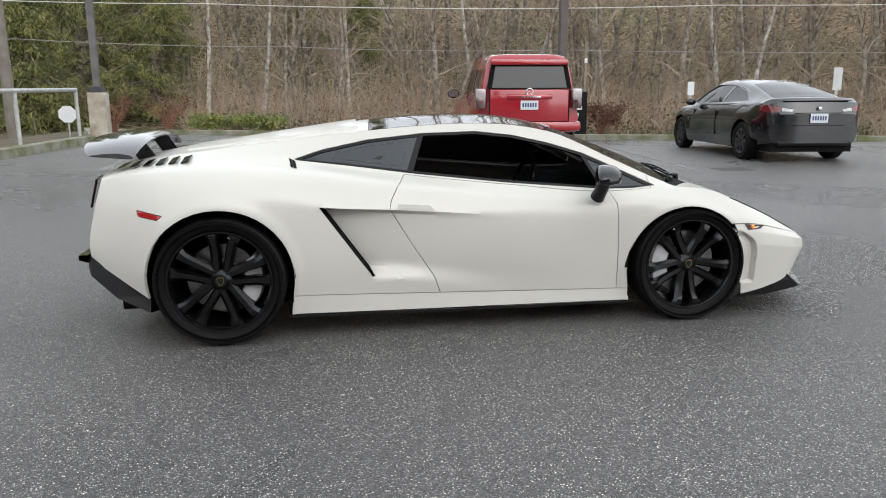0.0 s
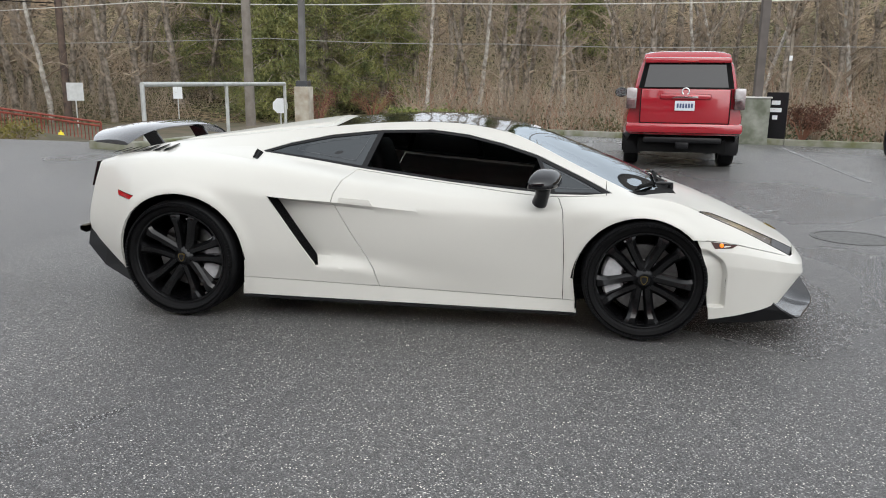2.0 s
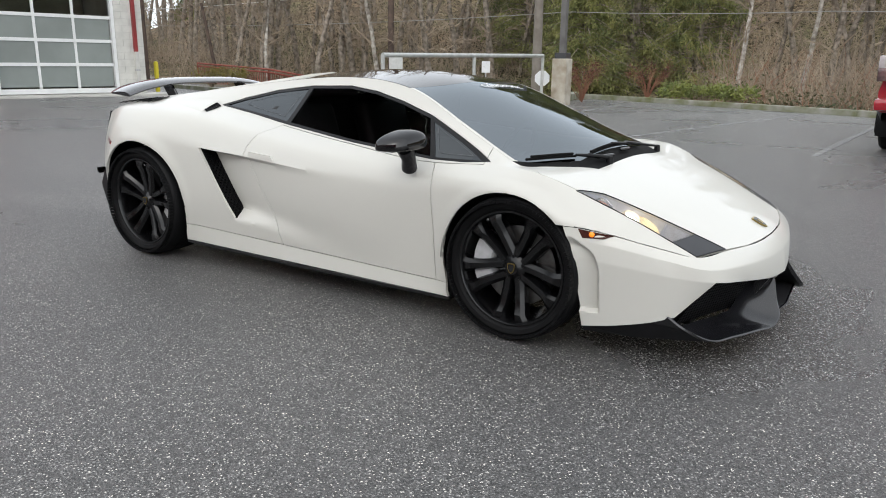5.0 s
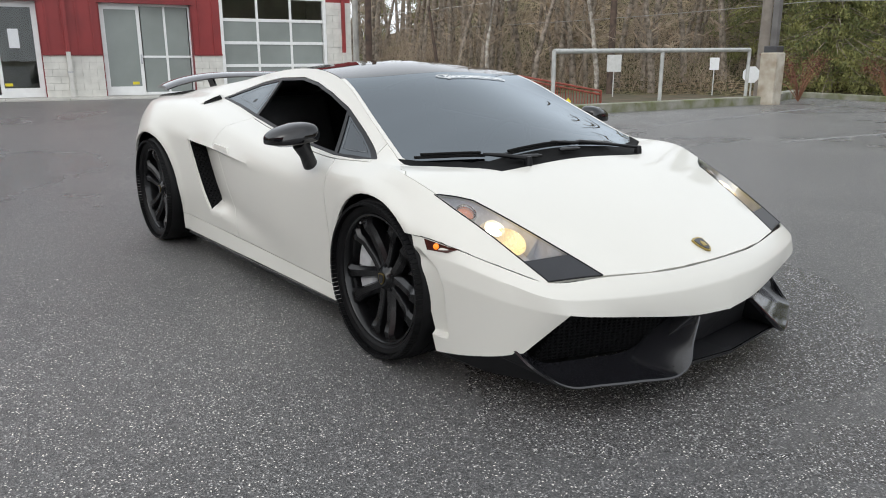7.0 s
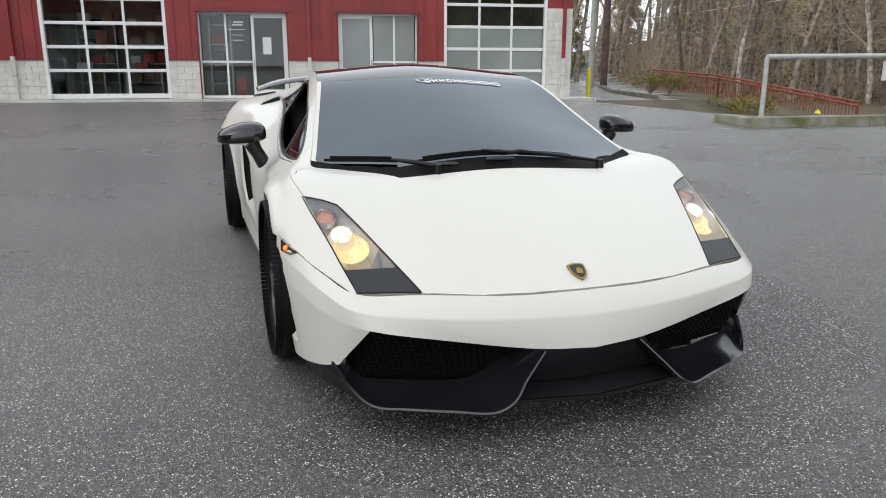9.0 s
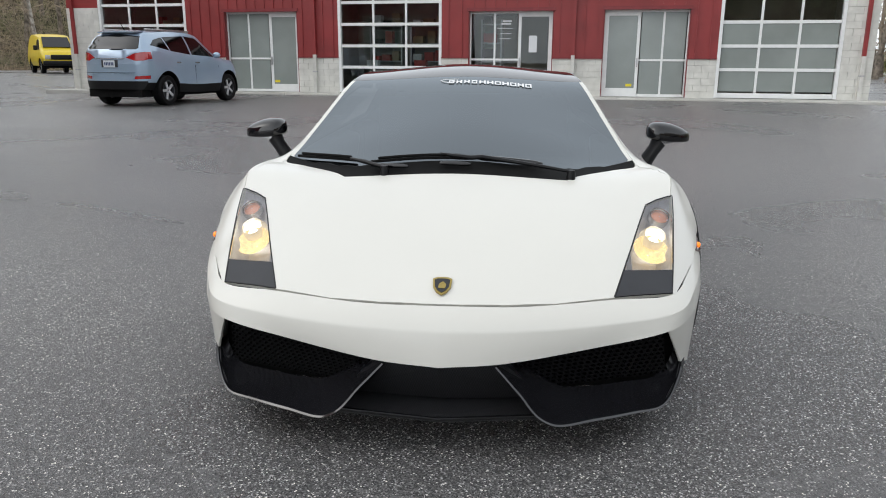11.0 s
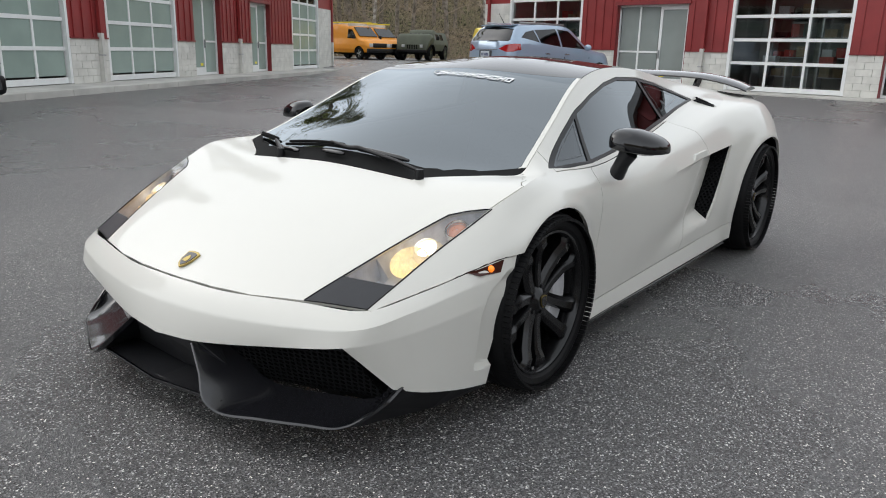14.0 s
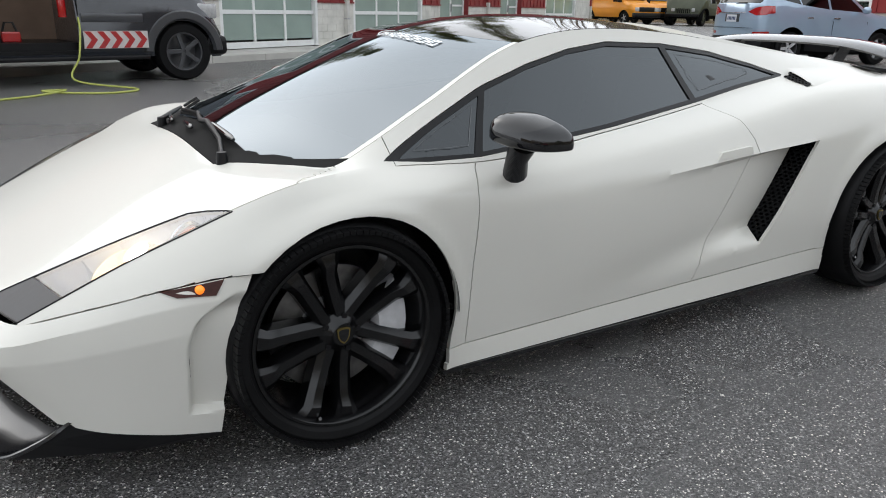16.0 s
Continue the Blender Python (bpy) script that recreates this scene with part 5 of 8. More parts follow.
MESH_BLACK = mat("black_mesh", (0.006, 0.006, 0.0065), 0.5, spec=0.08, spots=0.2, scale=40)
for sgn in (1, -1):
    def S(*p):
        return (p[0], p[1] * sgn, p[2])
    bm = bmesh.new()
    q = [S(2.055, 0.33, 0.150), S(1.93, 0.732, 0.158), S(2.04, 0.685, 0.345), S(2.11, 0.22, 0.290)]
    honeycomb(bm, q if sgn > 0 else [q[1], q[0], q[3], q[2]], 0.0195, 0.0036)
    part("grille_mesh", bm, MESH_BLACK, car, "black honeycomb grille")
    bm = bmesh.new()
    sheet(bm, [S(1.99, 0.2, 0.10), S(1.84, 0.78, 0.10), S(1.92, 0.74, 0.36), S(2.05, 0.2, 0.30)], (-0.02, 0, 0))
    part("grille_backing", bm, BLACK_DULL, car)
    # surround: a dished lip from the beam down to the inner corner, along the bottom and up to the bumper's corner
    edge = curve([(0, 2.188, 0.172, 0.270), (1, 2.215, 0.243, 0.200), (1.9, 2.243, 0.312, 0.133), (2.2, 2.236, 0.345, 0.116), (3, 2.185, 0.470, 0.113), (4, 2.125, 0.600, 0.112), (4.8, 2.082, 0.688, 0.113), (5.2, 2.055, 0.714, 0.122), (6, 1.985, 0.757, 0.165), (7, 1.922, 0.782, 0.212)])
    rear = curve([(0, 2.075, 0.200, 0.292), (1, 2.070, 0.285, 0.215), (1.9, 2.066, 0.355, 0.168), (2.2, 2.060, 0.385, 0.158), (3, 2.030, 0.480, 0.150), (4, 1.985, 0.600, 0.150), (4.8, 1.955, 0.680, 0.152), (5.2, 1.940, 0.705, 0.160), (6, 1.925, 0.735, 0.195), (7, 1.912, 0.752, 0.230)])
    under = curve([(0, -0.010, -0.012, -0.006), (1.5, -0.010, -0.012, -0.006), (2.5, -0.004, 0, -0.014), (4.5, -0.004, 0, -0.014), (6, -0.004, 0.012, -0.006), (7, -0.004, 0.010, -0.004)])
    bm = bmesh.new()
    rows_ = []
    for u in np.linspace(0, 7, 57):
        a, b, o = Vector(edge(u)), Vector(rear(u)), Vector(under(u))
        row = [a.lerp(b, t) + Vector((0, 0, -0.012 * math.sin(math.pi * t))) for t in (0.02, 0.06, 0.18, 0.34, 0.5, 0.66, 0.82, 1.0)]
        row = [a + o * 0.35 + Vector((0.003, 0, 0))] + row + [b + o * 2 + Vector((0, 0, -0.05 * (1 - ramp(u, 1.2, 2.2)))), a.lerp(b, 0.05) + o]
        rows_.append([bm.verts.new(S(*p)) for p in row])
    back = bmesh.new()
    for p, q in zip(rows_, rows_[1:]):
        for k in range(len(p)):
            quad = (p[k], p[(k + 1) % len(p)], q[(k + 1) % len(p)], q[k])
            if k in (8, 9):
                back.faces.new([back.verts.new(v.co) for v in quad])
            else:
                bm.faces.new(quad)
    bmesh.ops.remove_doubles(back, verts=back.verts, dist=1e-5)
    for b in (bm, back):
        bmesh.ops.recalc_face_normals(b, faces=b.faces)
    loose = [v for v in bm.verts if not v.link_faces]
    bmesh.ops.delete(bm, geom=loose, context="VERTS")
    lip = part("front_lip", bm, PIANO_BLACK, car, "gloss black dished front lip", 40)
    part("lip_back", back, BLACK_SATIN, lip, "satin black underside", 40)
    bm = bmesh.new()
    sheet(bm, [S(1.922, 0.786, 0.208), S(1.86, 0.812, 0.182), S(1.75, 0.839, 0.156), S(1.604, 0.856, 0.13), S(1.604, 0.83, 0.10), S(1.80, 0.80, 0.10), S(2.04, 0.718, 0.108), S(2.05, 0.716, 0.116), S(1.985, 0.762, 0.158)], (0, -0.012 * sgn, 0.0))
    part("corner_lip", bm, BLACK_SATIN, car, "black lower corner")
bm = bmesh.new()
sheet(bm, [(2.168, -0.20, 0.268), (2.186, 0, 0.262), (2.168, 0.20, 0.268), (2.085, 0.33, 0.130), (2.10, 0, 0.122), (2.085, -0.33, 0.130)], (-0.04, 0, 0))
part("centre_panel", bm, CARBON, car, "carbon weave centre panel")
bm = bmesh.new()
sheet(bm, [(2.196, 0.33, 0.124), (2.214, 0, 0.110), (2.196, -0.33, 0.124), (2.06, -0.36, 0.128), (2.07, 0, 0.118), (2.06, 0.36, 0.128)], (0, 0, -0.012))
part("splitter", bm, CARBON, car, "carbon weave centre splitter")
bm = bmesh.new()
tube(bm, [(2.20, -0.33, 0.126), (2.218, 0, 0.110), (2.20, 0.33, 0.126)], 0.006, 6)
part("splitter_edge", bm, BLACK_GLOSS, car, "", 60)
part("radiator_duct", boxed(1.7, 2.05, -0.24, 0.24, 0.13, 0.28), BLACK_DULL, car)

# headlamps
trim_cut = lambda c: c.x > 1.945 - (c.y - 0.55) * 0.265
lid = lamp.faces.layers.int.get("band")
trim = lift(lamp, lid, lambda f, b, c: trim_cut(c))
GREY_BUCKET = mat("silver_grey_lamp_bowl", (0.72, 0.72, 0.75), 0.3, metal=0.2, spots=0.2, scale=30)


for flip, sgn in ((lambda b: b.copy(), 1), (other, -1)):
    unit = part("headlamp", rim_in(flip(lamp), 0.0015, 0.004), LENS, car, "clear headlamp with lit projector", 60)
    part("lamp_trim", rim_in(flip(trim), 0.0015, 0.012), SMOKED_TRIM, unit, "smoked dark grey lower trim")
    b = flip(lamp)
    bmesh.ops.remove_doubles(b, verts=b.verts, dist=1e-5)
    b.normal_update()
    nn = {v: v.normal.copy() for v in b.verts}
    for v in b.verts:
        v.co -= nn[v] * (0.012 if v.is_boundary else 0.085)
    part("bowl", b, GREY_BUCKET, unit, "silver grey lamp bowl", 50)
    for nm, x, y, r, m, deep in (("indicator", 1.636, 0.742, 0.036, INDICATOR, 0.03), ("projector", 1.740, 0.708, 0.036, LAMP_WHITE, 0.030), ("reflector", 1.800, 0.690, 0.064, LAMP_WARM, 0.036)):
        z = top_z(x, y)
        nrm = Vector((0.55, 0.12 * sgn, 0.72)).normalized()
        c = Vector((x, y * sgn, z)) - nrm * deep
        turn = Matrix.Translation(c) @ nrm.to_track_quat("Z", "Y").to_matrix().to_4x4()
        bm = bmesh.new()
        lathe(bm, [(r * 0.05, 0.008), (r * 0.5, 0.006), (r * 0.8, 0.0)] if nm != "reflector" else [(r * 0.05, -0.03), (r * 0.3, -0.027), (r * 0.6, -0.017), (r * 0.95, 0.004)], 24, "z")
        bmesh.ops.transform(bm, matrix=turn, verts=bm.verts)
        part(nm, bm, m, unit, "lit lamp" if nm == "projector" else "", 60)
        bm = bmesh.new()
        lathe(bm, [(r * 0.82, -0.004), (r * 0.86, 0.010), (r * 1.0, 0.014), (r * 1.12, 0.006), (r * (1.36 if nm == "projector" else 1.1), -0.012)], 24, "z")
        bmesh.ops.transform(bm, matrix=turn, verts=bm.verts)
        if nm == "reflector":
            bm.free()
        else:
            part("bezel", bm, GLOW_RING if nm == "projector" else CHROME, unit, "bright lamp ring", 60)
for sgn in (1, -1):
    bm = bmesh.new()
    ring = []
    for (x0, y0), (x1, y1) in zip(LAMP, LAMP[1:] + LAMP[:1]):
        ring += [(x0 + (x1 - x0) * k / 4, sgn * (y0 + (y1 - y0) * k / 4), top_z(x0 + (x1 - x0) * k / 4, y0 + (y1 - y0) * k / 4) - 0.0005) for k in range(4)]
    tube(bm, ring + ring[:1], 0.0028, 5, False)
    part("lamp_seal", bm, BLACK_SATIN, car, "black rubber lamp seal", 60)
lamp.free()
trim.free()

# crest on the bonnet: a plain shield
bm = bmesh.new()
SHIELD = [(-0.030, 0.030), (-0.018, 0.036), (0, 0.037), (0.018, 0.036), (0.030, 0.030), (0.027, -0.005), (0.016, -0.026), (0, -0.038), (-0.016, -0.026), (-0.027, -0.005)]
prism(bm, SHIELD, 0, 0.006, "xy")
crest_at = Matrix.Translation((2.069, 0, 0.476)) @ Matrix.Rotation(radians(28), 4, "Y") @ Matrix.Rotation(radians(90), 4, "Z")
bmesh.ops.transform(bm, matrix=crest_at, verts=bm.verts)
crest = part("crest", bm, GOLD, car, "small gold and black shield badge")
bm = bmesh.new()
prism(bm, [(x * 0.8, y * 0.8) for x, y in SHIELD], 0.0062, 0.0075, "xy")
bmesh.ops.transform(bm, matrix=crest_at, verts=bm.verts)
part("crest_field", bm, BLACK_GLOSS, crest)
bm = bmesh.new()
prism(bm, [(-0.012, -0.012), (0.010, -0.014), (0.013, 0.004), (0.002, 0.016), (-0.009, 0.006)], 0.0076, 0.0088, "xy")
bmesh.ops.transform(bm, matrix=crest_at, verts=bm.verts)
part("crest_figure", bm, GOLD, crest)

# wheels, built for the left side with the outer face towards +y
def tyre_mesh(radius, half_w, rim):
    bm = bmesh.new()
    w = half_w
    lathe(bm, [(rim - 0.006, -w * 0.80), (rim + 0.012, -w * 0.92), (rim + 0.03, -w), (radius - 0.022, -w * 0.97), (radius - 0.004, -w * 0.84), (radius, -w * 0.55), (radius, w * 0.55), (radius - 0.004, w * 0.84), (radius - 0.012, w * 0.93), (radius - 0.022, w * 0.97), (rim + 0.032, w), (rim + 0.014, w * 0.95), (rim + 0.010, w * 0.90), (rim - 0.006, w * 0.84)], 64)
    # tread blocks on the shoulder
    for k in range(104):
        a = 2 * math.pi * k / 104
        for s in (1, -1):
            m = Matrix.Rotation(-a, 4, "Y")
            box(bm, radius - 0.014, radius - 0.0035, s * w * 0.52, s * w * 0.90, -0.0088, 0.0070, 0, m @ Matrix.Rotation(radians(6 * s), 4, "Z"))
    for y in (-0.3, 0.0, 0.3):
        lathe(bm, [(radius - 0.002, w * y - 0.012), (radius + 0.002, w * y - 0.011), (radius + 0.002, w * y + 0.011), (radius - 0.002, w * y + 0.012)], 64)
    return bm


def spoke(bm, a, rim, face):
    """One twin spoke: two bars that run from the hub and spread to the rim."""
    m = Matrix.Rotation(-a, 4, "Y")
    for s in (1, -1):
        rows_ = []
        for r, off, hw, y in ((0.040, 0.024, 0.024, face - 0.034), (0.10, 0.031, 0.023, face - 0.032), (0.17, 0.041, 0.024, face - 0.020), (rim - 0.040, 0.050, 0.027, face - 0.003), (rim - 0.014, 0.058, 0.036, face - 0.005), (rim + 0.004, 0.066, 0.046, face - 0.012)):
            c = s * off
            rows_.append([bm.verts.new(m @ Vector(p)) for p in ((r, y - 0.055, c - hw * 1.1), (r, y - 0.014, c - hw), (r, y, c - s * hw * 0.15 - hw * 0.5), (r, y, c - s * hw * 0.15 + hw * 0.5), (r, y - 0.014, c + hw), (r, y - 0.055, c + hw * 1.1))])
        for p, q in zip(rows_, rows_[1:]):
            for k in range(5):
                bm.faces.new((p[k], p[k + 1], q[k + 1], q[k]))
        bm.faces.new(rows_[0])
        bm.faces.new(rows_[-1])


def wheel(at, radius, half_w, rim, spin, outward):
    """A wheel as a part of the car, with its pieces under it."""
    turn = Matrix.Translation(at) @ (Matrix() if outward > 0 else Matrix.Rotation(math.pi, 4, "Z"))

    def put(name, bm, m, parent, label="", smooth=0.0, spun=True):
        bmesh.ops.recalc_face_normals(bm, faces=bm.faces)
        bmesh.ops.transform(bm, matrix=turn @ (Matrix.Rotation(-spin, 4, "Y") if spun else Matrix()), verts=bm.verts)
        return part(name, bm, m, parent, label, smooth)
    w = half_w
    face = w * 0.86
    hub = put("wheel", tyre_mesh(radius, half_w, rim), RUBBER, car, "black low-profile tyre on a black alloy wheel", 35)
    bm = bmesh.new()
    lathe(bm, [(rim + 0.004, w * 0.86), (rim + 0.002, w * 0.90), (rim - 0.006, w * 0.90), (rim - 0.012, w * 0.84), (rim - 0.016, w * 0.6), (rim - 0.03, 0.0), (rim - 0.035, -w * 0.8)], 64)
    put("rim", bm, BLACK_WHEEL, hub, "satin black rim", 35)
    for k in range(5):
        bm = bmesh.new()
        spoke(bm, 2 * math.pi * k / 5, rim - 0.012, face)
        put("spoke", bm, BLACK_WHEEL, hub, "", 30)
    bm = bmesh.new()
    lathe(bm, [(0.001, face - 0.018), (0.030, face - 0.018), (0.034, face - 0.024), (0.050, face - 0.034), (0.058, face - 0.042), (0.062, face - 0.09)], 30)
    put("hub", bm, BLACK_WHEEL, hub, "", 35)
    bm = bmesh.new()
    prism(bm, [(x * 0.62, z * 0.62) for x, z in SHIELD], face - 0.0175, face - 0.014)
    put("hub_badge", bm, GOLD, hub, "gold shield outline", 0, False)
    bm = bmesh.new()
    prism(bm, [(x * 0.5, z * 0.5) for x, z in SHIELD], face - 0.0138, face - 0.0128)
    put("hub_badge_field", bm, BLACK_GLOSS, hub, "", 0, False)
    for k in range(5):
        a = 2 * math.pi * (k + 0.5) / 5
        bm = bmesh.new()
        lathe(bm, [(0.0005, face - 0.030), (0.008, face - 0.030), (0.0095, face - 0.045)], 8, "y", (0.050 * math.cos(a), 0, 0.050 * math.sin(a)))
        put("wheel_bolt", bm, BLACK_SATIN, hub, "", 40)
    bm = bmesh.new()
    lathe(bm, [(0.075, 0.010), (0.078, 0.016), (0.178, 0.016), (0.180, 0.012), (0.180, -0.012), (0.075, -0.012)], 56)
    for k in range(30):
        a = 2 * math.pi * k / 30
        r = (0.10, 0.125, 0.15)[k % 3]
        lathe(bm, [(0.0005, 0.0163), (0.0045, 0.0163)], 6, "y", (r * math.cos(a), 0, r * math.sin(a)))
    put("brake_disc", bm, DISC, hub, "drilled grey brake disc", 30, False)
    bm = bmesh.new()
    lathe(bm, [(0.02, 0.018), (0.098, 0.022), (0.102, 0.01)], 30)
    put("disc_bell", bm, ALLOY, hub, "", 40, False)
    bm = bmesh.new()
    lo, hi = (-0.62, 0.66)
    outer = [(r, y) for r, y in ((0.10, -0.03), (0.215, -0.035), (0.217, 0.034), (0.206, 0.056), (0.122, 0.056), (0.110, 0.034))]
    rings = []
    for k in range(9):
        a = math.pi + lo + (hi - lo) * k / 8 if (at[0] > 0) == (outward > 0) else lo + (hi - lo) * k / 8
        rings.append([bm.verts.new((r * math.cos(a), y, r * math.sin(a))) for r, y in outer])
    for p, q in zip(rings, rings[1:]):
        for k in range(6):
            bm.faces.new((p[k], p[(k + 1) % 6], q[(k + 1) % 6], q[k]))
    bm.faces.new(rings[0])
    bm.faces.new(rings[-1])
    put("caliper", bm, CALIPER, hub, "grey brake caliper", 40, False)
    bm = bmesh.new()
    tube(bm, [(0.235, face - 0.02, 0.02), (0.232, face + 0.004, 0.024)], 0.005, 8)
    bmesh.ops.transform(bm, matrix=Matrix.Rotation(radians(70), 4, "Y"), verts=bm.verts)
    put("valve", bm, CHROME, hub, "bright valve cap", 50)


BLACK_WHEEL = mat("gloss_black_wheel", (0.004, 0.004, 0.0045), 0.2, spots=0.2, scale=20, spec=0.45)
wheel((FX, 0.780, FR), FR, 0.118, 0.254, radians(-5), 1)
wheel((FX, -0.780, FR), FR, 0.118, 0.254, radians(180 - 54), -1)
wheel((RX, 0.790, RR), RR, 0.146, 0.260, radians(20), 1)
wheel((RX, -0.790, RR), RR, 0.146, 0.260, radians(180 - 12), -1)

# dark linings and underside
for ax, az, ar, outw in ((*FA, 0.872), (*RA, 0.90)):
    for sgn in (1, -1):
        bm = bmesh.new()
        arc = [math.pi * k / 24 for k in range(25)]
        rings = [[bm.verts.new((ax + r * math.cos(a), sgn * (y - (0.075 * ramp(math.cos(a), 0.55, 0.85) if ax > 0 and y > 0.6 else 0)), az + r * math.sin(a))) for a in arc] for y, r in ((outw, ar + 0.004), (outw - 0.02, ar + 0.02), (0.52, ar + 0.02))]
        for p, q in zip(rings, rings[1:]):
            for k in range(24):
                bm.faces.new((p[k], p[k + 1], q[k + 1], q[k]))
        bm.faces.new(rings[-1])
        part("arch_liner", bm, BLACK_DULL, car, "black wheel arch liner", 40)
part("underbody", boxed(-1.85, 1.95, -0.56, 0.56, 0.115, 0.24), BLACK_DULL, car)
bm = bmesh.new()
box(bm, -0.95, 0.93, -0.815, 0.815, 0.118, 0.20)
part("floor_pan", bm, BLACK_DULL, car)
for sgn in (1, -1):
    bm = bmesh.new()
    sheet(bm, [(0.935, 0.845 * sgn, 0.119), (-0.1, 0.862 * sgn, 0.122), (-0.93, 0.868 * sgn, 0.131), (-0.93, 0.80 * sgn, 0.131), (0.935, 0.79 * sgn, 0.119)], (0, 0, -0.014))
    part("side_skirt", bm, BLACK_GLOSS, car, "thin black side skirt")
    # side intake: mesh between the pressed-in door side and the quarter panel
    bm = bmesh.new()
    q = [(intake_line(0.322) + 0.014, 0.772 * sgn, 0.322), (intake_line(0.322) - 0.012, 0.858 * sgn, 0.322), (intake_line(0.688) - 0.012, 0.862 * sgn, 0.688), (intake_line(0.688) + 0.016, 0.775 * sgn, 0.688)]
    honeycomb(bm, q if sgn > 0 else [q[1], q[0], q[3], q[2]], 0.018, 0.004, 0.008)
    part("intake_mesh", bm, MESH_BLACK, car, "black mesh in the side intake")
    bm = bmesh.new()
    sheet(bm, [(q[0][0] - 0.03, 0.74 * sgn, 0.30), (q[1][0] - 0.03, 0.858 * sgn, 0.31), (q[2][0] - 0.03, 0.864 * sgn, 0.70), (q[3][0] - 0.03, 0.74 * sgn, 0.70)], (-0.03, 0, 0))
    part("intake_backing", bm, BLACK_DULL, car)
    # shoulder scoop behind the quarter window
    bm = bmesh.new()
    q = [(-0.880, 0.712 * sgn, top_z(-0.880, 0.712) + 0.001), (-0.893, 0.588 * sgn, top_z(-0.893, 0.588) + 0.001), (-0.935, 0.588 * sgn, top_z(-0.935, 0.588) + 0.020), (-0.918, 0.705 * sgn, top_z(-0.918, 0.705) + 0.008)]
    honeycomb(bm, [q[1], q[0], q[3], q[2]] if sgn > 0 else q, 0.018, 0.004, 0.006)
    part("scoop_mesh", bm, MESH_BLACK, car, "black mesh scoop")
    bm = bmesh.new()
    sheet(bm, [(p[0] - 0.010, p[1], p[2] - 0.008) for p in q], (-0.004, 0, -0.004))
    part("scoop_backing", bm, BLACK_DULL, car)
    bm = bmesh.new()
    bmesh.ops.create_grid(bm, x_segments=14, y_segments=8, size=0.5)
    for v in bm.verts:
        s, t = v.co.x + 0.5, v.co.y + 0.5
        x = -0.932 + 0.026 * t - 0.50 * s
        y = 0.575 + 0.185 * t
        z = top_z(x, y) - 0.003 - 0.010 * t * t + 0.027 * (1 - s) ** 1.6 * (1 - max(0.0, (t - 0.15) / 0.85) ** 1.5)
        v.co = (x, y * sgn, z)
    bmesh.ops.recalc_face_normals(bm, faces=bm.faces)
    part("scoop_lid", bm, WHITE, car, "", 60)
    # door handle flap
    bm = bmesh.new()
    sheet(bm, [(-0.365, 0.864 * sgn, 0.700), (-0.20, 0.866 * sgn, 0.690), (-0.175, 0.871 * sgn, 0.664), (-0.37, 0.869 * sgn, 0.674)], (0, -0.02 * sgn, 0))
    part("door_handle", bm, WHITE, car, "flush body-coloured handle")
    # mirror
    bm = bmesh.new()
    bmesh.ops.create_uvsphere(bm, u_segments=28, v_segments=18, radius=1)
    for v in bm.verts:
        x, y, z = v.co
        x, y, z = (math.copysign(abs(c) ** e, c) for c, e in ((x, 0.8), (y, 0.62), (z, 0.7 if z > 0 else 0.4)))
        flat = 0.45 if x < 0 else 1.0
        v.co = (0.715 + 0.10 * x * flat - 0.03 * y, sgn * (0.946 + 0.104 * y), 0.812 + z * (0.060 if z > 0 else 0.030) * (1 - 0.3 * max(y, 0)) + 0.012 * (1 - y))
    bmesh.ops.recalc_face_normals(bm, faces=bm.faces)
    mirror = part("door_mirror", bm, BLACK_GLOSS, car, "gloss black door mirror", 60)
    bm = bmesh.new()
    tube(bm, [(0.730, sgn * 0.915, 0.800), (0.730, sgn * 0.885, 0.755), (0.715, sgn * 0.850, 0.705)], [0.046, 0.036, 0.040], 12)
    for v in bm.verts:
        v.co.y = sgn * (0.885 + (abs(v.co.y) - 0.885) * 0.75)
    part("mirror_stalk", bm, CARBON, mirror, "carbon stalk", 50)
    bm = bmesh.new()
    bmesh.ops.create_circle(bm, cap_ends=True, segments=20, radius=1)
    for v in bm.verts:
        v.co = (0.6775 - 0.025 * v.co.x, sgn * (0.950 + 0.076 * v.co.x), 0.815 + 0.036 * v.co.y)
    part("mirror_glass", bm, CHROME, mirror, "mirror glass")

# wipers
def on_screen(x, y, up):
    return Vector((x, y, top_z(x, y) + up))


for blades, arms in ((((1.215, -0.665), (1.335, -0.40)), ((1.345, -0.42), (1.385, -0.36), (1.450, -0.27))), (((1.362, -0.335), (1.378, 0.05)), ((1.372, -0.06), (1.395, 0.06), (1.385, 0.10), (1.405, 0.30), (1.440, 0.44)))):
    (x0, y0), (x1, y1) = blades
    blade = [on_screen(x0 + (x1 - x0) * s, y0 + (y1 - y0) * s, 0.012) for s in np.linspace(0, 1, 14)]
    bm = bmesh.new()
    tube(bm, [on_screen(x, y, 0.026) for x, y in arms], [0.006, 0.009, 0.009, 0.007, 0.006][:len(arms)], 8)
    w = part("wiper", bm, BLACK_SATIN, car, "black wiper arm", 50)
    bm = bmesh.new()
    tube(bm, blade, 0.006, 6)
    tube(bm, [p + Vector((0.004, 0, 0.012)) for p in blade[1:13]], 0.0055, 6)
    part("wiper_blade", bm, BLACK_DULL, w, "", 50)
    bm = bmesh.new()
    lathe(bm, [(0.001, 0.022), (0.014, 0.020), (0.017, 0.0), (0.017, -0.02)], 12, "z", on_screen(*arms[-1], 0.012))
    part("pivot_cap", bm, BLACK_SATIN, w, "", 40)
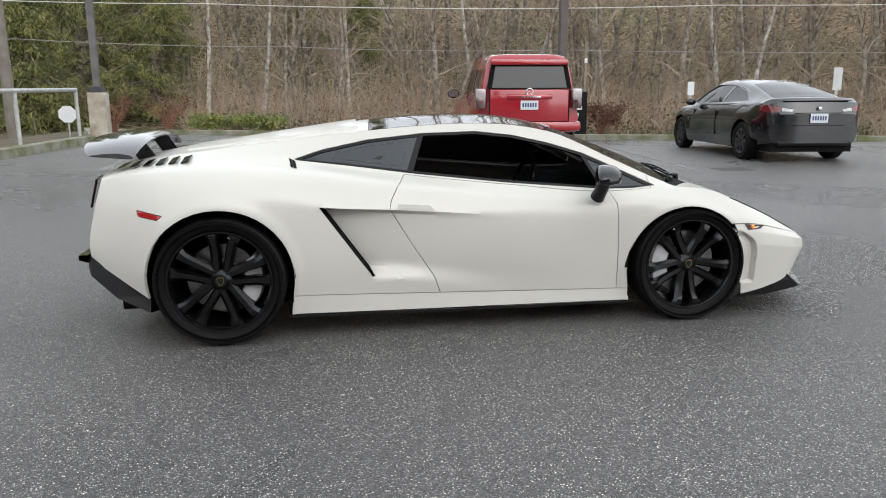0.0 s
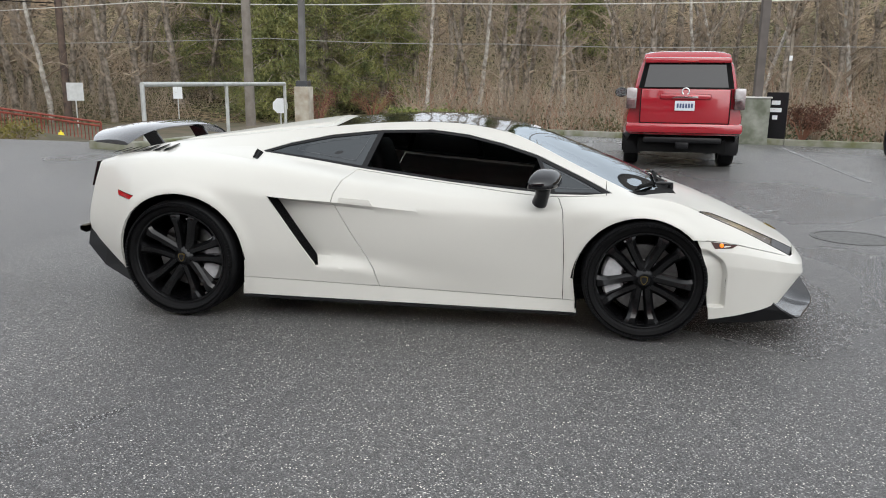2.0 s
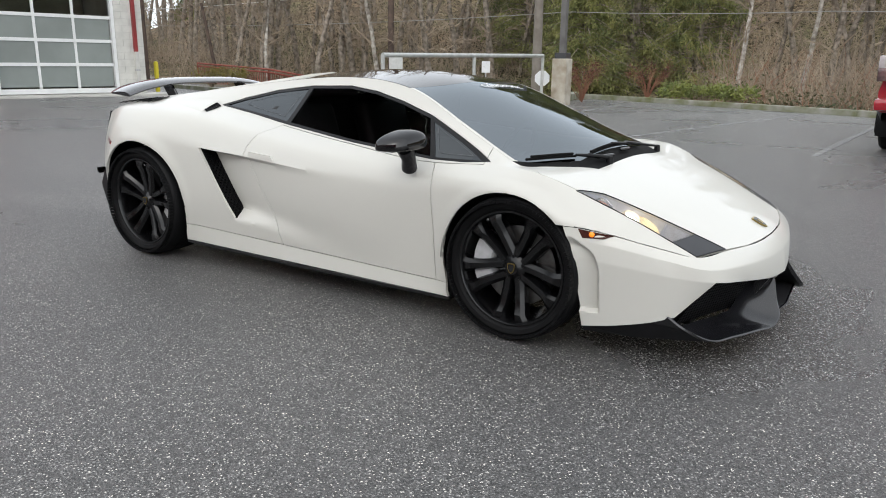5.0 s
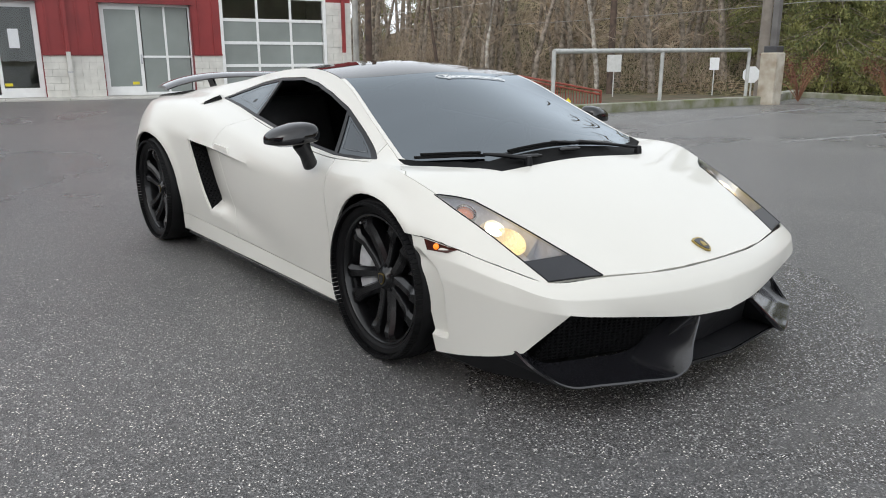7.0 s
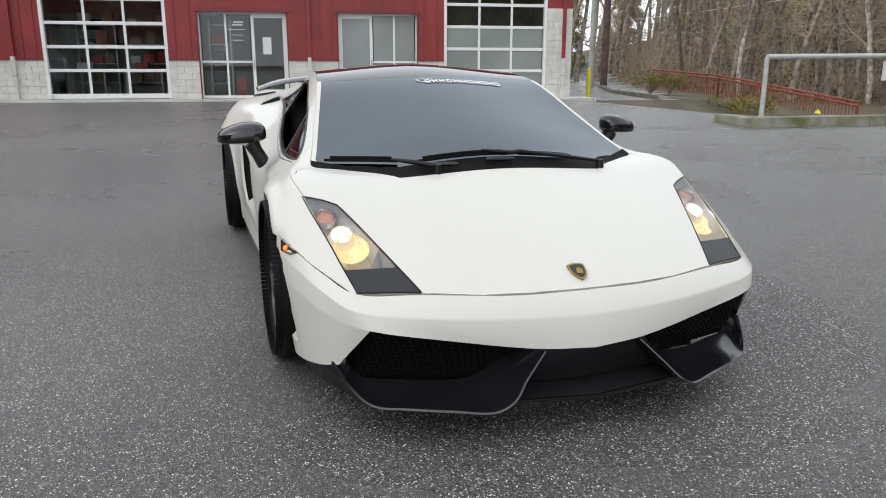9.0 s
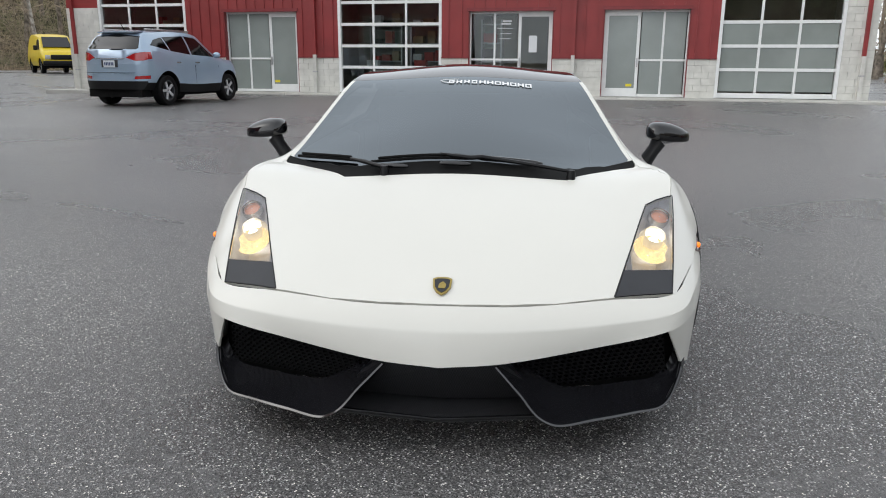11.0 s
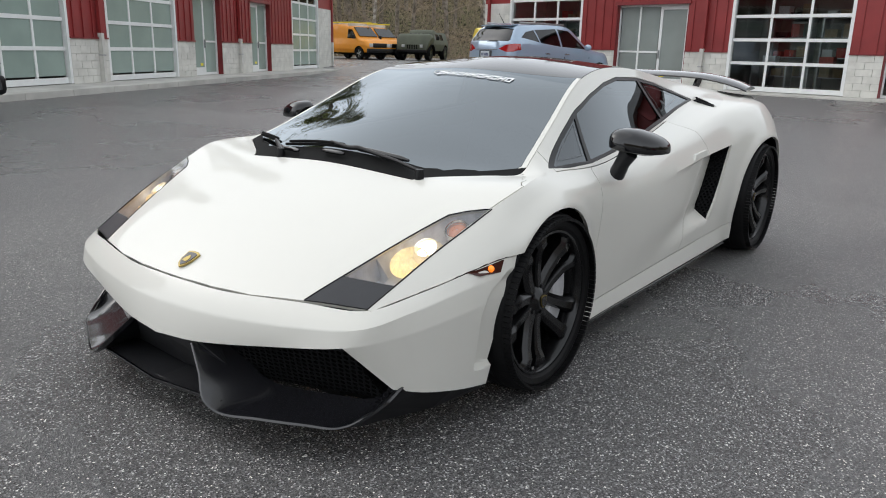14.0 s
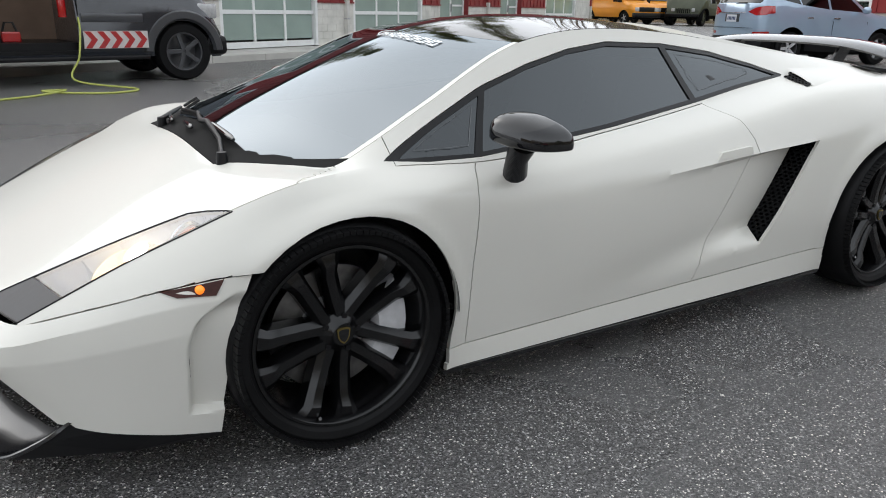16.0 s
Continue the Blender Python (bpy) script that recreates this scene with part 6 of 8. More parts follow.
for (x0, y0), (x1, y1), r in (((1.380, 0.075), (1.372, 0.335), 0.011), ((1.405, -0.33), (1.435, -0.18), 0.009), ((1.420, -0.06), (1.425, 0.06), 0.009)):
    bm = bmesh.new()
    tube(bm, [on_screen(x0 + (x1 - x0) * s, y0 + (y1 - y0) * s, 0.018) for s in np.linspace(0, 1, 8)], [r * 0.5] + [r] * 6 + [r * 0.5], 8)
    part("wiper_cover", bm, BLACK_GLOSS, car, "", 50)
# banner across the top of the screen: plain bars and a shield outline
bm = bmesh.new()
for k in range(11):
    y0 = -0.075 + 0.036 * k
    y1 = y0 + (0.026 if k < 4 else 0.030)
    h = 0.042
    vs = []
    for y, up in ((y0, 0), (y1, 0), (y1, h), (y0, h)):
        x = 0.665 - up * 1.0 + 0.02 * (1 - (y / 0.4) ** 2)
        vs.append(bm.verts.new(on_screen(x, y, 0.004)))
    if k in (0, 3, 6, 8, 10):
        mid = [(vs[i].co * 0.25 + vs[(i + 1) % 4].co * 0.25 + vs[(i + 2) % 4].co * 0.25 + vs[(i + 3) % 4].co * 0.25) for i in range(1)][0]
        inner = [bm.verts.new(mid + (v.co - mid) * 0.52) for v in vs]
        for i in range(4):
            bm.faces.new((vs[i], vs[(i + 1) % 4], inner[(i + 1) % 4], inner[i]))
    else:
        q = [bm.verts.new(v.co + (vs[1 - i % 2 if i < 2 else 5 - i].co - v.co) * 0.28) for i, v in enumerate(vs)]
        bm.faces.new((vs[0], q[0], q[3], vs[3]))
        bm.faces.new((q[1], vs[1], vs[2], q[2]))
        c0, c1 = (vs[0].co + vs[3].co) / 2, (vs[1].co + vs[2].co) / 2
        d = (vs[3].co - vs[0].co) * 0.14
        bm.faces.new([bm.verts.new(p) for p in (c0 - d, c1 - d, c1 + d, c0 + d)])
banner = part("screen_banner", bm, LETTER, car, "row of white bars on the screen")
bm = bmesh.new()
tube(bm, [on_screen(0.655 - z * 0.9, y, 0.004) for y, z in ((-0.03, 0.03), (-0.10, 0.026), (-0.115, 0.018), (-0.105, -0.004), (-0.075, -0.022), (-0.05, -0.012), (-0.035, 0.004))], 0.0022, 4)
part("banner_shield", bm, LETTER, banner, "white shield outline")

# raised spine over the engine
bm = bmesh.new()
rings = []
for k in range(25):
    x = -0.545 - 0.95 * k / 24
    w = 0.34 - 0.03 * k / 24
    up = 0.013 * (1 - 0.55 * k / 24)
    rings.append([bm.verts.new((x + (0.03 if abs(y) < 1 and h < 1 else 0), y * w, top_z(x, y * w) + (up if h else -0.006))) for y, h in ((-1.03, 0), (-1, 1), (-0.5, 1), (0, 1), (0.5, 1), (1, 1), (1.03, 0))])
for p, q in zip(rings, rings[1:]):
    for k in range(6):
        bm.faces.new((p[k], p[k + 1], q[k + 1], q[k]))
bm.faces.new(rings[0])
bmesh.ops.recalc_face_normals(bm, faces=bm.faces)
part("engine_spine", bm, WHITE, car, "raised white spine", 40)

# rear wing
bm = bmesh.new()
prof = [(-0.02, 0.0), (0.005, 0.016), (0.08, 0.028), (0.16, 0.026), (0.25, 0.014), (0.275, 0.008), (0.25, 0.002), (0.14, -0.004), (0.05, -0.010), (-0.01, -0.010)]
rings = []
for k in range(33):
    s = -1 + 2 * k / 32
    y = 0.655 * s
    z = 1.026 - 0.082 * abs(s) ** 3.2
    x = -1.70 - 0.02 * s * s
    scale = 1 - 0.25 * abs(s) ** 8
    rings.append([bm.verts.new((x - px * scale, y, z + pz * scale + px * 0.02)) for px, pz in prof])
for p, q in zip(rings, rings[1:]):
    for k in range(10):
        bm.faces.new((p[k], p[(k + 1) % 10], q[(k + 1) % 10], q[k]))
bm.faces.new(rings[0])
bm.faces.new(rings[-1])
bmesh.ops.recalc_face_normals(bm, faces=bm.faces)
wing = part("rear_wing", bm, LACQUER, car, "gloss black rear wing on two struts", 40)
for sgn in (1, -1):
    bm = bmesh.new()
    sheet(bm, [(-1.66, 0.30 * sgn, 0.915), (-1.76, 0.30 * sgn, 0.905), (-1.84, 0.31 * sgn, 1.025), (-1.74, 0.31 * sgn, 1.035)], (0, 0.016 * sgn, 0))
    bmesh.ops.bevel(bm, geom=bm.edges[:], offset=0.003, segments=1, affect="EDGES")
    part("wing_strut", bm, BLACK_GLOSS, wing, "black strut")

# tail: dark fascia, lamps, louvres and diffuser
bm = bmesh.new()
ring = []
for b, p in skin(-2.04):
    if p[1] > 0.36:
        ring.append(Vector((tail_x(-2.04, p[0], p[1]) + 0.004, p[0], p[1])))
rows_ = [[bm.verts.new((p.x, p.y * s, p.z)) for s in (1, 0.9, 0.5, 0, -0.5, -0.9, -1)] for p in ring[12:]]
for p, q in zip(rows_, rows_[1:]):
    for k in range(6):
        bm.faces.new((p[k], p[k + 1], q[k + 1], q[k]))
bmesh.ops.recalc_face_normals(bm, faces=bm.faces)
part("tail_panel", bm, BLACK_SATIN, car, "black mesh tail panel", 40)
for sgn in (1, -1):
    bm = bmesh.new()
    sheet(bm, [(-1.878, 0.690 * sgn, 0.840), (-1.93, 0.40 * sgn, 0.835), (-1.96, 0.40 * sgn, 0.74), (-1.910, 0.710 * sgn, 0.70)], (-0.012, 0, 0))
    part("tail_lamp", bm, BLACK_GLOSS, car, "smoked tail lamp")
    for k in range(6):
        bm = bmesh.new()
        x = -1.78 + 0.062 * k
        zz = [top_z(max(x, -1.9), y) for y in (0.56, 0.68)]
        sheet(bm, [(x, 0.555 * sgn, zz[0] + 0.001), (x, 0.69 * sgn, zz[1] + 0.004), (x + 0.04, 0.69 * sgn, zz[1] + 0.016), (x + 0.04, 0.555 * sgn, zz[0] + 0.012)], (0, 0, -0.004))
        part("louvre", bm, BLACK_GLOSS, car, "narrow vent louvre")
bm = bmesh.new()
rings = [[bm.verts.new(p) for p in ((x, -y, z0), (x, -y * 0.96, z1), (x, y * 0.96, z1), (x, y, z0))] for x, y, z0, z1 in ((-1.95, 0.74, 0.40, 0.46), (-1.93, 0.78, 0.36, 0.45), (-1.80, 0.83, 0.25, 0.36), (-1.64, 0.85, 0.17, 0.26), (-1.55, 0.6, 0.14, 0.24))]
for p, q in zip(rings, rings[1:]):
    for k in range(4):
        bm.faces.new((p[k], p[(k + 1) % 4], q[(k + 1) % 4], q[k]))
bm.faces.new(rings[0])
bmesh.ops.recalc_face_normals(bm, faces=bm.faces)
part("diffuser", bm, BLACK_SATIN, car, "black rear diffuser")
bm = bmesh.new()
rings = [[bm.verts.new((x, y * s, z)) for s in (1, 0.5, 0, -0.5, -1)] for x, y, z in ((-1.935, 0.79, 0.47), (-1.985, 0.77, 0.465), (-1.985, 0.77, 0.44), (-1.935, 0.79, 0.43))]
for p, q in zip(rings, rings[1:]):
    for k in range(4):
        bm.faces.new((p[k], p[k + 1], q[k + 1], q[k]))
part("bumper_strip", bm, CHROME, car, "bright lower bumper strip")

# cabin
part("cabin_floor", boxed(-0.75, 1.25, -0.70, 0.70, 0.20, 0.24), BLACK_DULL, car)
part("bulkhead", boxed(-0.70, -0.60, -0.44, 0.44, 0.24, 0.95), LEATHER, car)
bm = bmesh.new()
prism(bm, [(1.32, 0.40), (0.80, 0.40), (0.76, 0.62), (0.86, 0.70), (1.25, 0.69), (1.32, 0.66)], -0.66, 0.66)
part("dashboard", bm, LEATHER, car, "black dashboard")
for y in (-0.36, 0.36):
    bm = bmesh.new()
    box(bm, -0.25, 0.25, y - 0.24, y + 0.24, 0.26, 0.42, 0.05)
    seat = part("seat", bm, LEATHER, car, "black leather bucket seat", 60)
    bm = bmesh.new()
    box(bm, -0.07, 0.07, -0.23, 0.23, 0, 0.60, 0.05, pose(-0.28, y, 0.36, 0, -18, 0))
    part("seat_back", bm, LEATHER, seat, "", 60)
bm = bmesh.new()
lathe(bm, [(0.17 + 0.015 * math.cos(a), 0.015 * math.sin(a)) for a in np.linspace(0, 2 * math.pi, 9)], 36, "x")
box(bm, -0.012, 0.012, -0.16, 0.16, -0.022, 0.022)
box(bm, -0.012, 0.012, -0.022, 0.022, -0.16, 0.0)
bmesh.ops.transform(bm, matrix=pose(0.62, 0.36, 0.68, 0, 22, 0), verts=bm.verts)
part("steering_wheel", bm, LEATHER, car, "black steering wheel", 50)

# the nose drawn out to its full length
for ob in car.children_recursive:
    for v in ob.data.vertices:
        if v.co.x > 1.6:
            d = 0.02 * (v.co.x - 1.6) / 0.5
            v.co = (v.co.x + d, v.co.y * (1 - d / 2.4), v.co.z + 0.28 * d)

# ---- parked vehicles ----
SILVER_RIM = mat("silver_wheel_paint", (0.48, 0.48, 0.49), 0.35, spots=0.15, scale=20, coat=0.5)


def paint(name, c, coat=1.0, rough=0.18):
    return mat(name, c, rough, coat=coat, spots=0.06, scale=1.5)


PLATE = mat("number_plate", (0.62, 0.66, 0.70), 0.5, spots=0.1, scale=20)
PLATE_INK = mat("plate_ink", (0.05, 0.07, 0.16), 0.5, spots=0.1, scale=20)
CLEAR_LAMP = mat("clear_lamp", (0.5, 0.5, 0.5), 0.15, coat=1.0, spots=0.3, scale=20)
GLASS_VEHICLE = glass("vehicle_glass", (0.10, 0.11, 0.11), 1.52)


def shell(lines, x0, x1, steps=(8, 8, 4, 6, 5), dx=0.07, soft=0.35, bow=0.0):
    """One half of a body from its long lines (top middle, roof edge, belt, flank, low flank, sill)."""
    bm = bmesh.new()
    lay = bm.faces.layers.int.new("band")
    rows_ = []
    n = int((x1 - x0) / dx)
    for k in range(n + 1):
        x = x0 + (x1 - x0) * k / n
        p = [c(x) for c in lines]
        row = []
        for i, st in enumerate(steps):
            d = p[i + 1] - p[i]
            ln = np.linalg.norm(d)
            ta = (p[i + 1] - p[i - 1]) if i else np.array([d[0], 0.0])
            tb = (p[i + 2] - p[i]) if i + 2 < len(p) else d
            ta = ta / (np.linalg.norm(ta) + 1e-9) * ln * soft + d * (1 - soft)
            tb = tb / (np.linalg.norm(tb) + 1e-9) * ln * soft + d * (1 - soft)
            for j in range(st + (i == len(steps) - 1)):
                s = j / st
                q = (2 * s**3 - 3 * s**2 + 1) * p[i] + (s**3 - 2 * s**2 + s) * ta + (3 * s**2 - 2 * s**3) * p[i + 1] + (s**3 - s**2) * tb
                row.append((i, bm.verts.new((x, q[0], q[1]))))
        rows_.append(row)
    for a, b in zip(rows_, rows_[1:]):
        for j in range(len(a) - 1):
            bm.faces.new((a[j][1], a[j + 1][1], b[j + 1][1], b[j][1]))[lay] = a[j][0]
    for row, back in ((rows_[0], True), (rows_[-1], False)):
        cols = [[v for _, v in row]] + [[row[0][1]] + [bm.verts.new((v.co.x, v.co.y * f, v.co.z)) for _, v in row[1:]] for f in (0.92, 0.8, 0.6, 0.35, 0.0)]
        for a, b in zip(cols, cols[1:]):
            for j in range(len(row) - 1):
                q = (a[j], a[j + 1], b[j + 1], b[j]) if j else (a[0], a[1], b[1])
                bm.faces.new(q)[lay] = 9
    if bow:
        for v in bm.verts:
            far = min(v.co.x - x0, x1 - v.co.x)
            if far < 0.75:
                v.co.x += (1 if v.co.x < 0 else -1) * bow * min(abs(v.co.y) / 0.88, 1.0) ** 3 * (1 - far / 0.75) ** 1.5
    bmesh.ops.recalc_face_normals(bm, faces=bm.faces)
    return bm, lay


def road_wheel(parent, x, y, r, w, face, spokes=5, hub=None):
    """Tyre, rim and spokes as parts; the outer face looks along the sign of y."""
    sg = 1 if y > 0 else -1
    rim = r * 0.66
    bm = bmesh.new()
    lathe(bm, [(rim, -w), (r - 0.03, -w), (r, -w * 0.7), (r, w * 0.7), (r - 0.03, w), (rim + 0.01, w), (rim, w * 0.85)], 36)
    bmesh.ops.transform(bm, matrix=pose(x, y, r, 0, 0, 0 if sg > 0 else 180), verts=bm.verts)
    t = part("wheel", bm, RUBBER, parent, "black tyre", 35)
    bm = bmesh.new()
    lathe(bm, [(rim + 0.002, w * 0.86), (rim - 0.02, w * 0.84), (rim - 0.03, w * 0.4), (rim - 0.03, -w * 0.5), (0.01, -w * 0.5)], 36)
    bmesh.ops.transform(bm, matrix=pose(x, y, r, 0, 0, 0 if sg > 0 else 180), verts=bm.verts)
    part("rim", bm, hub or BLACK_SATIN, t, "", 35)
    for k in range(spokes):
        bm = bmesh.new()
        m = pose(x, y, r, 0, 0, 0 if sg > 0 else 180) @ Matrix.Rotation(2 * math.pi * k / spokes, 4, "Y")
        box(bm, 0.02, rim - 0.01, w * 0.55, w * 0.80, -0.032, 0.032, 0.006, m)
        part("spoke", bm, face, t)
    return t


def put_box(name, parent, m, x0, x1, y0, y1, z0, z1, bevel=0.01, label="", at=None):
    return part(name, boxed(x0, x1, y0, y1, z0, z1, bevel, at), m, parent, label, 40 if bevel else 0)


def coach(car_, lines, x0, x1, body, windows, arches, sill_dark=None, soft=0.35, dx=0.07, bow=0.0, patches=()):
    """Body panels, side windows and arch cuts of a vehicle."""
    bm, lay = shell(lines, x0, x1, soft=soft, dx=dx, bow=bow)
    flush = []
    for name, poly, ahead, m, lab in patches:
        cut(bm, poly, "yz", (0, 1, 2, 3, 4, 9), lay)
        flush.append((name, lift(bm, lay, lambda f, b, c: c.x < ahead and inside((c.y, c.z), poly)), m, lab, min(y for y, _ in poly) < 0))
    for name, poly in windows:
        cut(bm, poly, "xz", (1,), lay)
    panes_ = [(name, lift(bm, lay, lambda f, b, c: b == 1 and inside((c.x, c.z), poly))) for name, poly in windows]
    for ax, az, ar in arches:
        cut(bm, circle((ax, az, ar), 28), "xz", (2, 3, 4), lay)
    lift(bm, lay, lambda f, b, c: b in (2, 3, 4) and any(math.hypot(c.x - ax, c.z - az) < ar for ax, az, ar in arches)).free()
    if sill_dark:
        dark_ = lift(bm, lay, lambda f, b, c: b == 4 or (b == 9 and bow > 0.2 and c.z < 0.6))
        for q in (dark_.copy(), other(dark_)):
            part("lower_cladding", q, sill_dark, car_, "dark lower cladding", 40)
    for name, p, m, lab, middle in flush:
        for q in [both(p)] if middle else [p.copy(), other(p)]:
            part(name, rim_in(q, 0.003, 0.012, -0.003), m, car_, lab, 50)
    part("body", both(bm), body, car_, "", 34)
    for name, p in panes_:
        for q in (p.copy(), other(p)):
            part(name, rim_in(q, 0.004, 0.012, 0.006), GLASS_VEHICLE, car_, "tinted side window", 40)
        p.free()
    for ax, az, ar in arches:
        for sg in (1, -1):
            b2 = bmesh.new()
            w_ = lines[3](ax)[0] - 0.02
            rings = [[b2.verts.new((ax + ar * math.cos(a), sg * y, az + ar * math.sin(a))) for a in np.linspace(-0.3, math.pi + 0.3, 20)] for y in (w_, w_ - 0.35)]
            for k in range(19):
                b2.faces.new((rings[0][k], rings[0][k + 1], rings[1][k + 1], rings[1][k]))
            b2.faces.new(rings[1])
            part("arch_liner", b2, BLACK_DULL, car_, "", 40)


def number_plate(car_, x, y, z, turn):
    p = part("number_plate", boxed(-0.004, 0.004, -0.155, 0.155, -0.078, 0.078, 0.002, pose(x, y, z, 0, 0, turn)), PLATE, car_, "pale number plate with dark bars")
    for k in range(6):
        part("plate_bar", boxed(0.0045, 0.006, -0.125 + k * 0.044, -0.095 + k * 0.044, -0.035, 0.035, 0, pose(x, y, z, 0, 0, turn)), PLATE_INK, p)


# red off-road estate, seen from behind
suv = thing("red_suv", "red off-road estate car parked by the kerb", "car", "parked vehicles", at=pose(2.99, 10.53, 0, 0, 0, 85))
RED = paint("red_car_paint", (0.33, 0.008, 0.018))
lines = [
    curve([(-2.46, 0, 1.02), (-2.44, 0, 1.40), (-2.40, 0, 1.68), (-2.32, 0, 1.82), (-1.9, 0, 1.875), (0, 0, 1.885), (0.5, 0, 1.79), (1.05, 0, 1.32), (1.2, 0, 1.22), (2.1, 0, 1.08), (2.35, 0, 0.9)]),
    curve([(-2.46, 0.79, 1.01), (-2.44, 0.75, 1.39), (-2.40, 0.70, 1.66), (-2.32, 0.68, 1.79), (-1.9, 0.68, 1.84), (0, 0.68, 1.845), (0.5, 0.66, 1.74), (1.05, 0.68, 1.30), (1.2, 0.72, 1.20), (2.1, 0.72, 1.05), (2.35, 0.68, 0.88)]),
    curve([(-2.46, 0.84, 1.00), (-2.42, 0.84, 1.14), (-2.22, 0.85, 1.18), (-1.9, 0.86, 1.18), (0, 0.87, 1.17), (1.05, 0.87, 1.15), (1.2, 0.87, 1.13), (2.1, 0.84, 0.98), (2.35, 0.76, 0.85)]),
    curve([(-2.46, 0.90, 0.85), (-2.2, 0.94, 0.88), (0, 0.94, 0.88), (2.0, 0.92, 0.86), (2.35, 0.80, 0.75)]),
    curve([(-2.46, 0.88, 0.60), (-2.2, 0.92, 0.58), (0, 0.91, 0.55), (2.0, 0.90, 0.58), (2.35, 0.80, 0.6)]),
    curve([(-2.46, 0.82, 0.58), (-2.2, 0.86, 0.50), (0, 0.85, 0.40), (2.0, 0.85, 0.42), (2.35, 0.76, 0.5)]),
]
coach(suv, lines, -2.44, 2.34, RED, [("side_window", [(-2.0, 1.25), (-1.85, 1.66), (-1.15, 1.69), (-1.1, 1.25)]), ("side_window", [(-1.0, 1.25), (-1.0, 1.69), (-0.15, 1.70), (-0.12, 1.24)]), ("side_window", [(-0.02, 1.24), (-0.04, 1.69), (0.45, 1.65), (0.9, 1.26)])], [(-1.395, 0.39, 0.46), (1.395, 0.39, 0.46)], BLACK_SATIN, bow=0.10)
for x in (-1.395, 1.395):
    for y in (-0.80, 0.80):
        road_wheel(suv, x, y, 0.385, 0.125, ALLOY, 6)
bm = bmesh.new()
sheet(bm, [(-2.474, 0.745, 1.325), (-2.474, -0.745, 1.325), (-2.424, -0.665, 1.735), (-2.424, 0.665, 1.735)], (0.05, 0, 0))
part("window_surround", bm, BLACK_DULL, suv, "black window surround")
bm = bmesh.new()
sheet(bm, [(-2.482, 0.655, 1.345), (-2.482, -0.655, 1.345), (-2.434, -0.59, 1.72), (-2.434, 0.59, 1.72)], (0.02, 0, 0))
part("rear_window", bm, BLACK_GLOSS, suv, "dark rear window")
put_box("rear_spoiler", suv, RED, -2.54, -2.12, -0.67, 0.67, 1.725, 1.815, 0.03)
put_box("brake_lamp", suv, RED_LENS, -2.548, -2.52, -0.16, 0.16, 1.745, 1.767, 0.003)
put_box("tailgate", suv, RED, -2.50, -2.40, -0.70, 0.70, 0.74, 1.32, 0.03)
put_box("garnish", suv, RED, -2.53, -2.48, -0.40, 0.40, 1.15, 1.24, 0.03)
put_box("gate_seam", suv, BLACK_DULL, -2.503, -2.48, -0.70, 0.70, 0.765, 0.777, 0)
for sg in (1, -1):
    put_box("gate_seam", suv, BLACK_DULL, -2.503, -2.48, sg * 0.70 - 0.006, sg * 0.70 + 0.006, 0.77, 1.31, 0)
put_box("badge_bars", suv, CHROME, -2.53, -2.52, -0.20, 0.20, 1.17, 1.20, 0.003, "bright lettering bar")
bm = bmesh.new()
lathe(bm, [(0.045, -2.512), (0.055, -2.516), (0.065, -2.512)], 20, "x", (0, 0, 1.275))
part("badge", bm, CHROME, suv, "plain bright oval badge")
number_plate(suv, -2.512, 0.0, 1.05, 180)
for sg in (1, -1):
    put_box("tail_lamp", suv, mat("clear_red_lamp", (0.50, 0.47, 0.47), 0.12, coat=1.0, second=(0.35, 0.3, 0.3), scale=9), -2.50, -2.2, sg * 0.845 - 0.085, sg * 0.845 + 0.085, 1.16, 1.33, 0.025, "clear tail lamp")
    put_box("tail_lamp_low", suv, mat("smoked_lamp", (0.16, 0.09, 0.09), 0.12, coat=1.0, second=(0.05, 0.03, 0.03), scale=9), -2.495, -2.2, sg * 0.845 - 0.083, sg * 0.845 + 0.083, 0.99, 1.18, 0.02, "smoked lower tail lamp")
    put_box("roof_rail", suv, ALLOY, -1.95, 0.2, sg * 0.58 - 0.025, sg * 0.58 + 0.025, 1.85, 1.93, 0.015, "silver roof rail")
    put_box("mud_flap", suv, BLACK_SATIN, -1.92, -1.88, sg * 0.80 - 0.14, sg * 0.80 + 0.14, 0.22, 0.55, 0.005)
    bm = bmesh.new()
    bmesh.ops.create_uvsphere(bm, u_segments=14, v_segments=8, radius=1, matrix=Matrix.Translation((0.78, sg * 1.06, 1.25)) @ Matrix.Diagonal((0.07, 0.13, 0.10, 1)))
    part("door_mirror", bm, BLACK_GLOSS, suv, "black door mirror", 60)
    put_box("mirror_glass", suv, CHROME, 0.70, 0.705, sg * 1.06 - 0.10, sg * 1.06 + 0.10, 1.18, 1.32, 0)
put_box("rear_bumper", suv, RED, -2.54, -2.2, -0.92, 0.92, 0.60, 0.77, 0.05)
put_box("bumper_strip", suv, BLACK_SATIN, -2.46, -2.2, -0.62, 0.62, 0.44, 0.54, 0.03)
put_box("tow_hitch", suv, BLACK_SATIN, -2.56, -2.4, -0.10, 0.10, 0.36, 0.46, 0.01)
put_box("underbody", suv, BLACK_DULL, -2.3, 2.2, -0.7, 0.7, 0.28, 0.5, 0.0)
put_box("axle", suv, BLACK_DULL, -1.45, -1.33, -0.7, 0.7, 0.33, 0.45, 0.0)

